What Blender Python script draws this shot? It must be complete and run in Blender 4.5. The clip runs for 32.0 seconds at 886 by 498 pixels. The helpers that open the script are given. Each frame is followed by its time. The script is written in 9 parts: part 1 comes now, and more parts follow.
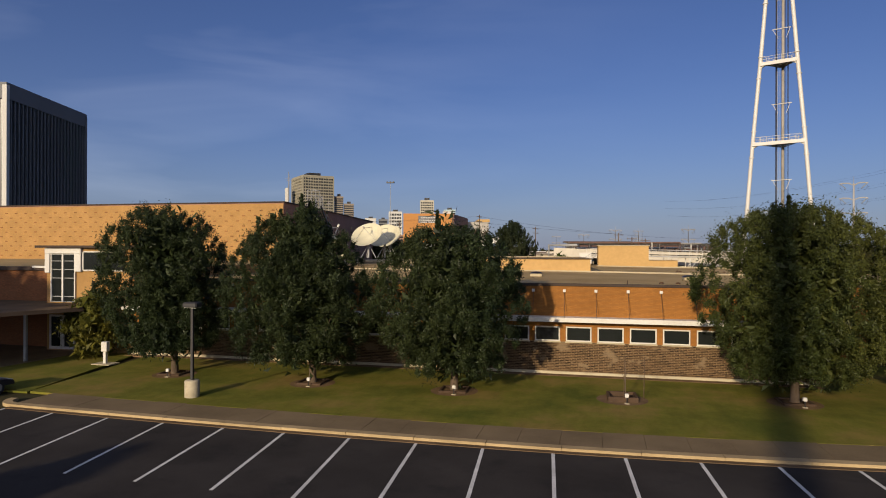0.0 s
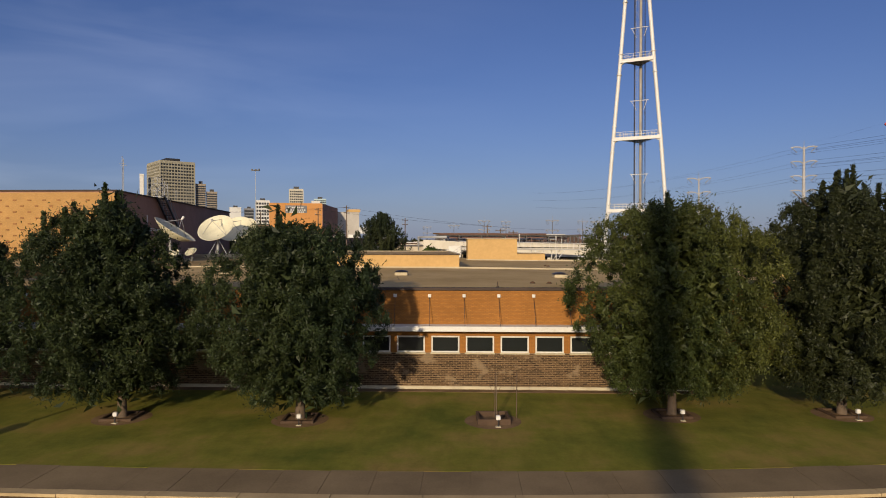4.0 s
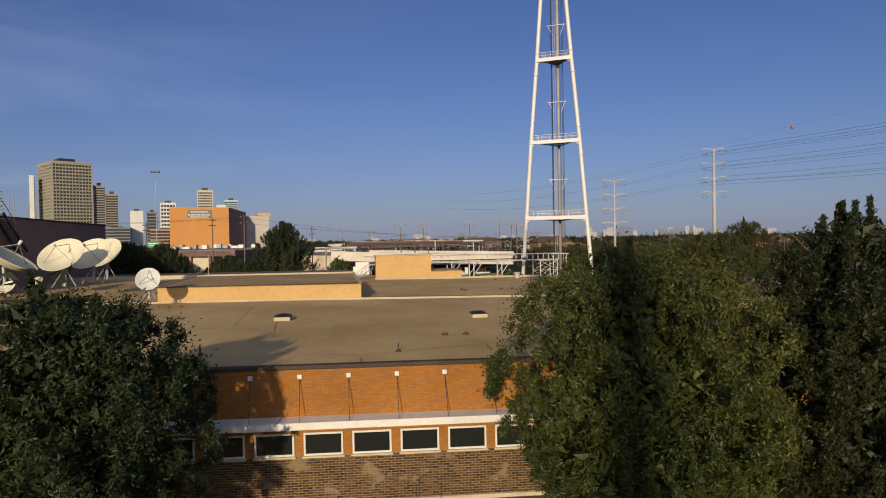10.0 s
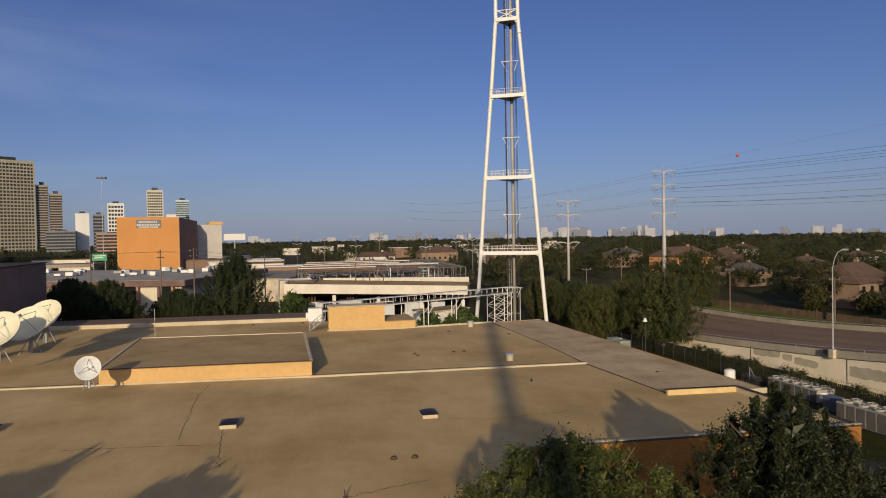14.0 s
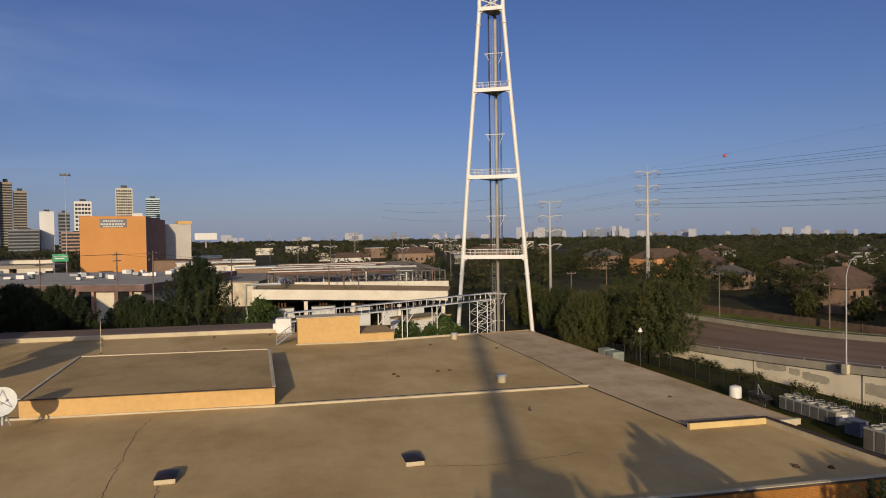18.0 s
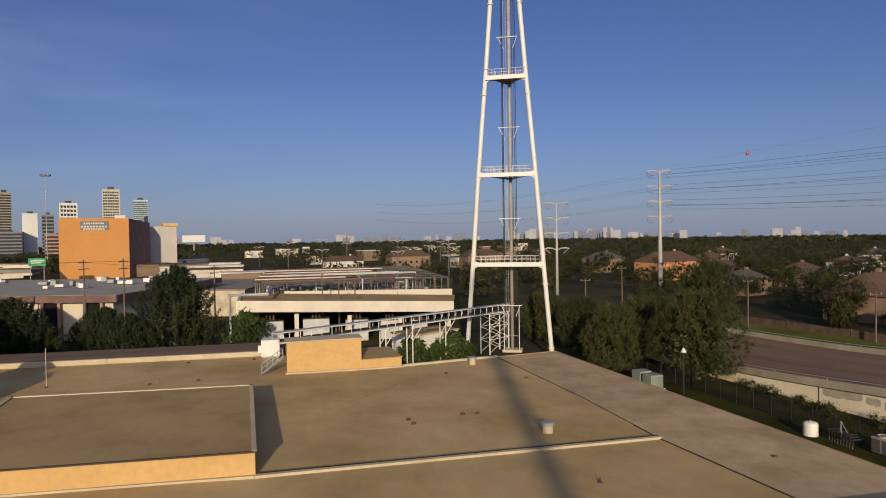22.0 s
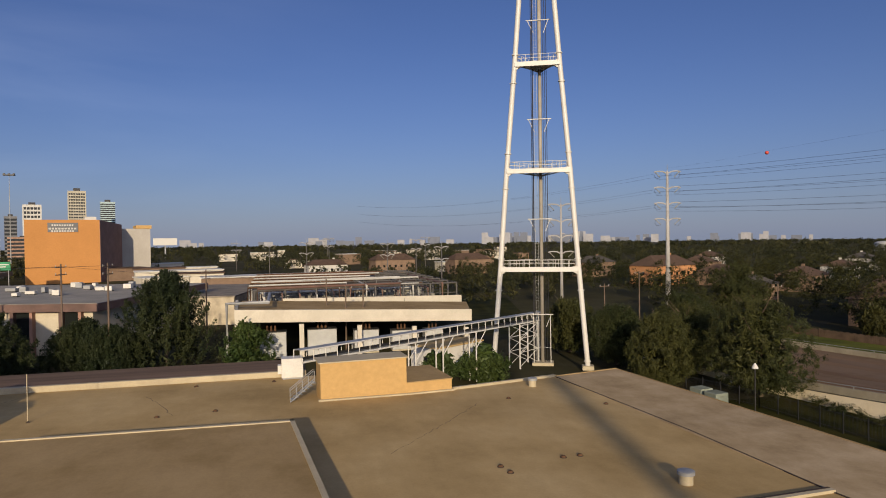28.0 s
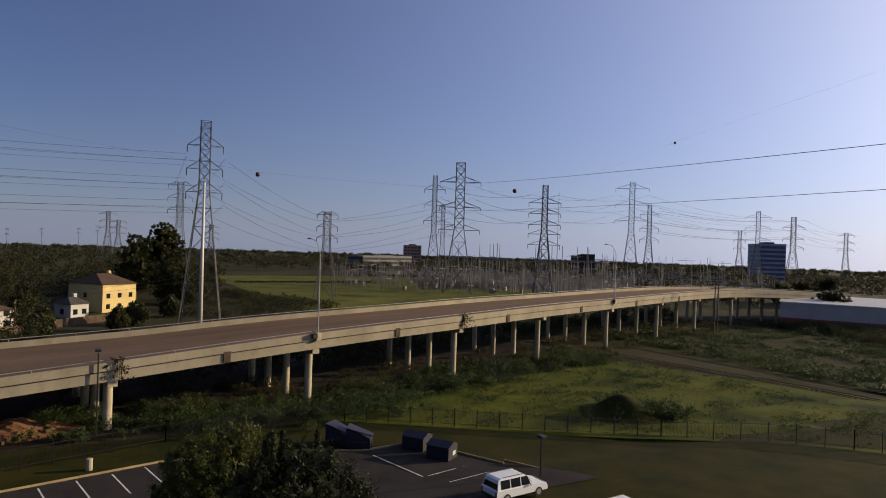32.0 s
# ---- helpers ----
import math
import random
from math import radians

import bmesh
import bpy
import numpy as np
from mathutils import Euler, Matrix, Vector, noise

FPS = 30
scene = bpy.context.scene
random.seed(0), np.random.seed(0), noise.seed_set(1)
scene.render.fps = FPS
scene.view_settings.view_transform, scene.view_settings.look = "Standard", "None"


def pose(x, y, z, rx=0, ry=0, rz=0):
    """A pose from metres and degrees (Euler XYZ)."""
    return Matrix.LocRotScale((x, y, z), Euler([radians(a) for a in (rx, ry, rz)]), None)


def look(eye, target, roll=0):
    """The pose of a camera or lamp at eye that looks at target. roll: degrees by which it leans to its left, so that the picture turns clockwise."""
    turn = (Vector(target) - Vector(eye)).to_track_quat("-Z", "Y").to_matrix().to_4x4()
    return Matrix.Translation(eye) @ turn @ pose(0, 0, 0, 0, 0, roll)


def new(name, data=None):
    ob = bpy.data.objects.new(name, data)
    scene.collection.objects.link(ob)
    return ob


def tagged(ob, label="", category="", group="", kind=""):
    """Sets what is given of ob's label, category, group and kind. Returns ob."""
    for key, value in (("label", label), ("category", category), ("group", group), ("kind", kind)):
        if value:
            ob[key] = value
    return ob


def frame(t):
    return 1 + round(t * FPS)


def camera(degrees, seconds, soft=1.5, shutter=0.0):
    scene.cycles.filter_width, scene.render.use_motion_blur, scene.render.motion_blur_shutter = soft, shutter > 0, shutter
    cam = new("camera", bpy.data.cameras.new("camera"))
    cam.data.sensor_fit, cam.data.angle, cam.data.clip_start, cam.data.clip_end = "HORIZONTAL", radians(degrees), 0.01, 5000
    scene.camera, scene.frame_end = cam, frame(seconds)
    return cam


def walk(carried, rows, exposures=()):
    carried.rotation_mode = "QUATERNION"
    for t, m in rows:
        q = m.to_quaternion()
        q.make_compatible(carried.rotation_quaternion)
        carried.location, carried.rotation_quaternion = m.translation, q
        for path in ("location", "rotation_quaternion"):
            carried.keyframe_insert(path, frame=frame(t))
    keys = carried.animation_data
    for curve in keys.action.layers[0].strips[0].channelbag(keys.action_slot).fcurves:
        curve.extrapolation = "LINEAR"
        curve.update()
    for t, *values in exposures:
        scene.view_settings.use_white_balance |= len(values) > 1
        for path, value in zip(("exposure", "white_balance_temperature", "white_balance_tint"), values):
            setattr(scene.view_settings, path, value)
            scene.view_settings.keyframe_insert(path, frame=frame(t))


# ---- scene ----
cam = camera(68.6, 32.0, soft=1.0)
PATH = [
    (0, (-0.015, -0.046, 7.738), (-4.672, 19.404, 7.764), 0.18),
    (0.5, (-0.183, -0.183, 7.829), (-3.023, 19.614, 7.808), 0.12),
    (1, (-0.217, -0.110, 7.930), (-2.660, 19.740, 7.794), 0.08),
    (1.5, (-0.256, 0.463, 7.935), (-2.368, 20.350, 7.796), 0.08),
    (2, (-0.238, 1.239, 8.028), (-2.070, 21.154, 7.822), 0.07),
    (2.5, (-0.201, 2.161, 8.072), (-1.808, 22.095, 7.839), 0.02),
    (3, (-0.157, 3.089, 8.170), (-1.431, 23.046, 7.908), 0.06),
    (3.5, (-0.070, 4.067, 8.269), (-1.078, 24.040, 7.998), 0.05),
    (5.5, (0.524, 8.955, 8.434), (0.420, 28.952, 8.094), -0.31),
    (6, (0.617, 10.353, 8.560), (0.743, 30.350, 8.239), -0.41),
    (6.5, (0.756, 11.728, 8.731), (1.114, 31.723, 8.419), -0.53),
    (7, (1.021, 13.067, 8.835), (1.647, 33.055, 8.511), -0.61),
    (7.5, (1.329, 14.417, 8.880), (2.149, 34.397, 8.568), -0.68),
    (8, (1.573, 15.323, 8.959), (2.556, 35.297, 8.714), -0.74),
    (8.5, (1.630, 15.585, 8.933), (2.788, 35.550, 8.706), -0.76),
    (9, (1.516, 15.418, 8.993), (2.804, 35.375, 8.750), -0.77),
    (9.5, (1.367, 15.195, 9.674), (2.873, 35.136, 9.393), -0.88),
    (10, (1.458, 15.120, 10.605), (3.179, 35.043, 10.267), -1.02),
    (10.5, (1.605, 15.364, 11.578), (3.527, 35.268, 11.234), -0.99),
    (11, (1.862, 15.633, 12.522), (3.993, 35.516, 12.166), -0.99),
    (11.5, (2.027, 15.758, 13.533), (4.356, 35.619, 13.177), -0.96),
    (12, (2.063, 15.775, 14.699), (4.602, 35.610, 14.339), -0.92),
    (12.5, (2.107, 15.721, 15.436), (4.796, 35.536, 15.053), -0.94),
    (13, (2.152, 15.680, 15.881), (4.939, 35.481, 15.513), -0.90),
    (13.5, (2.104, 15.478, 16.937), (5.036, 35.258, 16.544), -0.94),
    (14, (2.077, 15.278, 17.465), (5.104, 35.043, 17.046), -0.99),
    (14.5, (2.035, 15.443, 17.552), (5.136, 35.197, 17.121), -1.02),
    (16.5, (2.054, 18.251, 17.760), (5.621, 37.926, 17.317), -0.93),
    (17, (2.238, 19.612, 17.784), (5.897, 39.269, 17.345), -0.88),
    (17.5, (2.374, 21.114, 17.866), (6.094, 40.760, 17.415), -0.86),
    (18, (2.532, 22.808, 17.991), (6.299, 42.445, 17.552), -0.79),
    (18.5, (2.654, 24.523, 18.282), (6.427, 44.159, 17.854), -0.79),
    (19, (2.740, 26.175, 18.562), (6.547, 45.805, 18.137), -0.81),
    (19.5, (2.778, 27.772, 18.757), (6.641, 47.391, 18.333), -0.82),
    (20, (2.878, 29.325, 18.874), (6.778, 48.937, 18.455), -0.81),
    (20.5, (2.923, 30.796, 18.845), (6.866, 50.399, 18.428), -0.84),
    (21, (2.829, 32.288, 18.704), (6.832, 51.878, 18.295), -0.86),
    (21.5, (2.630, 33.793, 18.583), (6.648, 53.381, 18.180), -0.87),
    (22, (2.274, 35.438, 18.562), (6.317, 55.021, 18.165), -0.86),
    (22.5, (1.803, 37.087, 18.568), (5.867, 56.665, 18.176), -0.83),
    (23, (1.245, 38.787, 18.557), (5.331, 58.362, 18.174), -0.83),
    (23.5, (0.604, 40.512, 18.524), (4.704, 60.083, 18.156), -0.78),
    (24, (-0.097, 42.248, 18.492), (4.016, 61.817, 18.143), -0.73),
    (24.5, (-0.828, 44.022, 18.484), (3.299, 63.589, 18.159), -0.67),
    (25, (-1.583, 45.802, 18.547), (2.570, 65.364, 18.290), -0.63),
    (25.5, (-2.218, 46.789, 18.683), (1.886, 66.363, 18.484), -0.61),
    (27.5, (-3.043, 46.698, 18.400), (0.877, 66.308, 18.149), -0.78),
    (28, (-3.060, 46.532, 18.444), (1.812, 65.927, 18.145), -0.77),
    (28.5, (-3.299, 46.067, 18.539), (4.793, 64.353, 18.164), -0.49),
    (29, (-3.975, 45.363, 18.687), (9.063, 60.523, 18.270), 0.23),
    (29.5, (-4.612, 44.586, 18.795), (12.294, 55.265, 18.444), 0.93),
    (30, (-5.437, 44.058, 18.887), (13.528, 50.403, 18.620), 1.29),
    (30.5, (-6.169, 43.831, 18.956), (13.649, 46.512, 18.759), 1.45),
    (31, (-6.824, 43.843, 19.159), (13.160, 43.044, 18.980), 1.57),
    (31.5, (-7.604, 43.784, 19.314), (11.818, 39.011, 19.193), 1.68),
    (32, (-8.548, 44.006, 19.400), (9.121, 34.634, 19.390), 1.88),
]
walk(cam, [(t, look(eye, target, roll)) for t, eye, target, roll in PATH],
     exposures=[(0.0, 0.0, 6500, 10), (27.8, 0.0, 6500, 10), (29.0, -0.2, 6250, 10), (29.6, -0.3, 6050, 10), (30.3, -0.08, 5950, 10), (31.0, 0.06, 6250, 10), (32.0, 0.06, 6950, 10)])

# ---- light ----
SUN_EL = 14.0
SUN_AZ = Vector((-0.19, -0.98, 0)).normalized()
world = bpy.data.worlds.new("world")
scene.world = world
world.use_nodes = True
wn, wl = world.node_tree.nodes, world.node_tree.links
wn.clear()
sky = wn.new("ShaderNodeTexSky")
sky.sky_type = "NISHITA"
sky.sun_disc = False
sky.sun_elevation = radians(SUN_EL)
sky.sun_rotation = math.atan2(SUN_AZ.x, SUN_AZ.y)
sky.altitude, sky.air_density, sky.dust_density, sky.ozone_density = 20, 1.0, 0.35, 3.5
w_bg, w_out = wn.new("ShaderNodeBackground"), wn.new("ShaderNodeOutputWorld")
w_bg.inputs["Strength"].default_value = 0.06
w_tint = wn.new("ShaderNodeMix")
w_tint.data_type, w_tint.blend_type = "RGBA", "MULTIPLY"
w_tint.inputs[0].default_value = 1.0
w_tint.inputs[7].default_value = (0.9, 0.89, 1.28, 1)
wl.new(sky.outputs[0], w_tint.inputs[6])


def w_math(op, a, b=0.0, clamp=False):
    n = wn.new("ShaderNodeMath")
    n.operation, n.use_clamp = op, clamp
    for s, v in zip(n.inputs, (a, b)):
        if isinstance(v, bpy.types.NodeSocket):
            wl.new(v, s)
        else:
            s.default_value = v
    return n.outputs[0]


def w_add(a, colour, fac):
    n = wn.new("ShaderNodeMix")
    n.data_type, n.blend_type = "RGBA", "ADD"
    wl.new(fac, n.inputs[0])
    wl.new(a, n.inputs[6])
    n.inputs[7].default_value = (*colour, 1)
    return n.outputs[2]


# haze: paler round the sun and along the horizon, and a few thin high clouds
w_dir = wn.new("ShaderNodeTexCoord").outputs["Generated"]
w_dot = wn.new("ShaderNodeVectorMath")
w_dot.operation = "DOT_PRODUCT"
w_dot.inputs[1].default_value = (SUN_AZ.x * 0.97, SUN_AZ.y * 0.97, 0.24)
wl.new(w_dir, w_dot.inputs[0])
w_glow = w_math("POWER", w_math("MULTIPLY_ADD", w_dot.outputs["Value"], 0.5, True), 3.2)
w_glow.node.inputs[0].links[0].from_node.inputs[2].default_value = 0.5
w_sep = wn.new("ShaderNodeSeparateXYZ")
wl.new(w_dir, w_sep.inputs[0])
w_low = w_math("POWER", w_math("SUBTRACT", 1.0, w_math("ABSOLUTE", w_sep.outputs[2]), True), 9.0)
w_map = wn.new("ShaderNodeMapping")
w_map.inputs["Scale"].default_value = (2.2, 2.2, 11.0)
w_map.inputs["Rotation"].default_value = (0.12, 0.0, 0.4)
wl.new(w_dir, w_map.inputs["Vector"])
w_noise = wn.new("ShaderNodeTexNoise")
w_noise.inputs["Scale"].default_value, w_noise.inputs["Detail"].default_value, w_noise.inputs["Distortion"].default_value = 1.1, 4, 0.4
wl.new(w_map.outputs[0], w_noise.inputs["Vector"])
w_west = wn.new("ShaderNodeVectorMath")
w_west.operation = "DOT_PRODUCT"
w_west.inputs[1].default_value = (-0.66, 0.70, 0.27)
wl.new(w_dir, w_west.inputs[0])
w_cloud = w_math("MULTIPLY", w_math("MULTIPLY", w_math("SUBTRACT", w_noise.outputs["Fac"], 0.42, True), 2.0, True), w_math("POWER", w_math("MAXIMUM", w_west.outputs["Value"], 0.0), 7.0))
w_hz = wn.new("ShaderNodeMix")
w_hz.data_type = "RGBA"
wl.new(w_math("MULTIPLY", w_low, 0.65), w_hz.inputs[0])
wl.new(w_tint.outputs[2], w_hz.inputs[6])
w_hz.inputs[7].default_value = (3.6, 4.5, 6.8, 1)
w_col = w_add(w_hz.outputs[2], (5.4, 6.4, 9.8), w_glow)
w_near = w_math("POWER", w_math("MAXIMUM", w_dot.outputs["Value"], 0.0), 6.0)
w_col = w_add(w_col, (15.0, 12.6, 9.0), w_near)
w_col = w_add(w_col, (2.6, 2.6, 2.7), w_cloud)
wl.new(w_col, w_bg.inputs["Color"])
wl.new(w_bg.outputs[0], w_out.inputs["Surface"])
sun_data = bpy.data.lights.new("sun", "SUN")
sun_data.energy, sun_data.angle, sun_data.color = 5.0, radians(0.7), (1.0, 0.82, 0.58)
sun = new("sun", sun_data)
sun_way = Vector((SUN_AZ.x * math.cos(radians(SUN_EL)), SUN_AZ.y * math.cos(radians(SUN_EL)), math.sin(radians(SUN_EL))))
sun.matrix_world = Matrix.Translation((0, -50, 120)) @ sun_way.to_track_quat("Z", "Y").to_matrix().to_4x4()


# ---- mesh and material helpers ----
class Geo:
    """Gathers vertices and faces of one mesh."""

    def __init__(self):
        self.v, self.f = [], []

    def face(self, *pts):
        n = len(self.v)
        self.v.extend(tuple(p) for p in pts)
        self.f.append(tuple(range(n, n + len(pts))))

    def box(self, x0, x1, y0, y1, z0, z1, c=0.0):
        """An upright box with chamfer c."""
        return self.obox(((x0 + x1) / 2, (y0 + y1) / 2, (z0 + z1) / 2), (x1 - x0, y1 - y0, z1 - z0), 0, c)

    def obox(self, at, size, yaw=0.0, c=0.0, m=None):
        hx, hy, hz = (s / 2 for s in size)
        c = min(c, hx * 0.9, hy * 0.9, hz * 0.9)
        if m is None:
            m = Matrix.Translation(at) @ Matrix.Rotation(radians(yaw), 4, "Z")
        n = len(self.v)
        if c <= 0:
            pts = [(sx * hx, sy * hy, sz * hz) for sz in (-1, 1) for sx, sy in ((-1, -1), (1, -1), (1, 1), (-1, 1))]
            fs = [(3, 2, 1, 0), (4, 5, 6, 7), (0, 1, 5, 4), (1, 2, 6, 5), (2, 3, 7, 6), (3, 0, 4, 7)]
        else:
            ring = lambda ax, ay, z: [(-ax, -ay + c, z), (-ax + c, -ay, z), (ax - c, -ay, z), (ax, -ay + c, z), (ax, ay - c, z), (ax - c, ay, z), (-ax + c, ay, z), (-ax, ay - c, z)]
            pts = ring(hx - c, hy - c, -hz) + ring(hx, hy, -hz + c) + ring(hx, hy, hz - c) + ring(hx - c, hy - c, hz)
            fs = [tuple(range(7, -1, -1)), tuple(range(24, 32))]
            for k in range(3):
                fs += [(k * 8 + i, k * 8 + (i + 1) % 8, k * 8 + 8 + (i + 1) % 8, k * 8 + 8 + i) for i in range(8)]
        self.v.extend(tuple(m @ Vector(p)) for p in pts)
        self.f.extend(tuple(n + i for i in f) for f in fs)
        return self

    def tube(self, a, b, r, r2=None, n=8, caps=True):
        a, b = Vector(a), Vector(b)
        r2 = r if r2 is None else r2
        d = b - a
        if d.length < 1e-6:
            return self
        q = d.to_track_quat("Z", "Y").to_matrix()
        k = len(self.v)
        for p, rr in ((a, r), (b, r2)):
            for i in range(n):
                t = 2 * math.pi * (i + 0.5) / n
                self.v.append(tuple(p + q @ Vector((rr * math.cos(t), rr * math.sin(t), 0))))
        for i in range(n):
            self.f.append((k + i, k + (i + 1) % n, k + n + (i + 1) % n, k + n + i))
        if caps:
            self.f.append(tuple(range(k + n - 1, k - 1, -1)))
            self.f.append(tuple(range(k + n, k + 2 * n)))
        return self

    def pipe(self, pts, r, n=6):
        """One continuous tube along points."""
        pts = [Vector(p) for p in pts]
        k = len(self.v)
        for i, p in enumerate(pts):
            d = (pts[min(i + 1, len(pts) - 1)] - pts[max(i - 1, 0)]).normalized()
            u = d.cross(Vector((0, 0, 1)))
            if u.length < 0.05:
                u = d.cross(Vector((0.3, 1, 0)))
            u.normalize()
            w = u.cross(d)
            for j in range(n):
                t = 2 * math.pi * j / n
                self.v.append(tuple(p + u * r * math.cos(t) + w * r * math.sin(t)))
        for i in range(len(pts) - 1):
            for j in range(n):
                self.f.append((k + i * n + j, k + i * n + (j + 1) % n, k + (i + 1) * n + (j + 1) % n, k + (i + 1) * n + j))
        self.f.append(tuple(range(k, k + n)))
        self.f.append(tuple(range(k + len(pts) * n - 1, k + (len(pts) - 1) * n - 1, -1)))
        return self

    def lathe(self, at, rings, n=16):
        """Rings of (radius, height) about a vertical axis."""
        k = len(self.v)
        for r, h in rings:
            for i in range(n):
                t = 2 * math.pi * i / n
                self.v.append((at[0] + r * math.cos(t), at[1] + r * math.sin(t), at[2] + h))
        for j in range(len(rings) - 1):
            for i in range(n):
                self.f.append((k + j * n + i, k + j * n + (i + 1) % n, k + (j + 1) * n + (i + 1) % n, k + (j + 1) * n + i))
        return self

    def prism(self, poly, z0, z1):
        """An upright prism over a polygon of (x, y), counter-clockwise. z0, z1: numbers, or one for each corner."""
        n, k = len(poly), len(self.v)
        lo = z0 if isinstance(z0, (list, tuple)) else [z0] * n
        hi = z1 if isinstance(z1, (list, tuple)) else [z1] * n
        self.v.extend((p[0], p[1], z) for p, z in zip(poly, lo))
        self.v.extend((p[0], p[1], z) for p, z in zip(poly, hi))
        self.f.append(tuple(range(k + n - 1, k - 1, -1)))
        self.f.append(tuple(range(k + n, k + 2 * n)))
        for i in range(n):
            self.f.append((k + i, k + (i + 1) % n, k + n + (i + 1) % n, k + n + i))
        return self


def part(name, geo, material, parent=None, label="", smooth=False):
    """Links a Geo as one mesh object, under a thing or a part."""
    me = bpy.data.meshes.new(name)
    me.from_pydata(geo.v, [], geo.f)
    me.materials.append(material)
    if smooth:
        me.polygons.foreach_set("use_smooth", [True] * len(me.polygons))
    me.update()
    ob = new(name, me)
    if parent is not None:
        ob.parent = parent
    if label:
        ob["label"] = label
    return ob


def thing(name, label, category, group="", kind="", at=(0, 0, 0), yaw=0):
    ob = new(name)
    ob.empty_display_size = 0.2
    ob.matrix_basis = pose(at[0], at[1], at[2], 0, 0, yaw)
    return tagged(ob, label, category, group, kind)


def structure(name, geo, material, label="", category="", smooth=False):
    return tagged(part(name, geo, material, smooth=smooth), label, category, "", "structure")


class Mat:
    """A node material with a Principled surface."""

    def __init__(self, name, rough=0.7, metal=0.0, spec=0.4, obj=False):
        self.m = bpy.data.materials.new(name)
        self.m.use_nodes = True
        self.n, self.l = self.m.node_tree.nodes, self.m.node_tree.links
        self.p = self.n["Principled BSDF"]
        self.p.inputs["Roughness"].default_value = rough
        self.p.inputs["Metallic"].default_value = metal
        self.p.inputs["Specular IOR Level"].default_value = spec
        self.co = self.n.new("ShaderNodeTexCoord").outputs["Object"] if obj else self.n.new("ShaderNodeNewGeometry").outputs["Position"]

    def noise(self, scale, detail=4, rough=0.6, stretch=None):
        co = self.co
        if stretch:
            mp = self.n.new("ShaderNodeMapping")
            mp.inputs["Scale"].default_value = stretch
            self.l.new(co, mp.inputs["Vector"])
            co = mp.outputs[0]
        t = self.n.new("ShaderNodeTexNoise")
        t.inputs["Scale"].default_value, t.inputs["Detail"].default_value, t.inputs["Roughness"].default_value = scale, detail, rough
        self.l.new(co, t.inputs["Vector"])
        return t.outputs["Fac"]

    def ramp(self, fac, stops):
        r = self.n.new("ShaderNodeValToRGB")
        e = r.color_ramp.elements
        while len(e) < len(stops):
            e.new(0.5)
        for el, (pos, col) in zip(e, stops):
            el.position = pos
            el.color = (*col, 1) if isinstance(col, tuple) else (col, col, col, 1)
        self.l.new(fac, r.inputs["Fac"])
        return r.outputs["Color"]

    def mix(self, a, b, fac, kind="MIX"):
        x = self.n.new("ShaderNodeMix")
        x.data_type, x.blend_type = "RGBA", kind
        for sock, val in ((x.inputs[6], a), (x.inputs[7], b), (x.inputs[0], fac)):
            if isinstance(val, bpy.types.NodeSocket):
                self.l.new(val, sock)
            elif isinstance(val, tuple):
                sock.default_value = (*val, 1)
            else:
                sock.default_value = val
        return x.outputs[2]

    def colour(self, c):
        if isinstance(c, tuple):
            self.p.inputs["Base Color"].default_value = (*c, 1)
        else:
            self.l.new(c, self.p.inputs["Base Color"])
        return self

    def bump(self, height, strength=0.3, dist=0.02):
        b = self.n.new("ShaderNodeBump")
        b.inputs["Strength"].default_value, b.inputs["Distance"].default_value = strength, dist
        self.l.new(height, b.inputs["Height"])
        self.l.new(b.outputs[0], self.p.inputs["Normal"])
        return self


def scale_c(c, k):
    return tuple(min(1.0, v * k) for v in c)


def worn(name, c, rough=0.75, big=0.4, fine=8.0, vary=0.3, bump=0.2, metal=0.0, obj=False, stain=None, spec=None, stretch=None):
    """Two scales of variation about the colour c; stain: a second colour in patches."""
    spec = spec if spec is not None else (0.1 if rough >= 0.8 else 0.4)
    m = Mat(name, rough, metal, spec, obj)
    a = m.ramp(m.noise(big, 5, stretch=stretch), [(0.3, scale_c(c, 1 - vary)), (0.7, scale_c(c, 1 + vary))])
    f = m.noise(fine, 6, 0.7)
    col = m.mix(a, m.ramp(f, [(0.25, 0.62), (0.75, 1.0)]), 0.55, "MULTIPLY")
    if stain:
        s = m.ramp(m.noise(big * 1.7, 6, 0.7), [(0.52, 0.0), (0.68, 1.0)])
        col = m.mix(col, stain, m.mix((0.0, 0.0, 0.0), (0.75, 0.75, 0.75), s))
    m.colour(col)
    if bump:
        m.bump(f, bump, 0.02)
    return m.m


def mottled(name, c, light, dark, size=0.12, rough=0.92, bump=0.25, dirt=0.5):
    """A weathered coating: broad washes, cloudy patches, short streaks and fine grain."""
    m = Mat(name, rough, spec=0.08)
    a = m.ramp(m.noise(size, 6, 0.62), [(0.34, dark), (0.5, c), (0.68, light)])
    b = m.ramp(m.noise(size * 6, 5, 0.7, (1.0, 0.35, 1.0)), [(0.3, 0.8), (0.62, 1.0)])
    a = m.mix(a, b, dirt, "MULTIPLY")
    f = m.noise(7.0, 6, 0.75)
    a = m.mix(a, m.ramp(f, [(0.25, 0.7), (0.7, 1.0)]), 0.5, "MULTIPLY")
    m.colour(a)
    return m.bump(f, bump, 0.02).m


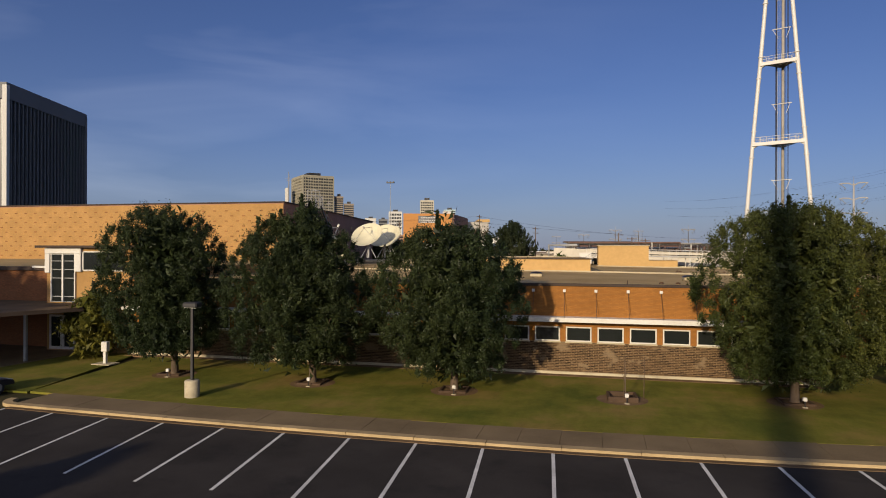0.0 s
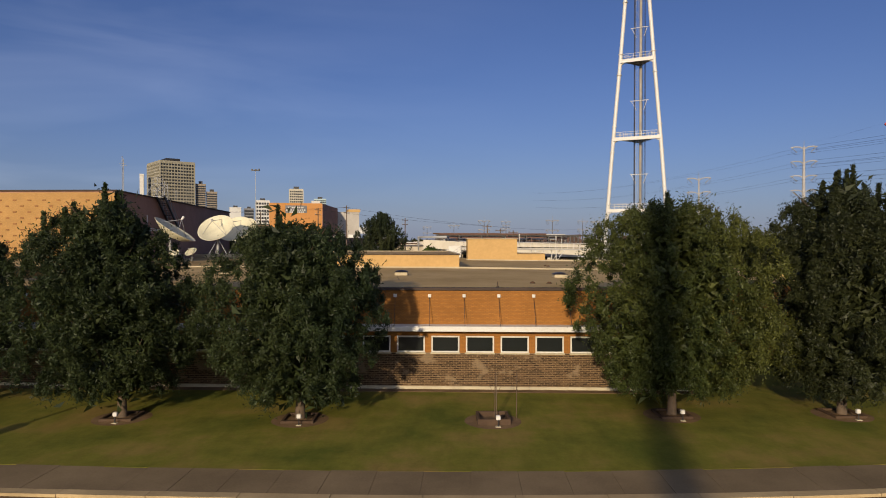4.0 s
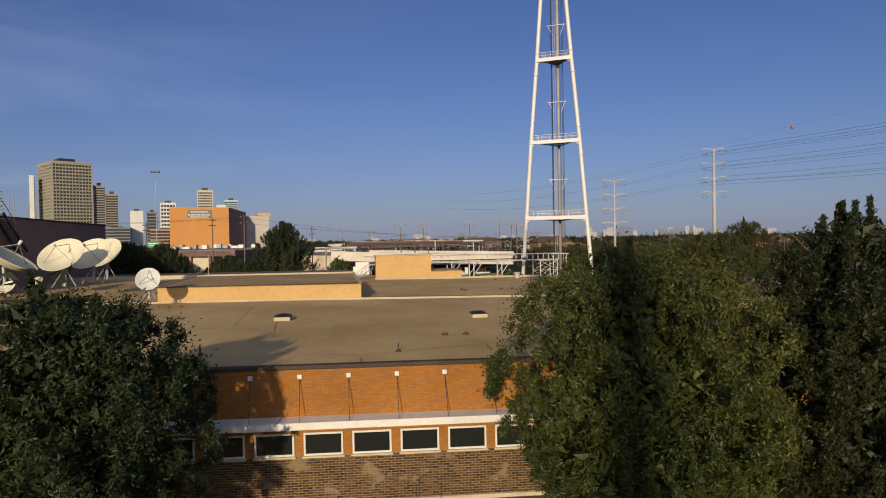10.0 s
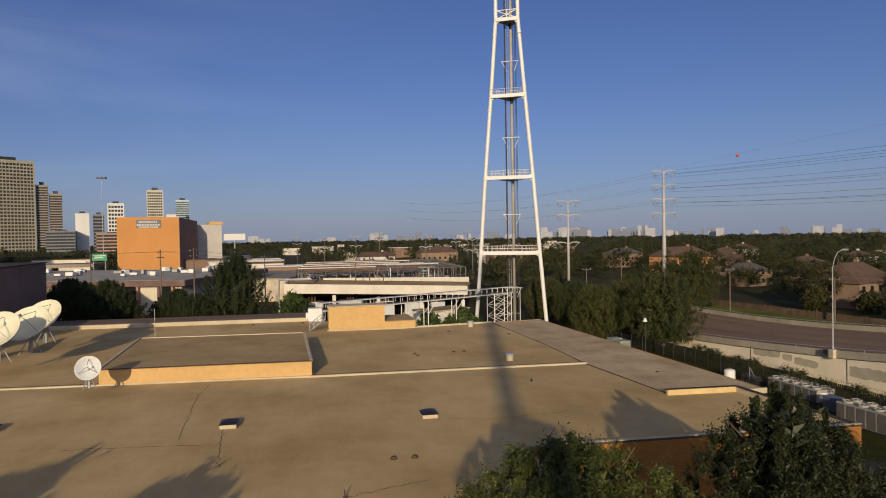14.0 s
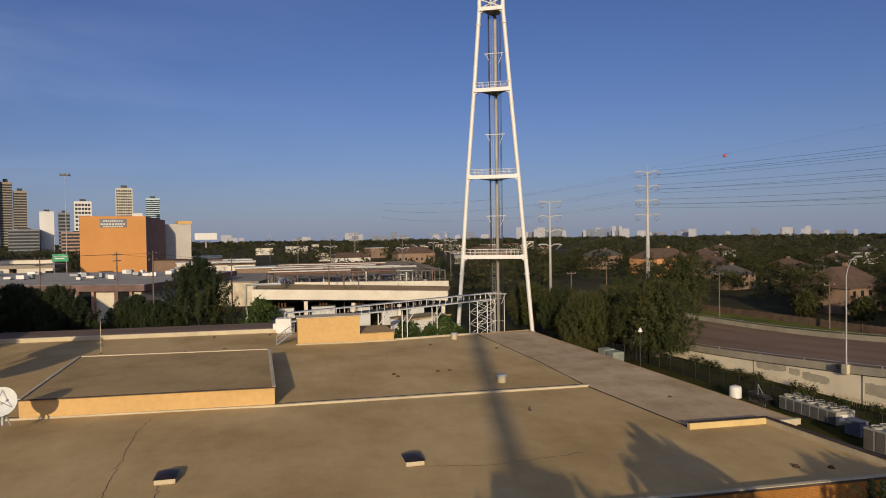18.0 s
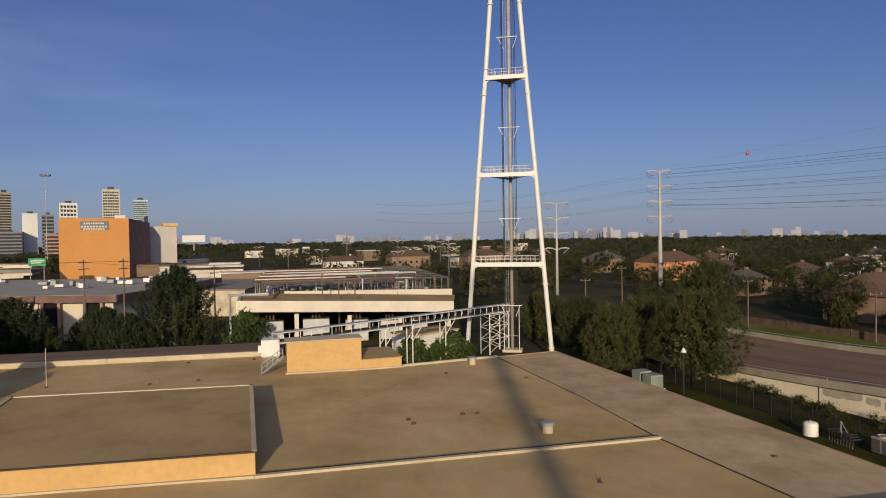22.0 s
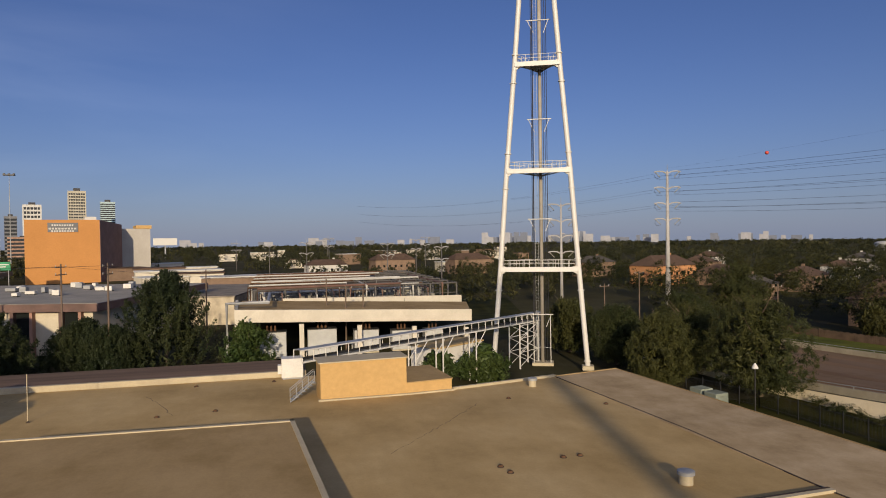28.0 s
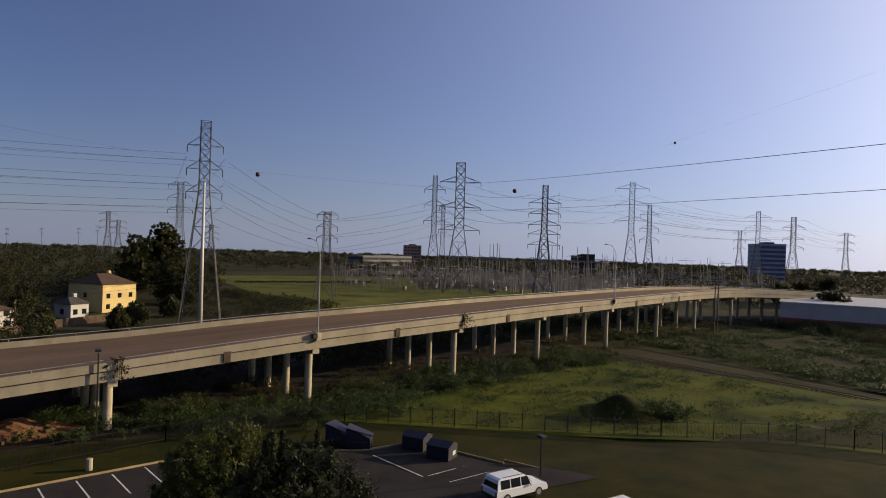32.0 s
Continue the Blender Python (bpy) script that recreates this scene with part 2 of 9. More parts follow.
def brick(name, c1, c2, mortar, width=0.21, row=0.075, patch=None, vertical="z", gap=0.012):
    """Brickwork laid along x and up z, or along y."""
    m = Mat(name, 0.85, spec=0.1)
    sep, com = m.n.new("ShaderNodeSeparateXYZ"), m.n.new("ShaderNodeCombineXYZ")
    m.l.new(m.co, sep.inputs[0])
    add = m.n.new("ShaderNodeMath")
    m.l.new(sep.outputs[0], add.inputs[0])
    m.l.new(sep.outputs[1], add.inputs[1])
    m.l.new(add.outputs[0], com.inputs[0])
    m.l.new(sep.outputs[2], com.inputs[1])
    b = m.n.new("ShaderNodeTexBrick")
    m.l.new(com.outputs[0], b.inputs["Vector"])
    b.inputs["Scale"].default_value = 1.0
    b.inputs["Color1"].default_value, b.inputs["Color2"].default_value, b.inputs["Mortar"].default_value = (*c1, 1), (*c2, 1), (*mortar, 1)
    b.inputs["Mortar Size"].default_value, b.inputs["Brick Width"].default_value, b.inputs["Row Height"].default_value = gap, width, row
    b.inputs["Bias"].default_value = -0.1
    col = m.mix(b.outputs["Color"], m.ramp(m.noise(0.5, 5), [(0.3, 0.72), (0.7, 1.0)]), 0.8, "MULTIPLY")
    if patch:
        s = m.ramp(m.noise(0.75, 4, 0.55, (1, 1, 1.6)), [(0.53, 0.0), (0.58, 0.6)])
        col = m.mix(col, patch, s)
    m.colour(col)
    m.bump(b.outputs["Fac"], -0.35, 0.01)
    return m.m


def plain(name, c, rough=0.6, metal=0.0, spec=0.4):
    return Mat(name, rough, metal, spec).colour(c).m


def leaf_mat(name, dark, light, rough=0.55, low=(0.62, 0.72, 0.75), high=(1.05, 1.0, 0.9)):
    m = Mat(name, rough, spec=0.2)
    g = m.n.new("ShaderNodeNewGeometry")
    col = m.ramp(g.outputs["Random Per Island"], [(0.0, tuple((a + b) * 0.5 for a, b in zip(dark, scale_c(light, 0.6)))), (0.7, scale_c(light, 0.72)), (1.0, light)])
    col = m.mix(col, m.ramp(m.noise(0.09, 2), [(0.38, low), (0.62, high)]), 1.0, "MULTIPLY")
    col = m.mix(col, m.ramp(m.noise(0.35, 3), [(0.35, 0.6), (0.65, 1.0)]), 0.8, "MULTIPLY")
    m.colour(col)
    tr = m.n.new("ShaderNodeBsdfTranslucent")
    m.l.new(col, tr.inputs["Color"])
    mx = m.n.new("ShaderNodeMixShader")
    mx.inputs[0].default_value = 0.3
    m.l.new(m.p.outputs[0], mx.inputs[1])
    m.l.new(tr.outputs[0], mx.inputs[2])
    m.l.new(mx.outputs[0], m.n["Material Output"].inputs["Surface"])
    return m.m


M_GRASS = mottled("lawn grass", (0.16, 0.148, 0.023), (0.235, 0.165, 0.047), (0.095, 0.106, 0.015), 0.24, 0.95, 0.7, 1.0)
# darker copy of the lawn grass; the side's dim light is in its colour
M_SIDE = mottled("rough side grass, dimmed", (0.03, 0.03, 0.004), (0.046, 0.038, 0.007), (0.017, 0.02, 0.003), 0.2, 0.95, 0.6, 0.9)
M_FIELD = mottled("field grass", (0.074, 0.086, 0.007), (0.112, 0.112, 0.012), (0.026, 0.034, 0.004), 0.09, 0.95, 0.7, 1.0)
M_MEADOW = mottled("meadow grass", (0.115, 0.12, 0.02), (0.16, 0.145, 0.03), (0.06, 0.07, 0.014), 0.05, 0.95, 0.7, 1.0)
M_GROUND = worn("rough ground", (0.05, 0.045, 0.02), 0.95, 0.02, 0.8, 0.4, 0.4, stain=(0.06, 0.05, 0.03), spec=0.05)
M_ASPHALT = worn("asphalt", (0.043, 0.038, 0.034), 0.9, 0.25, 30, 0.25, 0.3, stain=(0.024, 0.022, 0.021), spec=0.05)
M_BRIDGE = worn("bridge road concrete", (0.19, 0.126, 0.078), 0.85, 0.15, 9, 0.22, 0.2, stain=(0.135, 0.0853, 0.0478), stretch=(1.0, 0.12, 1.0))
M_CONC = worn("concrete", (0.435, 0.374, 0.252), 0.85, 0.3, 12, 0.16, 0.25, stain=(0.313, 0.261, 0.174))
M_KERB = worn("kerb concrete", (0.38, 0.28, 0.145), 0.85, 0.4, 10, 0.25, 0.3)
M_WALK = worn("pavement concrete", (0.19, 0.138, 0.076), 0.85, 0.3, 12, 0.2, 0.2)
M_GUTTER = worn("dirty gutter", (0.13, 0.085, 0.045), 0.9, 0.5, 12, 0.3, 0.3)
M_PAINT = worn("road paint", (0.62, 0.6, 0.55), 0.7, 1.0, 20, 0.2, 0.1)
M_ROOF = mottled("roof coating", (0.424, 0.296, 0.132), (0.488, 0.352, 0.168), (0.344, 0.236, 0.1), 0.14)
M_ROOF3 = mottled("weathered roof strip", (0.4, 0.292, 0.16), (0.48, 0.36, 0.212), (0.32, 0.228, 0.12), 0.3)
M_ROOF2 = mottled("roof coating, darker", (0.336, 0.232, 0.108), (0.376, 0.264, 0.128), (0.272, 0.184, 0.08), 0.2)
M_STUCCO = worn("ochre painted wall", (0.48, 0.305, 0.12), 0.85, 0.15, 2.5, 0.07, 0.04)
M_CURB = worn("pale yellow curb paint", (0.48, 0.352, 0.152), 0.8, 0.4, 8, 0.15, 0.1)
M_COPING = worn("pale coping", (0.416, 0.344, 0.216), 0.7, 0.4, 8, 0.15, 0.1)
M_BRONZE = worn("dark roof edge", (0.06, 0.044, 0.034), 0.8, 0.5, 6, 0.2, 0.1)
M_ORANGE = brick("orange brick", (0.264, 0.108, 0.024), (0.328, 0.144, 0.0336), (0.2, 0.092, 0.028))
M_YBRICK = brick("buff brick", (0.36, 0.2, 0.064), (0.408, 0.236, 0.08), (0.312, 0.188, 0.0784))
# red-brown brick, coloured darker for the tree shade on the low wall
M_SHADEBRICK = brick("red brick with shade in its colour", (0.16, 0.062, 0.026), (0.23, 0.092, 0.036), (0.15, 0.075, 0.035))
M_CREAM0 = worn("cream soffit paint", (0.5, 0.45, 0.36), 0.8)
M_MORTAR = worn("tan mortar", (0.22, 0.15, 0.08), 0.9, 0.7, 20, 0.2, 0.3)


def loose_bricks(name, dark, mid, pale):
    """Bricks that differ one from the next, with pale washed patches."""
    m = Mat(name, 0.85, spec=0.1)
    a, b = m.n.new("ShaderNodeObjectInfo").outputs["Random"], m.n.new("ShaderNodeNewGeometry").outputs["Random Per Island"]
    s = m.n.new("ShaderNodeMath")
    s.operation = "ADD"
    m.l.new(a, s.inputs[0])
    m.l.new(b, s.inputs[1])
    q = m.n.new("ShaderNodeMath")
    q.operation = "FRACT"
    m.l.new(s.outputs[0], q.inputs[0])
    col = m.ramp(q.outputs[0], [(0.0, dark), (0.6, mid), (1.0, scale_c(mid, 1.5))])
    wash = m.ramp(m.noise(0.75, 4, 0.55, (1, 1, 1.6)), [(0.56, 0.0), (0.61, 0.65)])
    col = m.mix(col, pale, wash)
    f = m.noise(30.0, 4)
    m.colour(m.mix(col, m.ramp(f, [(0.3, 0.7), (0.7, 1.0)]), 0.6, "MULTIPLY"))
    return m.bump(f, 0.3, 0.01).m


M_LOWBRICK = loose_bricks("brown and tan bricks", (0.032, 0.02, 0.012), (0.07, 0.042, 0.022), (0.25, 0.185, 0.115))
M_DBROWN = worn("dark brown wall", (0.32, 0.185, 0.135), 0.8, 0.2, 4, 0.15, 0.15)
M_MANSARD = worn("weathered brown roof boards", (0.155, 0.105, 0.072), 0.85, 0.25, 5, 0.3, 0.2, stretch=(0.2, 2.5, 1.0))
M_WHITE = worn("white paint", (0.574, 0.548, 0.487), 0.55, 0.7, 9, 0.08, 0.05)
M_TOWER = worn("white tower paint", (0.574, 0.548, 0.487), 0.45, 0.5, 7, 0.06, 0.03)
M_STEEL = worn("galvanised steel", (0.3, 0.3, 0.29), 0.55, 0.6, 9, 0.15, 0.05, metal=0.3)
M_DARKMETAL = worn("dark metal", (0.035, 0.033, 0.032), 0.5, 0.7, 9, 0.2, 0.05, metal=0.3)
M_BLACK = plain("black metal", (0.015, 0.015, 0.016), 0.5)
M_WINDOW = plain("dark window glass", (0.012, 0.014, 0.013), 0.1, 0.0, 0.3)
M_WOOD = worn("weathered fence wood", (0.10, 0.068, 0.045), 0.85, 0.6, 12, 0.3, 0.2)
M_POLE = worn("utility pole wood", (0.13, 0.095, 0.07), 0.85, 0.6, 12, 0.25, 0.2)
M_BARK = worn("bark", (0.11, 0.08, 0.055), 0.9, 1.5, 18, 0.35, 0.5)
M_MULCH = worn("mulch and bare soil", (0.165, 0.105, 0.055), 0.95, 0.8, 14, 0.3, 0.5)
M_RUST = worn("weathered timber edging", (0.075, 0.048, 0.03), 0.85, 0.8, 10, 0.25, 0.2)
M_LEAF = leaf_mat("pear leaves", (0.013, 0.024, 0.01), (0.058, 0.079, 0.028), 0.5)
M_LEAFY = leaf_mat("mid green pear leaves", (0.024, 0.034, 0.01), (0.112, 0.128, 0.031), 0.5)
# yellow-green leaves, brightened in colour as if the sun reached them
M_SUNLEAF = leaf_mat("yellow-green sunlit leaves", (0.06, 0.075, 0.014), (0.19, 0.175, 0.03), 0.5)
M_LEAFG = leaf_mat("grey-green pear leaves", (0.012, 0.02, 0.009), (0.052, 0.062, 0.024), 0.5)
M_LEAF2 = leaf_mat("oak leaves", (0.014, 0.020, 0.007), (0.088, 0.088, 0.027))
M_OAK = leaf_mat("dark oak leaves", (0.026, 0.035, 0.011), (0.108, 0.112, 0.035))
M_CONIF = leaf_mat("juniper foliage", (0.02, 0.032, 0.014), (0.066, 0.08, 0.032))
M_FAR = leaf_mat("distant woods", (0.0226, 0.027, 0.0122), (0.0748, 0.0766, 0.0313), 0.55, (0.5, 0.58, 0.6), (1.3, 1.2, 1.0))
M_MIXED = leaf_mat("mixed wood leaves", (0.0122, 0.0174, 0.00609), (0.0661, 0.0679, 0.02), 0.55, (0.42, 0.5, 0.52), (1.35, 1.25, 1.0))
M_SHRUB = leaf_mat("shrub leaves", (0.03, 0.055, 0.014), (0.09, 0.13, 0.035))

RIGHT = -0.8


def ground_z(x, y):
    t = min(1.0, max(0.0, (x - 36.0) / 8.0))
    return RIGHT * t * t * (3 - 2 * t)


def far_z(x, y):
    """The land falls gently away in the distance, more so beyond the road."""
    t = min(1.0, max(0.0, (math.degrees(math.atan2(x, y - 45)) - 40) / 30))
    return -(0.003 + 0.006 * t * t * (3 - 2 * t)) * max(0.0, math.hypot(x, y - 45) - 500)


# ---- ground ----
g = Geo()
xs = [-4500, -2500, -1500, -1000, -750, -500, -200, -100, -50, 0, 20, 36, 37, 38, 39, 40, 41, 42, 43, 44, 60, 100, 200, 350, 500, 750, 1000, 1500, 2500, 4500]
ys = [-4500, -2500, -1500, -1000, -750, -500, -200, -100, -50, 0, 50, 100, 150, 200, 300, 400, 500, 750, 1000, 1500, 2500, 4500]
for y in ys:
    for x in xs:
        g.v.append((x, y, ground_z(x, y) + far_z(x, y) - 0.16))
for j in range(len(ys) - 1):
    for i in range(len(xs) - 1):
        k = j * len(xs) + i
        g.f.append((k, k + 1, k + len(xs) + 1, k + len(xs)))
structure("ground", g, M_GROUND, "rough grass and soil reaching the horizon", "ground", True)


def sheet(name, poly, z, material, label, category, thick=0.05):
    return structure(name, Geo().prism(poly, z - thick, z), material, label, category)


def kerb_y(x):
    """Front edge of the kerb, which bows gently."""
    return 25.66 + (0.0012 if x < -5 else 0.0034) * (x + 5) ** 2


def bowed(x0, x1, o0, o1, z0, z1, step=3.0):
    """A strip that follows the kerb between two offsets from its front edge."""
    g = Geo()
    n = max(1, round((x1 - x0) / step))
    for k in range(n):
        a, b = x0 + (x1 - x0) * k / n, x0 + (x1 - x0) * (k + 1) / n
        g.prism([(a, kerb_y(a) + o0), (b, kerb_y(b) + o0), (b, kerb_y(b) + o1), (a, kerb_y(a) + o1)], z0, z1)
    return g


# front car park, kerb, pavement and lawn
sheet("car_park", [(-120, -75), (20, -75), (20, 30.4), (-28.2, 27.0), (-28.2, 25.4), (-120, 25.4)], -0.13, M_ASPHALT, "dark asphalt car park with painted bays", "car park")
EDGEX = [-30 + 3 * k for k in range(23)]
lawn = Geo()
lawn.prism([(x, kerb_y(x) + 2.62) for x in EDGEX] + [(36, 49), (-33, 49)], -0.12, 0.0)
structure("lawn", lawn, M_GRASS, "mown olive-green lawn before the brick building", "lawn")
pav = structure("pavement", bowed(-28.4, 36, 0.4, 2.62, -0.15, -0.035), M_WALK, "brownish concrete pavement beside the kerb", "pavement")
kb0 = structure("kerb", bowed(-28.4, 36, 0.06, 0.4, -0.2, -0.04), M_KERB, "pale worn concrete kerb round the lawn", "kerb")
for k in range(39):
    x = -28.4 + 1.68 * k
    part("slab", bowed(x + 0.006, min(x + 1.674, 36), 0.42, 2.6 + 0.05 * math.sin(k * 1.9), -0.04, 0.004 + 0.004 * math.sin(k * 2.1)), M_WALK, pav)
for k in range(22):
    x = -28.4 + 3.0 * k
    g = bowed(x + 0.012, min(x + 2.988, 36), 0.0, 0.42, -0.15, 0.012 + 0.006 * math.sin(k * 1.3), 1.5)
    part("kerb_stone", g, M_KERB, kb0)
part("gutter", bowed(-28.4, 36, -0.3, 0.0, -0.16, -0.1), M_GUTTER, kb0, "dirty brown gutter")
for k in range(7):
    a, b = (math.pi / 2 * (1 + j / 7) for j in (k, k + 1))
    c = (-28.4, kerb_y(-28.4) + 1.2)
    part("kerb_stone", Geo().prism([(c[0] + r * math.cos(t), c[1] - r * math.sin(t) * 1.0) for r, t in ((1.2, a), (1.2, b), (0.78, b), (0.78, a))][::-1], -0.15, 0.012), M_KERB, kb0)
for k, (x0, lean) in enumerate(zip((-28.4, -25.4, -22.2, -19.15, -16.05, -13.1, -10.1, -7.2, -4.45, -1.7, 1.0, 3.7, 6.4, 9.1), (1.05, 1.0, 1.0, 0.97, 0.8, 0.8, 0.7, 0.55, 0.55, 0.5, 0.45, 0.45, 0.6, 0.6))):
    y0 = kerb_y(x0) - 0.32
    g = Geo().prism([(x0 + 0.065, y0), (x0 - 0.065, y0), (x0 - 0.065 + lean, y0 - 6.6), (x0 + 0.065 + lean, y0 - 6.6)], -0.126, -0.122)
    tagged(part("parking_line", g, M_PAINT), "white painted bay line on dark asphalt", "parking line", "front bay lines", "structure")

# ---- main building: walls and roof ----
bl = thing("station_building", "long low orange brick building with flat tan roof", "building")
FY = 41.2
ZR = 5.4


def roof_z(x):
    """The roof falls gently towards the road side."""
    return ZR - 0.015 * max(0.0, x + 4.0)


def roof_strip(pts, width, low, high):
    """A strip along points of the roof, between two heights above it."""
    g = Geo()
    for (xa, ya), (xb, yb) in zip(pts, pts[1:]):
        d = Vector((xb - xa, yb - ya)).normalized() * width / 2
        q = [(xa + d.y, ya - d.x), (xb + d.y, yb - d.x), (xb - d.y, yb + d.x), (xa - d.y, ya + d.x)]
        g.prism(q, [roof_z(x) + low for x, y in q], [roof_z(x) + high for x, y in q])
    return g


def roof_band(pts, z0, z1, o=0.05):
    """An upright band round the edge of a slab."""
    g = Geo()
    for (xa, ya), (xb, yb) in zip(pts, pts[1:]):
        d = Vector((xb - xa, yb - ya)).normalized() * o
        g.prism([(xa + d.y, ya - d.x), (xb + d.y, yb - d.x), (xb, yb), (xa, ya)], z0, z1)
    return g


wall = Geo()
wall.prism([(-33.5, FY + 0.05), (12.4, FY + 0.05), (12.4, 51.1), (33.5, 51.1), (32.35, 62.1), (34.85, 62.1), (30.2, 106.7), (22.6, 104.7), (11.5, 101.7), (11.5, 111), (-44, 111), (-40, 60), (-33.5, 60)], -0.1, 4.7)
part("wall", wall, M_YBRICK, bl)
LEFT = [(-33.6, FY + 0.2), (-4, FY + 0.2), (-4, 110.8), (-60, 110.8), (-60, 60), (-33.6, 60)]
MAIN = [(-4, FY + 0.2), (12.4, FY + 0.2), (12.4, 51.2), (33.4, 51.2), (32.3, 62.0), (26.6, 61.8), (24.75, 74.4), (22.6, 104.8), (11.5, 101.8), (11.5, 110.8), (-4, 110.8)]
SIDE = [(26.6, 61.8), (34.9, 62.1), (30.25, 106.8), (22.6, 104.8), (24.75, 74.4)]
rf = Geo().prism(LEFT, 4.7, ZR)
rf.prism(MAIN, 4.7, [roof_z(p[0]) for p in MAIN])
part("roof", rf, M_ROOF, bl, "tan gravel-coated flat roof with stains")
part("side_roof", Geo().prism(SIDE, 4.7, [roof_z(p[0]) + 0.03 for p in SIDE]), M_ROOF3, bl, "paler weathered roof strip along the road side")
g = Geo().box(-33.5, 12.4, FY - 0.02, FY + 0.05, 0.18, 2.04)
part("lower_wall", g, M_MORTAR, bl, "dark brown and tan brick with pale patches")
# the brick courses of the lower wall: those between the trees one by one, the rest joined
bq = Geo()
bq.v = [(-0.138, 0, 0), (0.138, 0, 0), (0.138, 0, 0.078), (-0.138, 0, 0.078), (-0.132, -0.014, 0.006), (0.132, -0.014, 0.006), (0.132, -0.014, 0.072), (-0.132, -0.014, 0.072)]
bq.f = [(4, 5, 6, 7), (0, 1, 5, 4), (1, 2, 6, 5), (2, 3, 7, 6), (3, 0, 4, 7)]
one = part("brick", bq, M_LOWBRICK, bl)
rest, singles = Geo(), []
for r in range(18):
    z = 0.2 + 0.1015 * r
    for k in range(154):
        x = -33.3 + 0.296 * k + (0.148 if r % 2 else 0.0)
        if x > 12.2:
            continue
        if 1.2 <= x < 5.9 and len(singles) < 299:
            singles.append((x, z))
        else:
            n = len(rest.v)
            rest.v.extend((x + a, FY - 0.02 + b, z + c) for a, b, c in bq.v)
            rest.f.extend(tuple(n + i for i in f) for f in bq.f)
one.location = (singles[0][0], FY - 0.02, singles[0][1])
for x, z in singles[1:]:
    ob = new("brick", one.data)
    ob.parent = bl
    ob.location = (x, FY - 0.02, z)
tagged(part("brickwork", rest, M_LOWBRICK, bl, "brown and tan bricks in running courses"), kind="stuff")
g = Geo().box(-33.5, 12.4, FY - 0.02, FY + 0.05, 2.04, 3.35)
g.box(-33.5, 12.4, FY - 0.02, FY + 0.05, 3.5, 5.5)
part("upper_wall", g, M_ORANGE, bl, "orange brick")
g = Geo().box(-33.5, 12.4, FY - 0.12, FY + 0.05, -0.1, 0.18, 0.02)
part("plinth", g, M_CONC, bl, "pale concrete")
tagged(part("soil_strip", Geo().box(-33.5, 12.4, FY - 0.75, FY - 0.1, -0.1, 0.02, 0.01), M_MULCH), "strip of bare brown soil along the wall", "soil", "", "structure")
g = Geo().box(-33.6, 12.5, FY - 0.95, FY + 0.05, 3.33, 3.62, 0.02)
part("ledge", g, M_WHITE, bl, "white projecting ledge over the windows")
g = Geo().box(-33.65, 12.55, FY - 0.1, FY + 0.3, 5.5, 5.66, 0.02)
part("roof_edge", g, M_BRONZE, bl, "dark metal")
# front of the set-back wing
g = Geo().box(12.4, 33.6, 50.95, 51.15, 0, 5.2)
part("upper_wall", g, M_ORANGE, bl)
g = Geo().box(12.4, 33.6, 50.88, 51.22, 5.2, 5.32, 0.02)
part("roof_edge", g, M_BRONZE, bl)
part("coping", Geo().box(12.4, 33.62, 50.9, 51.18, 5.32, 5.36, 0.01), M_COPING, bl)
part("side_parapet", Geo().prism([(33.3, 51.15), (33.55, 51.15), (32.4, 61.7), (32.15, 61.7)], 4.7, 5.26), M_COPING, bl, "low pale parapet with a dark cap")
part("parapet_cap", Geo().prism([(33.24, 51.2), (33.62, 51.2), (32.47, 61.7), (32.09, 61.7)], 5.26, 5.31), M_BRONZE, bl)
for k in range(-16, 6):
    x0 = -1.98 + 1.92 * k
    if x0 < -33 or x0 > 10.6:
        continue
    fr = Geo()
    for (a, b, c, d) in ((x0, x0 + 1.56, 2.06, 2.14), (x0, x0 + 1.56, 2.9, 2.98), (x0, x0 + 0.08, 2.14, 2.9), (x0 + 1.48, x0 + 1.56, 2.14, 2.9)):
        fr.box(a, b, FY - 0.09, FY - 0.02, c, d, 0.01)
    w = part("window", fr, M_WHITE, bl, "white-framed window with dark glass")
    part("pane", Geo().box(x0 + 0.08, x0 + 1.48, FY - 0.05, FY - 0.024, 2.14, 2.9), M_WINDOW, w)
    part("sill", Geo().box(x0 - 0.05, x0 + 1.61, FY - 0.16, FY - 0.02, 1.98, 2.055, 0.01), M_CONC, w)
    xf = x0 - 0.1
    part("bracket", Geo().box(xf - 0.09, xf + 0.09, FY - 0.1, FY - 0.02, 5.12, 5.3, 0.015), M_WHITE, bl, "white fixing plate high on the brick wall")
    part("tie_rod", Geo().tube((xf, FY - 0.08, 5.14), (xf + 0.05, FY - 0.85, 3.62), 0.013, n=6), M_DARKMETAL, bl, "thin dark rod holding the ledge")

# roof curbs, raised roof box, penthouse
part("roof_curb", roof_strip([(-60, 74.2), (-0.9, 72.5), (24.8, 74.35)], 0.3, -0.05, 0.16), M_COPING, bl, "pale raised roof joint")
part("curb_back_strip", roof_strip([(-60, 74.42), (-0.9, 72.72), (24.75, 74.57)], 0.15, -0.05, 0.172), M_BRONZE, bl, "dark strip behind the raised joint")
part("roof_joint", roof_strip([(26.55, 61.9), (24.7, 74.4), (24.25, 86.0), (22.55, 104.8)], 0.1, -0.02, 0.05), M_BRONZE, bl, "dark roof joint")
part("roof_curb", roof_strip([(26.3, 61.6), (32.35, 61.85)], 0.28, -0.05, 0.42), M_CURB, bl, "low pale yellow curb wall across the roof")
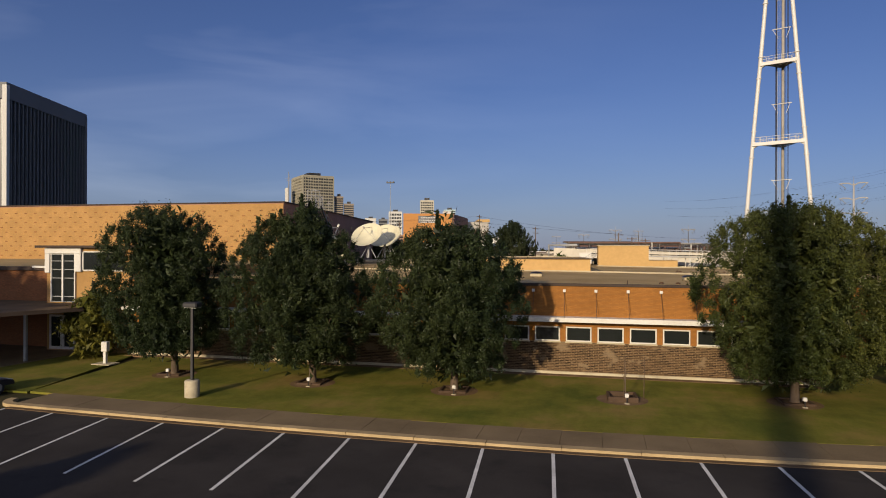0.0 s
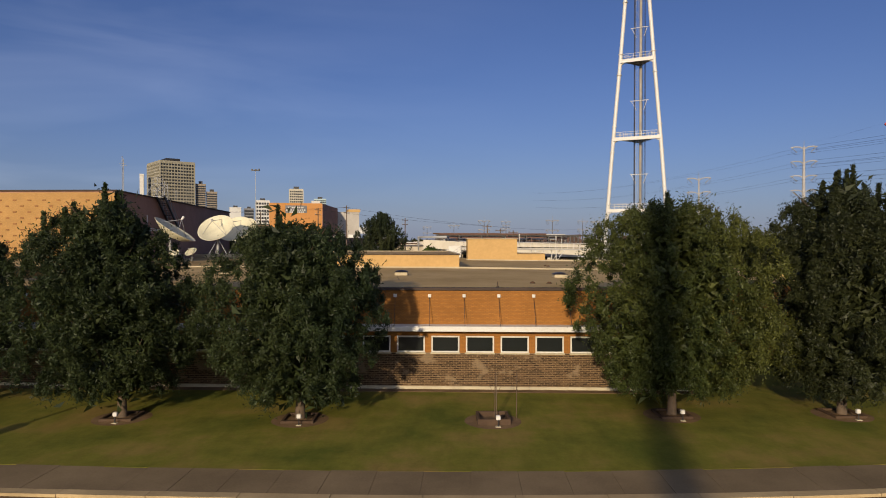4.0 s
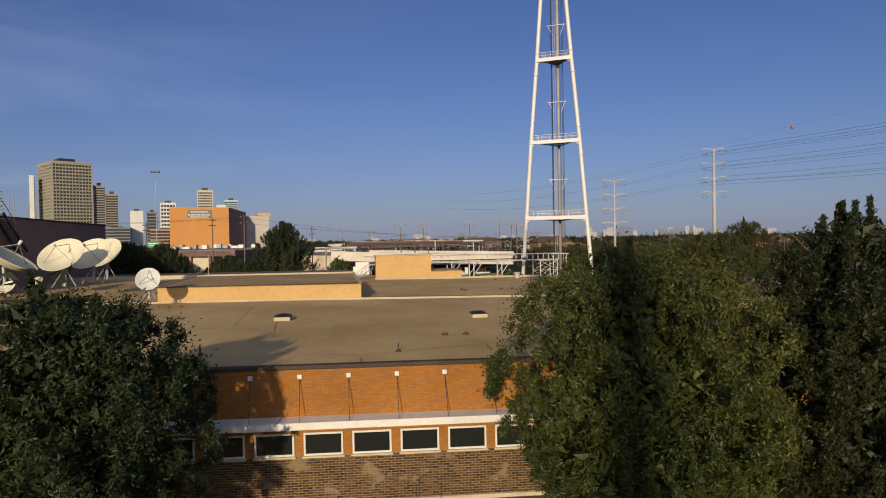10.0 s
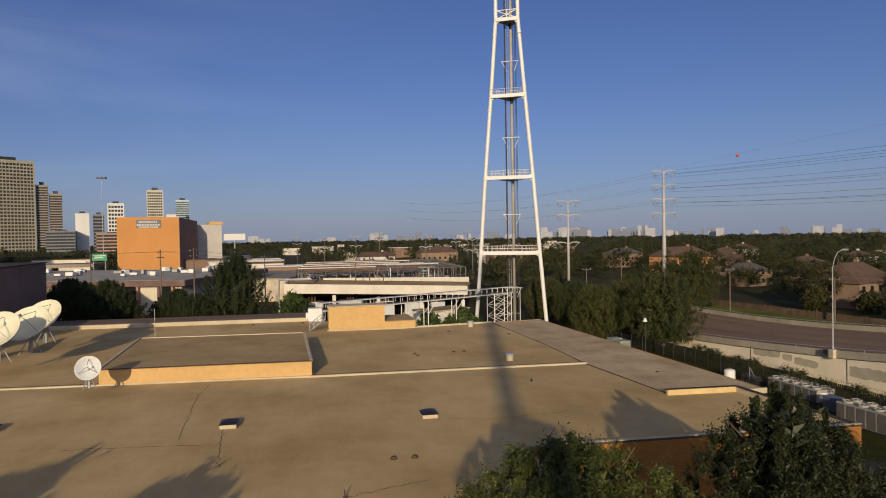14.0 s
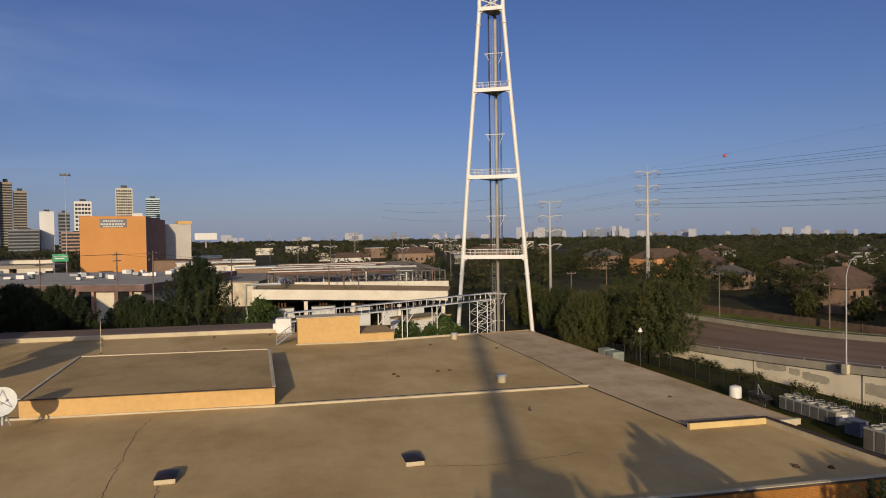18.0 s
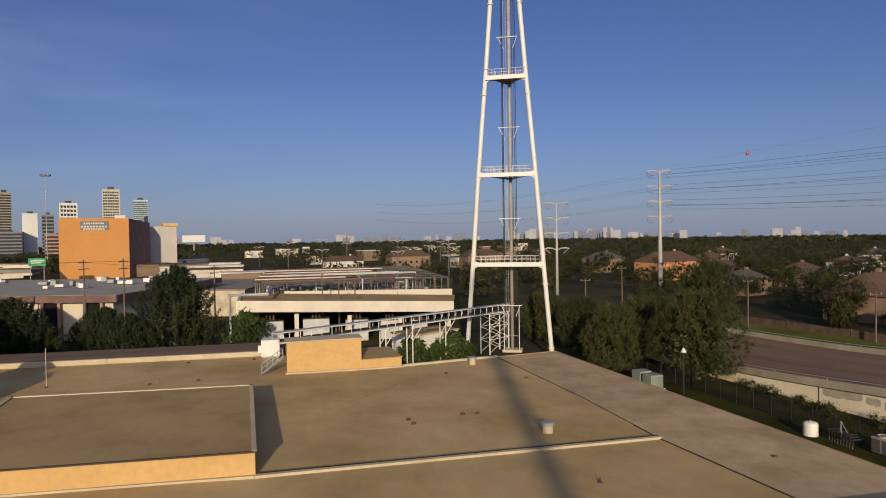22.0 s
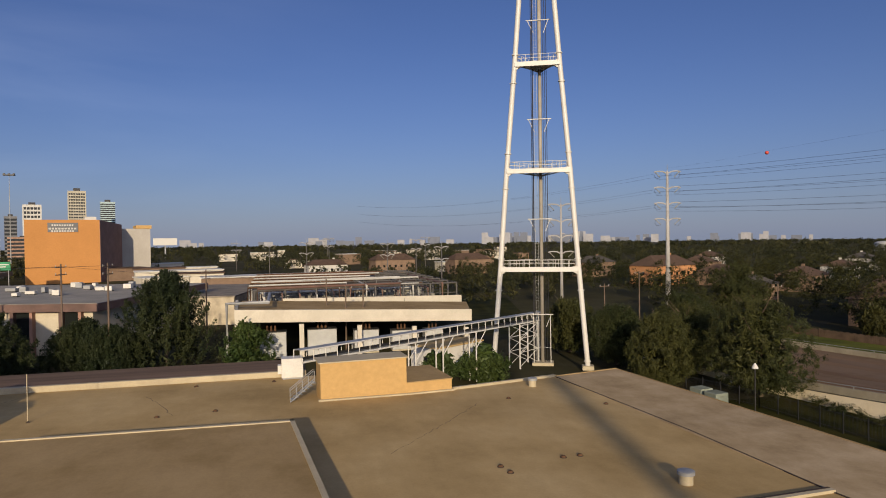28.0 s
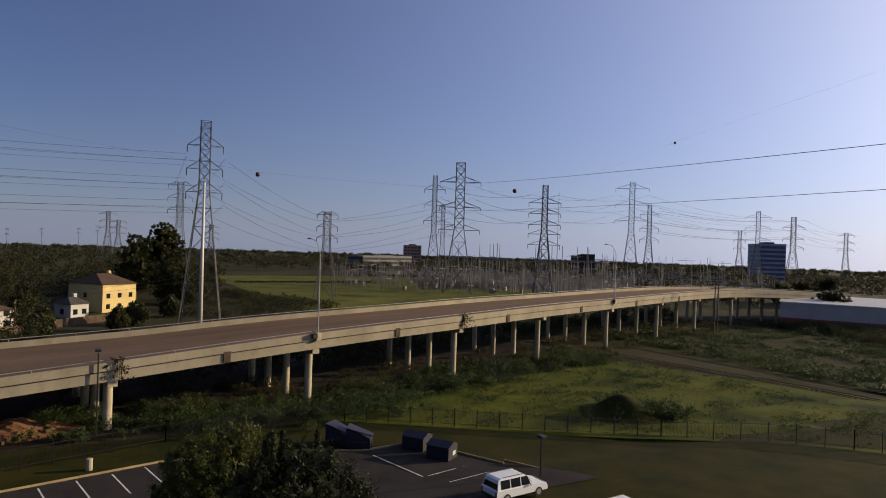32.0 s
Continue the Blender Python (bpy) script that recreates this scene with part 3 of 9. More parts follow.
part("curb_cap", roof_strip([(26.25, 61.62), (32.4, 61.87)], 0.36, 0.42, 0.46), M_BRONZE, bl, "dark metal cap of the curb wall")
part("gutter_ledge", Geo().prism([(32.6, 61.75), (34.95, 61.85), (34.93, 62.1), (32.6, 62.0)], 4.6, 5.0), M_COPING, bl, "pale ledge at the end of the roof strip")
part("side_edge", roof_strip([(34.88, 62.15), (30.25, 106.75)], 0.16, -0.1, 0.07), M_ROOF2, bl, "thin raised roof edge")
rb = Geo()
rb.prism([(-18.3, 72.9), (-0.86, 72.6), (-2.45, 89.6), (-20.1, 90.2)], ZR - 0.1, 6.72)
part("raised_roof_wall", rb, M_STUCCO, bl, "ochre painted raised roof block")
rb = Geo().prism([(-18.4, 72.8), (-0.76, 72.5), (-2.35, 89.7), (-20.2, 90.3)], 6.72, 6.8)
part("raised_roof", rb, M_ROOF2, bl, "tan raised flat roof")
ph = Geo().prism([(-0.02, 100.35), (7.25, 100.95), (7.05, 103.5), (-0.22, 102.9)], 5.0, 8.4)
for nm, q in (("raised_coping", [(-20.2, 90.0), (-2.35, 89.4), (-2.35, 89.7), (-20.2, 90.3)]), ("raised_coping", [(-1.04, 72.5), (-0.76, 72.5), (-2.35, 89.7), (-2.63, 89.7)]), ("raised_coping", [(-18.4, 72.85), (-18.15, 72.85), (-19.95, 90.3), (-20.2, 90.3)])):
    part(nm, Geo().prism(q, 6.8, 6.88), M_COPING, bl, "pale edge strip")
part("front_edge", Geo().prism([(-18.42, 72.74), (-0.74, 72.44), (-0.74, 72.56), (-18.42, 72.86)], 6.76, 6.84), M_BRONZE, bl, "dark metal")
part("penthouse", ph, M_STUCCO, bl, "ochre painted roof house")
part("penthouse_roof", Geo().prism([(-0.17, 100.2), (7.4, 100.82), (7.2, 103.65), (-0.37, 103.05)], 8.4, 8.5), M_COPING, bl)
part("penthouse_curb", roof_strip([(-0.2, 100.2), (7.3, 100.8), (11.6, 101.5)], 0.22, -0.05, 0.14), M_COPING, bl)
part("penthouse_wing", Geo().prism([(7.26, 101.0), (11.4, 101.6), (10.8, 107.8), (6.6, 107.6)], 5.0, 6.2), M_STUCCO, bl)
part("penthouse_wing_roof", Geo().prism([(7.27, 100.9), (11.5, 101.5), (10.9, 107.9), (6.6, 107.7)], 6.2, 6.28), M_ROOF2, bl)
part("parapet", Geo().box(-62, -0.8, 110.6, 111.1, ZR, ZR + 0.55, 0.03), M_COPING, bl, "pale parapet at the rear roof edge")
part("mansard", Geo().prism([(-62, 111.1), (-0.8, 111.1), (-0.8, 117), (-58, 117)], 0, [5.92, 5.92, 5.95, 5.95]), M_MANSARD, bl, "dark brown sloping rear roof")
part("parapet", roof_strip([(11.5, 101.75), (22.55, 104.75)], 0.3, -0.1, 0.22), M_COPING, bl)
part("parapet", roof_strip([(22.55, 104.75), (30.3, 106.85)], 0.2, -0.1, 0.1), M_ROOF2, bl)

# ---- tall studio block ----
st = thing("studio_block", "tall windowless buff brick studio block with dark side", "building")
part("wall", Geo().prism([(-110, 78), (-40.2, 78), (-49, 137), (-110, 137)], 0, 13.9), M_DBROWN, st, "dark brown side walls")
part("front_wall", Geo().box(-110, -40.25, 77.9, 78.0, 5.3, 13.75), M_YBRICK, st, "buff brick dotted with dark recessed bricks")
part("roof_edge", Geo().prism([(-110.1, 77.8), (-40.0, 77.8), (-48.8, 137.1), (-110.1, 137.1)], 13.9, 14.05), M_BRONZE, st)

# ---- bridge ----
EDGE = [(50.5, 165, 0.3), (52.5, 140, 0.7), (55.6, 110.5, 1.35), (59.57, 84.51, 2.98), (61.25, 70.65, 4.44), (66.52, 42.29, 6.57), (71.27, 19.24, 8.2), (78.55, -6.08, 9.15), (87.8, -28.99, 9.5), (98.08, -54.88, 9.6), (109.6, -84.0, 9.75), (117.4, -106.4, 9.8), (122.6, -128.5, 9.65), (123.6, -152.1, 9.1), (122.5, -177.7, 8.3), (118.5, -204.0, 7.6)]


def wide(y):
    """The bridge's width."""
    return float(np.interp(y, [-10, 45, 78], [17.5, 21.0, 23.5]))


def bank(y):
    """How much higher the far edge lies in the curve."""
    return float(np.interp(y, [35, 78, 125], [0.0, 0.75, 0.5]))


def spline(pts, per=8):
    out = []
    p = [Vector(a) for a in pts]
    p = [2 * p[0] - p[1]] + p + [2 * p[-1] - p[-2]]
    for i in range(1, len(p) - 2):
        for k in range(per):
            t = k / per
            out.append(0.5 * ((2 * p[i]) + (p[i + 1] - p[i - 1]) * t + (2 * p[i - 1] - 5 * p[i] + 4 * p[i + 1] - p[i + 2]) * t * t + (3 * p[i] - p[i - 1] - 3 * p[i + 1] + p[i + 2]) * t ** 3))
    out.append(p[-2])
    return out


path = spline(EDGE)
across = []
for i in range(len(path)):
    d = path[min(i + 1, len(path) - 1)] - path[max(i - 1, 0)]
    across.append(Vector((-d.y, d.x, 0)).normalized())


WID = 20.0


def run(o0, o1, z0, z1, a=0, b=None):
    """A strip along the bridge between offsets o0, o1 and heights z0, z1 from the near parapet's top."""
    g = Geo()
    idx = list(range(a, len(path) if b is None else b))
    for i in idx:
        p, n = path[i], across[i]
        k = wide(p.y) / WID
        for o, z in ((o0, z0), (o1, z0), (o1, z1), (o0, z1)):
            q = o * k if o > 2 else o
            g.v.append((p.x + n.x * q, p.y + n.y * q, p.z + z + bank(p.y) * q / wide(p.y)))
    for k in range(len(idx) - 1):
        for j in range(4):
            g.f.append((k * 4 + j, k * 4 + (j + 1) % 4, k * 4 + 4 + (j + 1) % 4, k * 4 + 4 + j))
    g.f.append((3, 2, 1, 0))
    n = len(g.v)
    g.f.append((n - 4, n - 3, n - 2, n - 1))
    return g


AB = 4 * 8
br = thing("road_bridge", "long curved concrete road bridge on round columns", "bridge")
part("deck", run(0.28, WID - 0.28, -1.15, -0.75), M_BRIDGE, br, "worn brownish concrete carriageway")
M_BCONC = worn("weathered bridge concrete", (0.335, 0.291, 0.204), 0.88, 0.22, 7, 0.22, 0.25, stain=(0.235, 0.196, 0.131), stretch=(1.0, 1.0, 0.35))
part("parapet", run(0, 0.28, -0.85, 0), M_BCONC, br, "pale concrete parapet")
part("parapet", run(WID - 0.28, WID, -0.85, 0), M_BCONC, br)
part("girder", run(0.12, 0.6, -2.0, -0.85, AB), M_BCONC, br, "stained concrete edge girder")
part("girder", run(WID - 0.6, WID - 0.12, -2.0, -0.85, AB), M_BCONC, br)
for o in (5.0, 9.8, 14.6):
    part("girder", run(o, o + 0.5, -2.0, -1.15, AB), M_BCONC, br)
M_TRACK = worn("darker wheel track", (0.19, 0.118, 0.066), 0.85, 0.12, 9, 0.2, 0.15, stain=(0.165, 0.103, 0.058), stretch=(1.0, 0.1, 1.0))
for o in (3.2, 7.4, 12.2, 16.2):
    part("wheel_track", run(o, o + 1.5, -0.748, -0.744), M_TRACK, br, "darker worn wheel track")
part("lane_line", run(1.0, 1.14, -0.745, -0.739), M_PAINT, br, "worn white edge line")
part("shoulder", run(0.29, 0.95, -0.748, -0.742), M_GUTTER, br, "dirty strip along the parapet")
M_WALLC = worn("pale painted concrete", (0.74, 0.63, 0.43), 0.85, 0.25, 9, 0.1, 0.15, stain=(0.6, 0.5, 0.33))
ret = run(0.05, 0.3, -9, -0.85, 0, AB + 1)
part("retaining_wall", ret, M_WALLC, br, "pale retaining wall with grey patched paint")
part("retaining_wall", run(WID - 0.3, WID - 0.05, -9, -0.85, 0, AB + 1), M_CONC, br)


# ---- transmission tower ----
tw = thing("broadcast_tower", "tall white steel tower with tubular legs and railed platforms", "tower", at=(32.7, 132.8, 0), yaw=math.degrees(math.atan2(-0.40, 0.915)))
HALF = [(0, 6.65), (14.2, 5.5), (28.2, 4.45), (43.3, 3.15), (57.3, 2.05), (75, 1.95)]


def half_at(z):
    return float(np.interp(z, [h[0] for h in HALF], [h[1] for h in HALF]))


for s in (-1, 1):
    g = Geo()
    for (za, ha), (zb, hb) in zip(HALF, HALF[1:]):
        g.tube((s * ha, 0, za), (s * hb, 0, zb), 0.36, n=14, caps=False)
    part("leg", g, M_TOWER, tw, smooth=True)
part("mast", Geo().tube((0.3, 2.6, 0), (0.3, 2.6, 75), 0.27, n=12), worn("dull mast steel", (0.3, 0.27, 0.22), 0.6, 0.4, 5, 0.2, 0.05), tw, "slim grey central column", smooth=True)


# ---- trees ----
def leaves(centres, radii, per, size, rng, tall=0.9, sides=3, spread=0.72):
    """Small leaf-shaped quads scattered in clumps. Returns vertex and face arrays."""
    c = np.repeat(np.asarray(centres, float), per, axis=0)
    r = np.repeat(np.asarray(radii, float), per)[:, None]
    n = len(c)
    d = rng.normal(size=(n, 3))
    d /= np.linalg.norm(d, axis=1)[:, None]
    p = c + d * r * np.minimum(np.abs(rng.normal(size=(n, 1))) * spread, 1.35) * np.array([1, 1, tall])
    u = rng.normal(size=(n, 3))
    u[:, 2] -= 0.3
    u /= np.linalg.norm(u, axis=1)[:, None]
    w = np.cross(u, d + rng.normal(size=(n, 3)) * 0.5)
    w /= np.linalg.norm(w, axis=1)[:, None] + 1e-9
    s = size * (0.6 + 0.8 * rng.random((n, 1)))
    if sides == 3:
        v = np.stack([p - u * s, p + w * s * 0.62, p + u * s], axis=1).reshape(-1, 3)
    else:
        v = np.stack([p - u * s, p + w * s * 0.42, p + u * s, p - w * s * 0.42], axis=1).reshape(-1, 3)
    f = np.arange(n * sides).reshape(-1, sides)
    return v, f


def mesh_np(name, v, f, material, parent=None, label=""):
    me = bpy.data.meshes.new(name)
    me.vertices.add(len(v))
    me.vertices.foreach_set("co", np.ascontiguousarray(v, dtype=np.float32).ravel())
    k = f.shape[1]
    me.loops.add(len(f) * k)
    me.loops.foreach_set("vertex_index", np.ascontiguousarray(f, dtype=np.int32).ravel())
    me.polygons.add(len(f))
    me.polygons.foreach_set("loop_start", np.arange(0, len(f) * k, k, dtype=np.int32))
    me.polygons.foreach_set("loop_total", np.full(len(f), k, dtype=np.int32))
    me.materials.append(material)
    me.update(calc_edges=True)
    ob = new(name, me)
    if parent is not None:
        ob.parent = parent
    if label:
        ob["label"] = label
    return ob


def crown_shape(rng, height, low, radius, count, spike, peak=0.36, dome=2.1, plump=1.0):
    """Clump centres of a full crown with a broad skirt, most near its outside, and upright shoots."""
    cs, rs = [], []
    lobes = [(rng.random() * 6.28, rng.random(), 0.7 + 0.6 * rng.random()) for _ in range(14)]
    tall = height - low
    while len(cs) < count:
        h = rng.random()
        a = rng.random() * 6.283
        if h < peak:
            prof = 0.6 + 0.4 * math.sin(1.571 * h / peak)
        else:
            prof = max(0.0, 1 - ((h - peak) / (1 - peak)) ** dome) ** 0.55
        if h > peak and prof < 0.27:
            continue
        bulge = 0.93
        for la, lh, lk in lobes:
            q = ((math.cos(a - la) - 1) / 0.25) ** 2 + ((h - lh) / 0.16) ** 2
            bulge += 0.5 * (lk - 0.8) * math.exp(-q)
        bulge = min(bulge, 1.02)
        depth = rng.random() ** 0.35
        rr = radius * prof * bulge * (0.3 + 0.7 * depth)
        cs.append((rr * math.cos(a), rr * math.sin(a), low + tall * (h * 0.94 + 0.02) - 0.25 * rng.random()))
        rs.append((0.22 + 0.42 * rng.random() ** 1.5) * plump)
    for _ in range(spike):
        a, q = rng.random() * 6.283, rng.random() ** 0.5
        z = height - tall * 0.55 * q ** 2.2
        n = 3 + int(4 * rng.random())
        for k in range(n):
            cs.append((radius * 0.86 * q * math.cos(a), radius * 0.86 * q * math.sin(a), z - 0.5 + 0.22 * k))
            rs.append(0.2 - 0.02 * k)
    return cs, rs


def tree(name, x, y, z0, height, low, radius, seed, label, leaf=M_LEAF, clumps=170, per=85, size=0.17, spike=14, trunk=0.2, category="tree", group="", peak=0.36, dome=2.1, spread=0.72, off=(0.0, 0.0), plump=1.0):
    rng = np.random.default_rng(seed)
    t = thing(name, label, category, group, at=(x, y, z0))
    g = Geo()
    lean = (rng.random(2) - 0.5) * 0.5
    top = height * 0.8
    pts = [Vector((lean[0] * (k / 5) ** 1.5, lean[1] * (k / 5) ** 1.5, top * k / 5)) for k in range(6)]
    for k in range(5):
        g.tube(pts[k], pts[k + 1], trunk * (1 - 0.17 * k) * (1.25 if k == 0 else 1), trunk * (1 - 0.17 * (k + 1)), n=8, caps=False)
    for k in range(14):
        a, h = rng.random() * 6.283, low * 0.8 + (top - low) * rng.random()
        base = Vector((0, 0, h))
        le = radius * (0.3 + 0.25 * rng.random())
        mid = base + Vector((math.cos(a) * le * 0.5, math.sin(a) * le * 0.5, le * 0.4))
        tip = base + Vector((math.cos(a) * le, math.sin(a) * le, le * 0.95))
        g.tube(base, mid, trunk * 0.4, trunk * 0.25, n=6, caps=False)
        g.tube(mid, tip, trunk * 0.25, trunk * 0.08, n=5, caps=False)
    part("trunk", g, M_BARK, t, smooth=True)
    cs, rs = crown_shape(rng, height, low, radius, clumps, spike, peak, dome, plump)
    cs = [(c[0] + off[0] * min(1.0, c[2] / height + 0.25), c[1] + off[1], c[2]) for c in cs]
    v, f = leaves(cs, rs, per, size, rng, 1.35, 3, spread)
    ic = [(c[0] * q, c[1] * q, low + (c[2] - low) * (0.8 + 0.15 * q) + 0.2) for c, q in zip(cs[::2], [0.28, 0.52] * len(cs))]
    v2, f2 = leaves(ic, [0.95] * len(ic), 42, max(size * 3.0, 0.26), rng)
    mesh_np("crown", np.concatenate([v, v2]), np.concatenate([f, f2 + len(v)]), leaf, t)
    return t


# x, y, height, lowest leaves, radius, seed, how far the crown leans aside, widest height, roundness of the top, shoots
FRONT = [(-25.5, 35.2, 10.9, 1.5, 4.15, 11, -1.0, 0.46, 2.7, 4), (-16.1, 34.8, 10.3, 1.4, 4.75, 12, -1.1, 0.36, 1.7, 22), (-7.7, 34.8, 9.5, 1.3, 4.45, 13, -0.5, 0.44, 2.5, 10),
         (9.7, 36.2, 10.55, 1.35, 4.9, 14, 0.0, 0.5, 2.9, 8), (17.8, 36.6, 11.3, 1.2, 4.3, 15, 0.0, 0.42, 2.2, 56), (27.5, 37.5, 9.7, 1.2, 4.3, 16, 0.0, 0.46, 2.7, 10)]
for x, y, h, lo, r, sd, lean, wide_at, dome, shoots in FRONT:
    tint = {14: "mid green", 16: "mid green", 15: "grey-green"}.get(sd, "dark green")
    tr = tree("pear_tree", x, y, 0, h, lo, r, sd, f"dense {tint} pear tree on the lawn", leaf=M_LEAFY if sd in (14, 16) else M_LEAFG if sd == 15 else M_LEAF, group="trees on the lawn", clumps=640 if sd == 14 else 560, per=270, size=0.074, spike=shoots, dome=dome, spread=0.42, plump=1.12, peak=wide_at, off=(lean, 0.0))
    if sd == 14:
        # low side branch that reaches towards the next tree
        rng = np.random.default_rng(140)
        cs = [(3.4 + 3.4 * a, 1.2 * b - 0.6, 2.6 + 2.6 * c * (1 - 0.5 * a)) for a, b, c in rng.random((120, 3))]
        v, f = leaves(cs, 0.25 + 0.35 * rng.random(120), 230, 0.072, rng, 1.3, 3, 0.56)
        mesh_np("side_branch", v, f, M_LEAFY, tr)


def woods(name, spots, material, seed, label, per=70, size=0.8, kind="stuff"):
    """spots: (x, y, base, height, radius)."""
    rng = np.random.default_rng(seed)
    vs, fs, n = [], [], 0
    for x, y, b, h, r in spots:
        k = max(6, int(9 * r / 3))
        a = rng.random(k) * 6.283
        q = r * np.sqrt(rng.random(k)) * 0.85
        hz = b + h * (0.25 + 0.66 * rng.random(k) * (1 - 0.3 * (q / r) ** 2))
        cs = np.stack([x + q * np.cos(a), y + q * np.sin(a), hz], axis=1)
        v, f = leaves(cs, r * (0.3 + 0.22 * rng.random(k)), per // k + 2, size * (0.8 + r / 8), rng, 0.85, 3, 0.6)
        vs.append(v)
        fs.append(f + n)
        n += len(v)
    return tagged(mesh_np(name, np.concatenate(vs), np.concatenate(fs), material), label, "woods", "", kind)


# trees outside the view, whose shade falls on the entrance and the car park
for x, y, h, r, sd in ((-24.3, -10.4, 7.7, 3.0, 17), (-54.0, 4, 19, 6.2, 18), (-46.2, 3, 14, 5.0, 19), (-51.0, 0, 17, 5.0, 20), (-61, 4, 18.5, 6.4, 21)):
    tree("pear_tree", x, y, -0.1, h, 1.8, r, sd, "dark green pear tree at the edge of the car park", group="trees by the car park", clumps=190, per=30, size=0.26)
rng = np.random.default_rng(5)

# ---- tower platforms and fittings ----
for zp, rail in ((14.2, True), (28.2, True), (43.3, True), (57.3, False)):
    h = half_at(zp)
    pl = part("platform", Geo().prism([(-h - 0.1, -0.4), (h + 0.1, -0.4), (h + 0.1, 0.1), (0.9, 3.3), (-0.5, 3.3), (-h - 0.1, 0.1)], zp - 0.28, zp), M_TOWER, tw, "triangular steel platform")
    part("edge_beam", Geo().box(-h, h, -0.52, -0.38, zp - 0.55, zp + 0.12, 0.02), M_TOWER, pl)
    for x in np.linspace(-h * 0.8, h * 0.8, 6):
        part("underframe_strut", Geo().tube((x, -0.3, zp - 0.34), (0.3, 2.9, zp - 0.75), 0.08, n=5), M_STEEL, pl)
    for s in (-1, 1):
        gu = Geo()
        for y in (-0.22, 0.22):
            gu.v.extend([(s * (h + 0.1), y, zp + 0.45), (s * (h - 1.05), y, zp + 0.05), (s * (h - 1.05), y, zp - 0.4), (s * (h + 0.1), y, zp - 1.1)])
        gu.f = [(0, 1, 2, 3), (7, 6, 5, 4), (0, 4, 5, 1), (1, 5, 6, 2), (2, 6, 7, 3), (3, 7, 4, 0)]
        part("gusset", gu, M_TOWER, pl, "triangular gusset plate")
    if rail:
        rg = Geo()
        pts = [(-h + 0.5, -0.45), (h - 0.5, -0.45), (1.2, 3.1), (-0.8, 3.1), (-h + 0.5, -0.45)]
        for (xa, ya), (xb, yb) in zip(pts, pts[1:]):
            n = max(2, int(math.hypot(xb - xa, yb - ya) / 0.9))
            for hz in (0.6, 1.1):
                rg.tube((xa, ya, zp + hz), (xb, yb, zp + hz), 0.035, n=5)
            for k in range(n + 1):
                x, y = xa + (xb - xa) * k / n, ya + (yb - ya) * k / n
                rg.tube((x, y, zp), (x, y, zp + 1.1), 0.035, n=5)
        part("guard_rail", rg, M_TOWER, pl, "white tubular guard rail")
    else:
        br_ = Geo()
        for a, b in (((-h, 0, zp), (h, 0, zp + 1.6)), ((h, 0, zp), (-h, 0, zp + 1.6)), ((-h, 0, zp + 1.6), (h, 0, zp + 1.6)), ((0, 0, zp), (0, 0, zp + 1.6))):
            br_.tube(a, b, 0.09, n=6)
        part("cross_brace", br_, M_TOWER, pl)
for z in (6.5, 21, 36, 50):
    for dz in (-5.5, 4.5):
        for s in (-1, 1):
            h = half_at(z + dz)
            part("flange", Geo().tube((s * h, 0, z + dz - 0.07), (s * h, 0, z + dz + 0.07), 0.5, n=14), M_TOWER, tw)
for z in (7.3, 21.2, 35.7, 50):
    ca = Geo()
    ca.tube((-1.6, 2.2, z), (1.9, 2.2, z), 0.07, n=6)
    ca.tube((-1.4, 2.2, z), (-0.5, 2.4, z - 1.8), 0.05, n=5)
    ca.tube((1.6, 2.2, z), (0.9, 2.4, z - 1.8), 0.05, n=5)
    part("cable_bracket", ca, M_TOWER, tw)
for x, y, r in ((-0.75, 2.3, 0.09), (-0.95, 2.6, 0.05), (1.25, 2.4, 0.05), (0.75, 2.2, 0.04), (1.0, 2.9, 0.04)):
    part("feed_line", Geo().tube((x, y, 0.3), (x, y, 74), r, n=6), M_DARKMETAL, tw, "dark feed line running up the tower")
lad = Geo()
for x in (-0.55, -0.15):
    lad.tube((x, 2.15, 0.3), (x, 2.15, 74), 0.025, n=4)
for k in range(150):
    lad.tube((-0.55, 2.15, 0.5 + 0.49 * k), (-0.15, 2.15, 0.5 + 0.49 * k), 0.015, n=4, caps=False)
part("ladder", lad, M_STEEL, tw)
part("mast_base", Geo().box(-1.2, 1.9, 1.3, 3.6, -0.1, 0.35, 0.04), M_CONC, tw)
for s in (-1, 1):
    part("footing", Geo().box(s * 6.65 - 0.8, s * 6.65 + 0.8, -0.8, 0.8, -0.2, 0.4, 0.05), M_CONC, tw)
for sx in (-0.9, 1.5):
    part("base_frame", Geo().tube((sx, 1.6, 0.3), (sx, 1.6, 7.0), 0.06, n=6).tube((sx, 1.6, 2.5), (0.3, 2.6, 2.5), 0.04, n=5), M_TOWER, tw)

# ---- cable walkway from the roof to the tower ----
ib = thing("cable_bridge", "white steel cable bridge with railings running to the tower", "walkway")
A, B = Vector((-1.6, 109.8, 6.9)), Vector((34.8, 137.6, 6.2))
dirn = (B - A).normalized()
side = Vector((-dirn.y, dirn.x, 0)).normalized() * 0.55
N = 30
for s in (-1, 1):
    for dz, r in ((0, 0.09), (1.15, 0.07)):
        part("chord", Geo().tube(A + side * s + Vector((0, 0, dz)), B + side * s + Vector((0, 0, dz)), r, n=6), M_TOWER, ib)
    for k in range(N + 1):
        p = A.lerp(B, k / N) + side * s
        part("upright", Geo().tube(p, p + Vector((0, 0, 1.15)), 0.045, n=5), M_TOWER, ib)
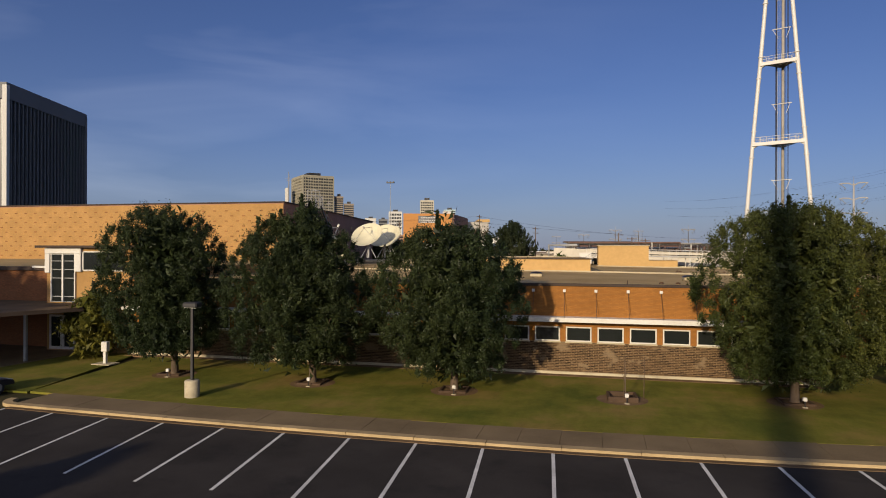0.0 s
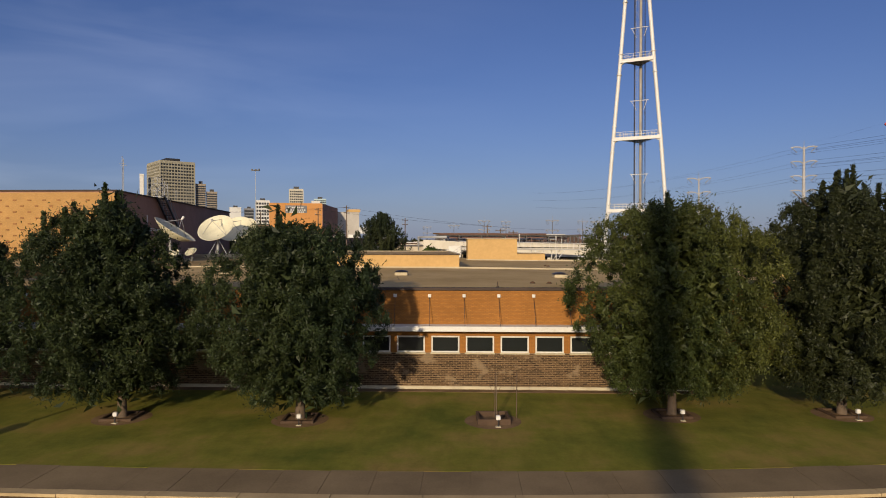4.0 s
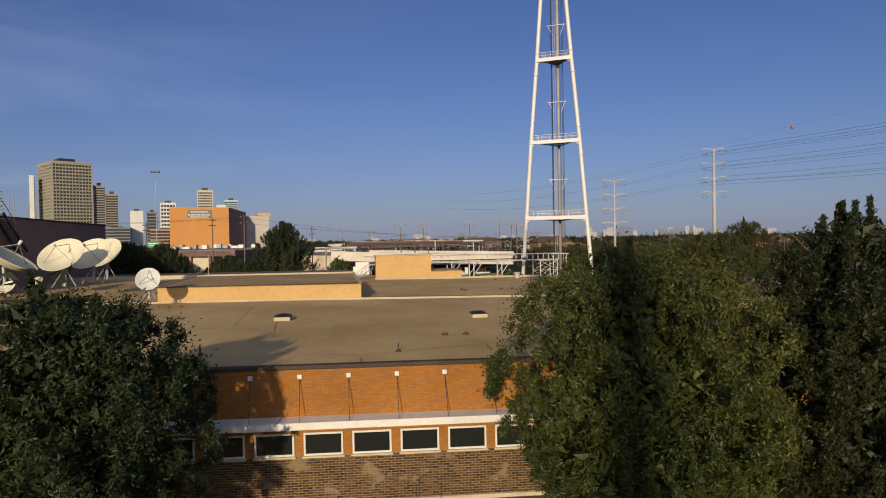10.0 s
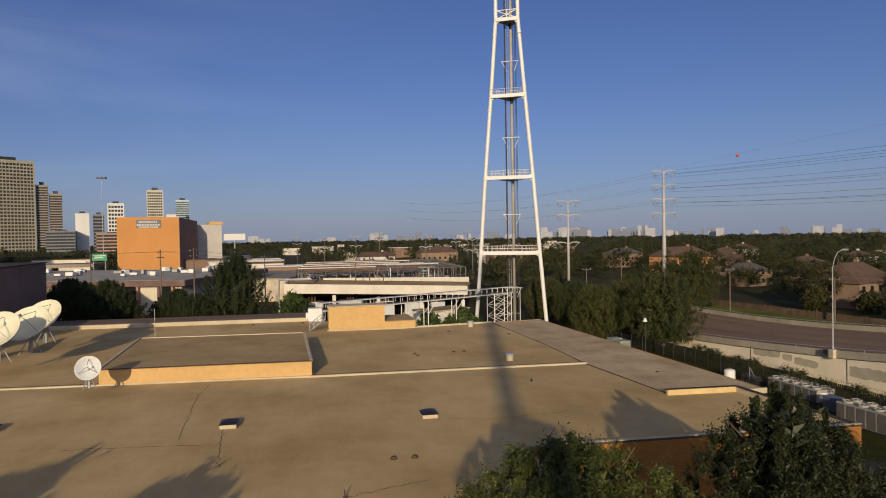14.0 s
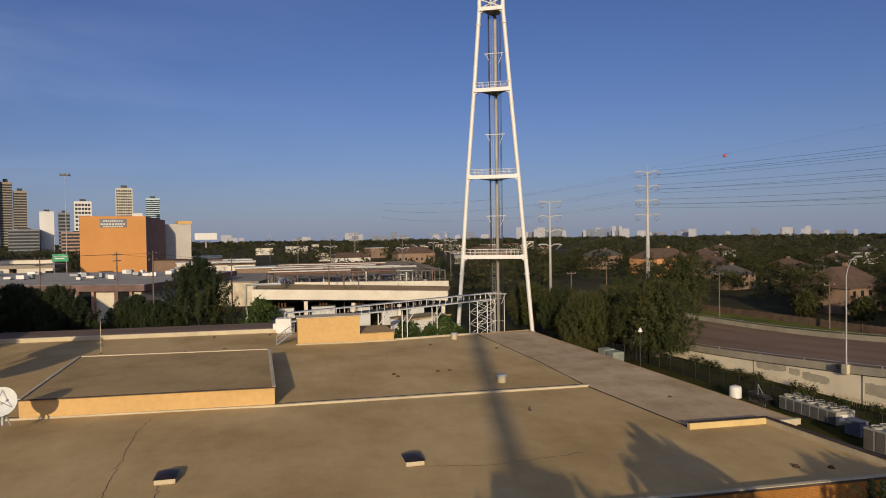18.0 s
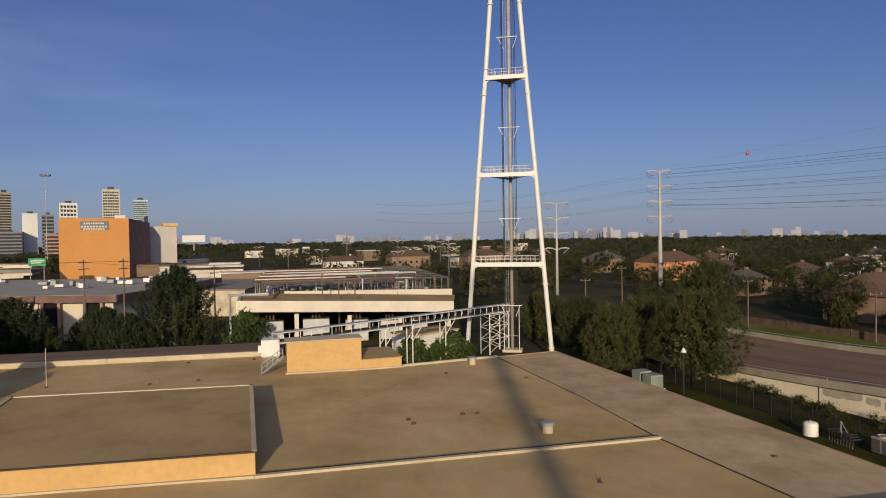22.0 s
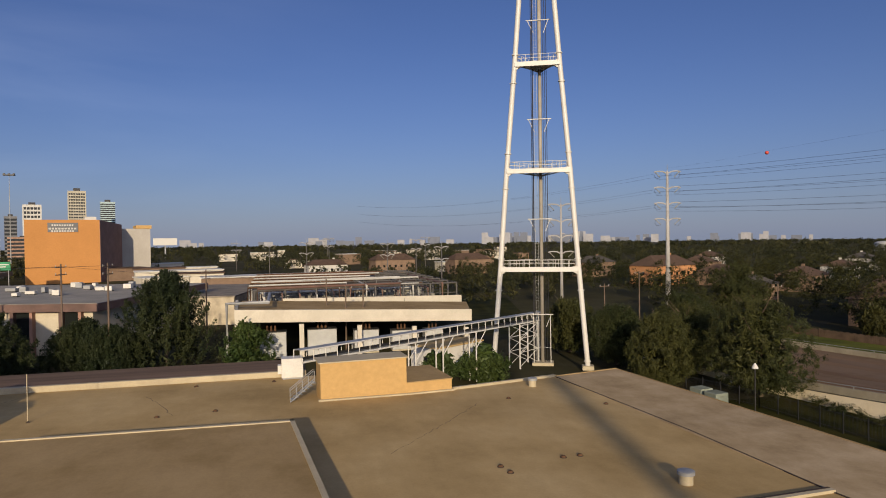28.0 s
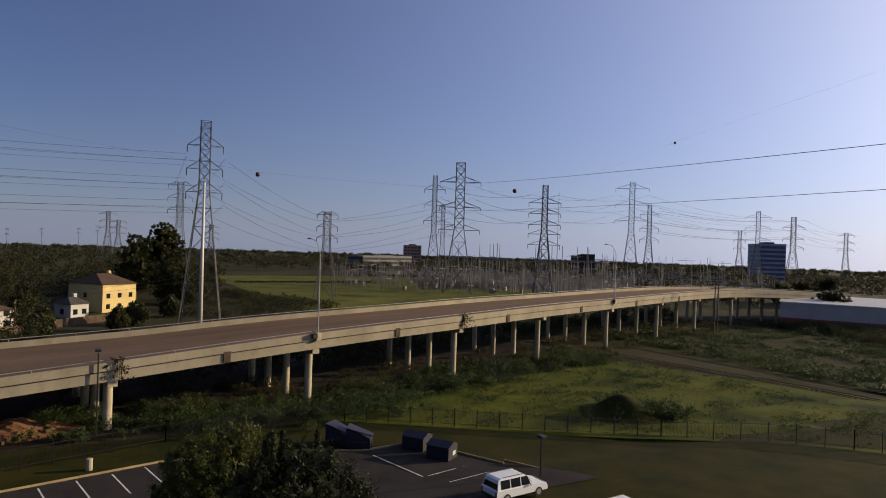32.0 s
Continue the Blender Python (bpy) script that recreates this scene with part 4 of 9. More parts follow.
part("tray", Geo().prism([tuple((A + side)[:2]), tuple((A - side)[:2]), tuple((B - side)[:2]), tuple((B + side)[:2])], [6.9, 6.9, 6.2, 6.2], [7.02, 7.02, 6.32, 6.32]), M_STEEL, ib, "grey cable tray")
part("cover", Geo().prism([tuple((A + side)[:2]), tuple((A - side)[:2]), tuple((B - side)[:2]), tuple((B + side)[:2])], [8.07, 8.07, 7.37, 7.37], [8.12, 8.12, 7.42, 7.42]), M_STEEL, ib, "pale grating cover")
for o in (-0.35, -0.1, 0.15, 0.38):
    part("cable", Geo().tube(A + side * o * 1.4 + Vector((0, 0, 0.3)), B + side * o * 1.4 + Vector((0, 0, 0.3)), 0.07, n=6), M_DARKMETAL, ib, "dark cable")
for f in (0.36, 0.47, 0.62):
    p = A.lerp(B, f)
    for s in (-1, 1):
        q = p + side * s
        part("post", Geo().tube((q.x, q.y, 0), q, 0.09, n=6), M_TOWER, ib)
        part("strut", Geo().tube((q.x, q.y, p.z - 2.2), q + dirn * 2.2, 0.06, n=5), M_TOWER, ib)
E1, E2 = A.lerp(B, 0.84), A.lerp(B, 0.95)
for p in (E1, E2):
    for s in (-1.6, 1.6):
        part("post", Geo().tube((p.x + side.x * s, p.y + side.y * s, 0), (p.x + side.x * s, p.y + side.y * s, p.z), 0.1, n=6), M_TOWER, ib)
for z0, z1 in ((0.3, 2.3), (2.3, 4.3), (4.3, 6.1)):
    for s in (-1.6, 1.6):
        a, b = E1 + side * s, E2 + side * s
        part("brace", Geo().tube((a.x, a.y, z0), (b.x, b.y, z1), 0.05, n=5).tube((b.x, b.y, z0), (a.x, a.y, z1), 0.05, n=5).tube((a.x, a.y, z1), (b.x, b.y, z1), 0.05, n=5), M_TOWER, ib)
part("strut", Geo().tube((E2.x, E2.y, 3.6), tuple(B), 0.07, n=5), M_TOWER, ib)

# ---- things on the roof ----
def skylight(x, y):
    t = thing("skylight", "low dark domed skylight on a pale curb", "skylight", "roof skylights", at=(x, y, roof_z(x)), yaw=3)
    part("curb", Geo().box(-0.52, 0.52, -0.7, 0.7, 0, 0.26, 0.02), M_COPING, t)
    g = Geo()
    n = 6
    for j in range(n + 1):
        for i in range(n + 1):
            u, v = i / n * 2 - 1, j / n * 2 - 1
            g.v.append((u * 0.56, v * 0.74, 0.265 + 0.16 * (1 - u * u) ** 0.5 * (1 - v * v) ** 0.5))
    for j in range(n):
        for i in range(n):
            k = j * (n + 1) + i
            g.f.append((k, k + 1, k + n + 2, k + n + 1))
    part("dome", g, M_SKYL, t, "dark smoky dome", smooth=True)


M_SKYL = plain("smoked plastic", (0.02, 0.016, 0.018), 0.4, 0.0, 0.12)
for x, y in ((-5.45, 58.6), (7.55, 58.8), (-20.6, 60.5)):
    skylight(x, y)


def roof_vent(x, y, r=0.42, h=0.75):
    t = thing("roof_vent", "short white round metal roof vent", "vent", "roof vents", at=(x, y, roof_z(x)))
    part("pipe", Geo().lathe((0, 0, 0), [(r * 0.9, 0), (r * 0.9, h * 0.7)], 18), M_COPING, t, smooth=True)
    part("cap", Geo().lathe((0, 0, 0), [(r * 0.9, h * 0.68), (r * 1.12, h * 0.7), (r * 1.12, h * 0.95), (r * 0.9, h), (0.01, h + 0.03)], 18), M_STEEL, t)


roof_vent(18.0, 77.2)
roof_vent(18.85, 101.3, 0.4, 0.8)


def drain(x, y):
    t = thing("roof_drain", "small rusty roof drain dome", "drain", "roof drains", at=(x, y, roof_z(x)))
    part("dome", Geo().lathe((0, 0, 0), [(0.16, 0), (0.17, 0.05), (0.12, 0.12), (0.02, 0.14)], 10), M_RUSTY, t)
    part("ring", Geo().lathe((0, 0, 0), [(0.21, 0.0), (0.2, 0.025), (0.16, 0.03)], 12), M_BRONZE, t)


M_RUSTY = worn("rusty iron", (0.10, 0.055, 0.03), 0.8, 2.0, 20, 0.3, 0.2)
for x, y in ((4.55, 50.65), (5.72, 50.7), (9.15, 82.1), (9.37, 81.05), (13.38, 82.75), (14.5, 82.8), (-12.2, 98.7), (-8.1, 99.3), (-10.6, 108.8), (-3.8, 108.9), (15.2, 97.5), (30.0, 53.6), (22.2, 93.9), (29.6, 69.6), (28.2, 54.1)):
    drain(x, y)
for x, y, h in ((-21.2, 100.0, 3.6), (1.9, 45.6, 0.4), (-7.2, 45.8, 0.5), (-9.6, 44.0, 0.5), (17.5, 68.0, 0.3)):
    t = thing("vent_pipe", "thin pale vent pipe standing on the roof", "pipe", "roof pipes", at=(x, y, roof_z(x)))
    part("pipe", Geo().tube((0, 0, 0), (0, 0, h), 0.032, n=8), M_COPING if h > 1 else M_BRONZE, t)
    part("collar", Geo().lathe((0, 0, 0), [(0.14, 0), (0.06, 0.12)], 8), M_BRONZE, t)

# cracks in the roof coating
def crack(pts, seed, width=0.02):
    rng = np.random.default_rng(seed)
    line = []
    for (xa, ya), (xb, yb) in zip(pts, pts[1:]):
        n = max(2, int(math.hypot(xb - xa, yb - ya) / 0.4))
        for k in range(n):
            f = k / n
            line.append((xa + (xb - xa) * f + rng.normal() * 0.07, ya + (yb - ya) * f + rng.normal() * 0.07))
    g = Geo()
    for k, (x, y) in enumerate(line):
        w = width * (0.5 + rng.random())
        dx, dy = (line[min(k + 1, len(line) - 1)][0] - line[max(k - 1, 0)][0], line[min(k + 1, len(line) - 1)][1] - line[max(k - 1, 0)][1])
        m = math.hypot(dx, dy) + 1e-6
        g.v.extend([(x - dy / m * w, y + dx / m * w, roof_z(x - 0.3) + 0.006), (x + dy / m * w, y - dx / m * w, roof_z(x - 0.3) + 0.006)])
        if k:
            j = 2 * k
            g.f.append((j - 2, j - 1, j + 1, j))
    part("crack", g, M_CRACK, bl)


M_CRACK = plain("dark crack", (0.05, 0.038, 0.028), 0.95)
crack([(-8.04, 56.2), (-8.6, 61.5), (-9.3, 67.5), (-9.1, 72)], 1)
crack([(-5.69, 57.8), (-5.35, 54.8), (-4.93, 52.1), (-4.6, 50.3)], 2)
crack([(-14.5, 55.6), (-9.5, 55.2), (-5.35, 54.8)], 3, 0.025)
crack([(-2.5, 45.3), (-0.2, 45.0), (0.35, 44.0), (0.4, 42.2)], 4)
crack([(0.35, 44.6), (1.24, 45.3), (3.5, 46.4), (6.6, 47.4)], 5, 0.02)
crack([(-12.0, 74.5), (-10.5, 80.5), (-8.0, 88)], 6, 0.02)
crack([(7.6, 58.0), (12.0, 57.5), (18.0, 58.6)], 7, 0.015)
crack([(3.5, 86), (8.2, 91.5), (12.5, 97)], 8, 0.015)
crack([(-14.2, 106), (-12.3, 102), (-11.0, 98.6)], 9, 0.02)
crack([(-31, 103), (-27, 104.5), (-24.5, 109)], 10, 0.02)


def dish(x, y, z, r, az, el, label, stand=1.6, mat=None):
    """A satellite dish that looks towards az (clockwise from +y) and el degrees up; z: its middle's height."""
    base = z - stand - r * 0.55
    t = thing("satellite_dish", label, "satellite dish", "satellite dishes", at=(x, y, base))
    m = Matrix.Translation((0, 0, z - base)) @ Matrix.Rotation(radians(-az), 4, "Z") @ Matrix.Rotation(radians(-(90 - el)), 4, "X")
    g = Geo()
    rings = [(r * k / 7, 0.42 * r * (k / 7) ** 2) for k in range(1, 8)]
    front = [(q, h) for q, h in rings]
    n = 28
    prof = [(0.01, 0)] + front + [(r * 1.015, 0.42 * r), (r * 0.99, 0.42 * r - 0.07), (r * 0.55, 0.42 * r * 0.3 - 0.06), (0.01, -0.07)]
    g.lathe((0, 0, -0.2 * r), prof, n)
    g.v = [tuple(m @ Vector(p)) for p in g.v]
    part("reflector", g, mat or M_DISH, t, "off-white dish reflector", smooth=True)
    tip = m @ Vector((0, 0, 0.75 * r))
    for k in range(3):
        a = 2 * math.pi * k / 3 + 0.5
        fe = Geo().tube(m @ Vector((r * 0.8 * math.cos(a), r * 0.8 * math.sin(a), 0.07 * r)), tip, 0.02 + 0.006 * r, n=5)
        part("feed_strut", fe, M_STEEL, t)
    part("feed_horn", Geo().tube(tip, m @ Vector((0, 0, 0.92 * r)), 0.06 + 0.03 * r, n=8), M_WHITE, t)
    back = m @ Vector((0, 0, -0.25 * r))
    part("post", Geo().tube((back.x * 0.6, back.y * 0.6, 0), back, 0.1 + 0.02 * r, n=8), M_STEEL, t)
    sg = Geo()
    for k in range(3):
        a = 2 * math.pi * k / 3
        sg.tube((0.55 * r * math.cos(a), 0.55 * r * math.sin(a), 0), (back.x * 0.8, back.y * 0.8, back.z * 0.75), 0.05, n=5)
    part("stand", sg, M_STEEL, t)
    return t


M_DISH = worn("dish paint", (0.56, 0.52, 0.36), 0.65, 0.8, 8, 0.08, 0.04)
M_DISH2 = worn("grey dish paint", (0.50, 0.50, 0.46), 0.6, 0.8, 8, 0.08, 0.04)
dish(-17.5, 68.6, 7.7, 0.93, 172, 22, "small off-white satellite dish beside the raised roof", 1.0, M_DISH2)
dish(-28.9, 79.0, 9.4, 2.05, 186, 44, "large cream satellite dish on the roof")
dish(-28.3, 83.6, 9.4, 2.05, 190, 44, "large cream satellite dish on the roof")
dish(-29.8, 90.4, 9.4, 2.05, 196, 42, "large cream satellite dish on the roof")
dish(-35.2, 81.4, 9.1, 2.6, 82, 57, "large upturned satellite dish on a braced stand")
dish(-34.4, 79.9, 6.6, 0.72, 190, 45, "small satellite dish low on the roof", 0.6)
dish(-34.9, 85.9, 6.7, 0.75, 200, 50, "small satellite dish low on the roof", 0.6)

# metal stair and white cabinet by the roof house
sr = thing("roof_stair", "small grey metal stair by the roof house", "stair")
for k in range(7):
    part("tread", Geo().obox((-2.25 + 0.28 * k, 100.8 + 0.1 * k, ZR + 0.16 + 0.19 * k), (0.26, 0.8, 0.04), 15), M_STEEL, sr)
for s in (0.4, 1.2):
    part("stringer", Geo().tube((-2.45, 100.0 + s, ZR + 0.02), (-0.45, 100.85 + s, ZR + 1.45), 0.06, n=4), M_STEEL, sr)
    hr = Geo().tube((-2.45, 100.0 + s, ZR + 0.95), (-0.55, 100.85 + s, ZR + 2.25), 0.03, n=5)
    hr.tube((-2.45, 100.0 + s, ZR + 0.5), (-0.55, 100.85 + s, ZR + 1.85), 0.02, n=5)
    for k in range(5):
        hr.tube((-2.45 + 0.5 * k, 100.0 + s + 0.21 * k, ZR + 0.02 + 0.35 * k), (-2.45 + 0.5 * k, 100.0 + s + 0.21 * k, ZR + 0.95 + 0.325 * k), 0.022, n=5)
    part("handrail", hr, M_STEEL, sr)

wc = thing("equipment_cabinet", "white metal cabinet at the end of the cable bridge", "cabinet", at=(-2.1, 110.2, ZR))
part("body", Geo().box(-1.0, 1.0, -0.8, 0.8, 0.15, 1.95, 0.03), M_WHITE, wc)
part("base", Geo().box(-0.9, 0.9, -0.7, 0.7, 0, 0.15), M_STEEL, wc)
part("side_box", Geo().box(-1.35, -1.0, -0.5, 0.4, 0.5, 1.3, 0.02), M_WHITE, wc)

# roof gear on the tall block
for x, y, h in ((-45, 101, 2.6), (-44.5, 99, 2.8), (-46, 106, 2.2), (-41.4, 81.6, 4.3), (-42.2, 83.4, 4.2)):
    t = thing("roof_antenna", "thin antenna mast on the studio roof", "antenna", "studio antennas", at=(x, y, 14.05))
    part("mast", Geo().tube((0, 0, 0), (0, 0, h), 0.04, n=6), M_STEEL, t)
    part("crossbar", Geo().tube((-0.4, 0, h * 0.8), (0.4, 0, h * 0.8), 0.025, n=5), M_STEEL, t)
ws = thing("wall_stair", "dark steel stair with railings over the studio roof edge", "stair")
def wall_x(y):
    return -40.2 - (y - 78) * 0.149
for s in (0.25, 1.35):
    part("stringer", Geo().tube((wall_x(91) + s, 91, 14.25), (wall_x(97.5) + s, 97.5, 9.9), 0.16, n=4), M_BLACK, ws)
    rl = Geo().pipe([(wall_x(88.4) + s - 0.4, 88.4, 14.1), (wall_x(89.6) + s, 89.6, 15.6), (wall_x(91) + s, 91, 15.5), (wall_x(97.5) + s, 97.5, 11.2)], 0.05, 6)
    for k in range(5):
        y = 91 + 1.6 * k
        rl.tube((wall_x(y) + s, y, 14.25 - 0.67 * (y - 91)), (wall_x(y) + s, y, 15.5 - 0.66 * (y - 91)), 0.04, n=5)
    part("railing", rl, M_STEEL, ws)
for k in range(20):
    y = 91 + 0.325 * k
    part("tread", Geo().box(wall_x(y) + 0.25, wall_x(y) + 1.35, y, y + 0.3, 14.1 - 0.22 * k, 14.16 - 0.22 * k), M_BLACK, ws)
cage = Geo()
for z in (15.0, 15.9, 16.7):
    cage.pipe([(wall_x(91.2) - 0.6, 90.6, z), (wall_x(91.2) + 0.7, 90.6, z), (wall_x(91.2) + 0.7, 92.0, z), (wall_x(91.2) - 0.6, 92.0, z)], 0.04, 5)
for x, y in ((-0.6, 90.6), (0.7, 90.6), (0.7, 92.0), (-0.6, 92.0)):
    cage.tube((wall_x(91.2) + x, y, 14.05), (wall_x(91.2) + x, y, 16.7), 0.045, n=5)
part("landing_cage", cage, M_STEEL, ws, "railed landing at the roof edge")
part("landing", Geo().box(wall_x(91) - 0.8, wall_x(91) + 1.4, 90.4, 91.0, 14.05, 14.12), M_STEEL, ws)
dk = Geo()
for i in range(40):
    for j in range(11):
        x = -109 + 1.72 * i + (0.86 if j % 2 else 0)
        if x < -40.6:
            dk.box(x, x + 0.42, 77.86, 77.9, 6.0 + 0.68 * j, 6.14 + 0.68 * j)
tagged(part("accent_bricks", dk, worn("dark accent brick", (0.22, 0.1, 0.04), 0.85), st, "dark accent bricks set in rows"), kind="stuff")
la = thing("wall_antenna", "white antenna frame on the dark studio wall", "antenna", at=(-41.3, 86, 9.6))
fr = Geo()
for p, q in (((0.1, -1.6, -1.4), (0.1, -1.6, 1.9)), ((0.1, 1.2, -1.6), (0.1, 1.2, 1.9)), ((0.1, -1.6, 0.4), (0.9, 3.2, 0)), ((0.1, -1.6, -0.1), (0.9, 3.2, -0.1)), ((0.1, -1.6, -0.1), (0.3, 1.2, -0.1))):
    fr.tube(p, q, 0.06, n=6)
part("frame", fr, M_WHITE, la)
part("mount", Geo().box(-0.3, 0.15, -1.8, 1.4, -0.2, 0.0), M_STEEL, la)

# ---- entrance at the end of the front ----
en = thing("entrance_block", "buff brick entrance block with tall white-framed window", "building")
part("wall", Geo().box(-47, -33.6, 43.0, 60, -0.1, 6.2), M_YBRICK, en)
part("tower_wall", Geo().box(-41.2, -33.6, 41.4, 48, -0.1, 7.8), M_YBRICK, en)
part("roof_slab", Geo().box(-41.9, -33.0, 40.9, 48.3, 7.8, 7.98, 0.02), M_BRONZE, en, "thin dark roof edge")
part("low_wall", Geo().box(-75, -41.2, 42.6, 43.0, -0.1, 6.0), M_SHADEBRICK, en, "red brick with shade in its colour")
part("roof", Geo().box(-110, -33.6, 43, 78, 6.0, 6.25), M_ROOF, en)
part("roof_edge", Geo().box(-110, -41.2, 42.4, 43, 6.0, 6.3, 0.02), M_BRONZE, en)
part("flashing", Geo().box(-43.6, -42.2, 42.36, 42.4, 6.22, 6.38), M_WHITE, en, "short white flashing")
for x, w in ((-40.72, 0.05), (-39.68, 0.075), (-38.58, 0.05)):
    part("mullion", Geo().box(x - w, x + w, 41.26, 41.4, 3.66, 7.35, 0.01), M_WHITE, en)
for z in (3.7, 4.1, 5.5, 6.15, 6.8, 7.3):
    part("glazing_bar", Geo().box(-40.72, -38.58, 41.29, 41.4, z - 0.025, z + 0.025), M_STEEL, en)
part("pane", Geo().box(-40.67, -39.755, 41.34, 41.38, 3.7, 7.3), M_WINDOW, en)
part("pane", Geo().box(-39.605, -38.63, 41.34, 41.38, 3.7, 7.3), M_WINDOW, en)
part("surround", Geo().box(-41.22, -40.78, 41.16, 41.4, 5.9, 7.36, 0.02).box(-38.54, -37.95, 41.16, 41.4, 6.0, 7.36, 0.02).box(-41.22, -37.95, 41.15, 41.4, 7.36, 7.78, 0.02), M_WHITE, en, "broad white surround")
sw_ = part("side_window", Geo().box(-37.85, -34.2, 41.28, 41.4, 6.06, 6.16).box(-37.85, -34.2, 41.28, 41.4, 7.46, 7.56).box(-37.9, -37.8, 41.28, 41.4, 6.16, 7.46), M_WHITE, en)
part("pane", Geo().box(-37.8, -34.2, 41.33, 41.38, 6.16, 7.46), M_WINDOW, sw_)
part("wall_lamp", Geo().box(-37.0, -36.85, 41.2, 41.4, 3.9, 5.3, 0.02), M_BRONZE, en, "narrow dark upright fitting on the wall")
for x0, x1 in ((-40.85, -39.72), (-39.66, -38.53)):
    dg = Geo().box(x0, x0 + 0.13, 41.26, 41.4, 0.1, 2.69).box(x1 - 0.13, x1, 41.26, 41.4, 0.1, 2.69).box(x0 + 0.13, x1 - 0.13, 41.26, 41.4, 2.56, 2.69).box(x0 + 0.13, x1 - 0.13, 41.26, 41.4, 0.1, 0.3)
    dl = part("door_leaf", dg, M_WHITE, en, "white-framed glass door")
    part("door_glass", Geo().box(x0 + 0.13, x1 - 0.13, 41.33, 41.38, 0.3, 2.56), M_WINDOW, dl)
    part("pull_handle", Geo().tube((x1 - 0.2 if x0 < -40 else x0 + 0.2, 41.2, 1.0), (x1 - 0.2 if x0 < -40 else x0 + 0.2, 41.2, 1.5), 0.02, n=6), M_STEEL, dl)
cp = thing("entrance_canopy", "flat concrete walkway canopy on slim posts", "canopy")
ROOFP = [(-52, 30.2), (-38.8, 30.2), (-37.1, 33.6), (-35.0, 38.2), (-38.5, 41.12), (-41.25, 41.12), (-41.25, 42.35), (-52, 42.35)]
part("slab", Geo().prism(ROOFP, 3.5, 3.62), M_GUTTER, cp, "weathered flat top")
part("fascia", roof_band(ROOFP[:5], 3.38, 3.64), M_BRONZE, cp, "thin dark edge")
part("soffit", Geo().prism(ROOFP, 3.42, 3.5), M_CREAM0, cp)
for x, y in ((-38.2, 36.6), (-40.2, 32.2), (-45.5, 36.6), (-46.5, 32.2)):
    part("post", Geo().box(x - 0.1, x + 0.1, y - 0.1, y + 0.1, -0.1, 3.45, 0.02), M_STEEL, cp)
sheet("entrance_path", [(-52, 29), (-38.6, 29), (-37.95, 34.4), (-37.3, 40.6), (-37.3, 41.25), (-41.2, 41.25), (-41.2, 42.6), (-52, 42.6)], 0.02, M_WALK, "concrete path under the canopy", "pavement", 0.15)
sheet("entrance_lawn", [(-38.65, 28.9), (-30.05, 28.9), (-33.0, 41.2), (-37.25, 41.2), (-37.9, 34.4)], -0.004, M_GRASS, "shaded strip of lawn by the entrance", "lawn", 0.1)

# ---- lawn things ----
def planter(x, y, size=1.5, tall=0.14):
    t = thing("tree_surround", "square timber tree surround with bare soil", "planter", "tree surrounds", at=(x, y, 0), yaw=3)
    h = size / 2
    part("soil", Geo().lathe((0, 0, 0), [(0.01, 0.07), (h * 0.9, 0.05), (h * 1.6, 0.012), (h * 1.75, 0.003)], 20), M_MULCH, t)
    for a, b, c, d in ((-h, h, -h, -h + 0.14), (-h, h, h - 0.14, h), (-h, -h + 0.14, -h + 0.14, h - 0.14), (h - 0.14, h, -h + 0.14, h - 0.14)):
        part("timber", Geo().box(a, b, c, d, 0.0, tall, 0.02), M_RUST, t)
    t2 = thing("flood_light", "small white spotlight on a stake beside a tree", "spotlight", "lawn spotlights", at=(x + 0.2, y - h - 0.25, 0))
    part("stake", Geo().tube((0, 0, 0), (0, 0, 0.35), 0.03, n=6), M_DARKMETAL, t2)
    part("head", Geo().obox((0, 0.05, 0.42), (0.2, 0.18, 0.2), 0, 0.03), M_WHITE, t2)
    part("pad", Geo().box(-0.12, 0.12, -0.1, 0.1, 0, 0.05, 0.01), M_CONC, t2)


for row in FRONT[:5]:
    planter(row[0], row[1])
planter(1.2, 34.9, tall=0.28)
sp = thing("sapling", "bare sapling held by two thin stakes", "sapling", at=(1.35, 34.9, 0))
part("stem", Geo().tube((0, 0, 0), (0.03, 0, 2.3), 0.025, 0.012, n=6), M_BARK, sp)
for x in (-0.05, 0.95):
    part("stake", Geo().tube((x, 0.35, 0), (x + 0.02, 0.35, 2.2), 0.022, n=6), M_WOOD, sp)
part("branches", Geo().tube((0.02, 0, 1.2), (0.4, 0.1, 2.0), 0.012, 0.006, n=4).tube((0.02, 0, 1.0), (-0.35, 0.1, 1.7), 0.012, 0.006, n=4), M_BARK, sp)


M_BFOOT = worn("weathered lamp foot", (0.36, 0.31, 0.21), 0.85, 1.2, 12, 0.2, 0.25, stain=(0.25, 0.21, 0.14))


def post_lamp(x, y, z, h, base, label, yaw=0):
    t = thing("car_park_lamp", label, "street lamp", "car park lamps", at=(x, y, z), yaw=yaw)
    part("pole", Geo().box(-0.07, 0.07, -0.07, 0.07, base, h, 0.01), M_DARKMETAL, t)
    if base > 0:
        part("foot", Geo().lathe((0, 0, 0), [(0.38, -0.15), (0.38, base), (0.33, base + 0.04), (0.01, base + 0.04)], 20), M_BFOOT, t, smooth=True)
    part("head", Geo().box(-0.42, 0.42, -0.3, 0.3, h - 0.02, h + 0.26, 0.06), M_DARKMETAL, t)
    part("lens", Geo().box(-0.34, 0.34, -0.22, 0.22, h - 0.04, h - 0.021), plain("lamp lens", (0.5, 0.5, 0.45), 0.3), t)


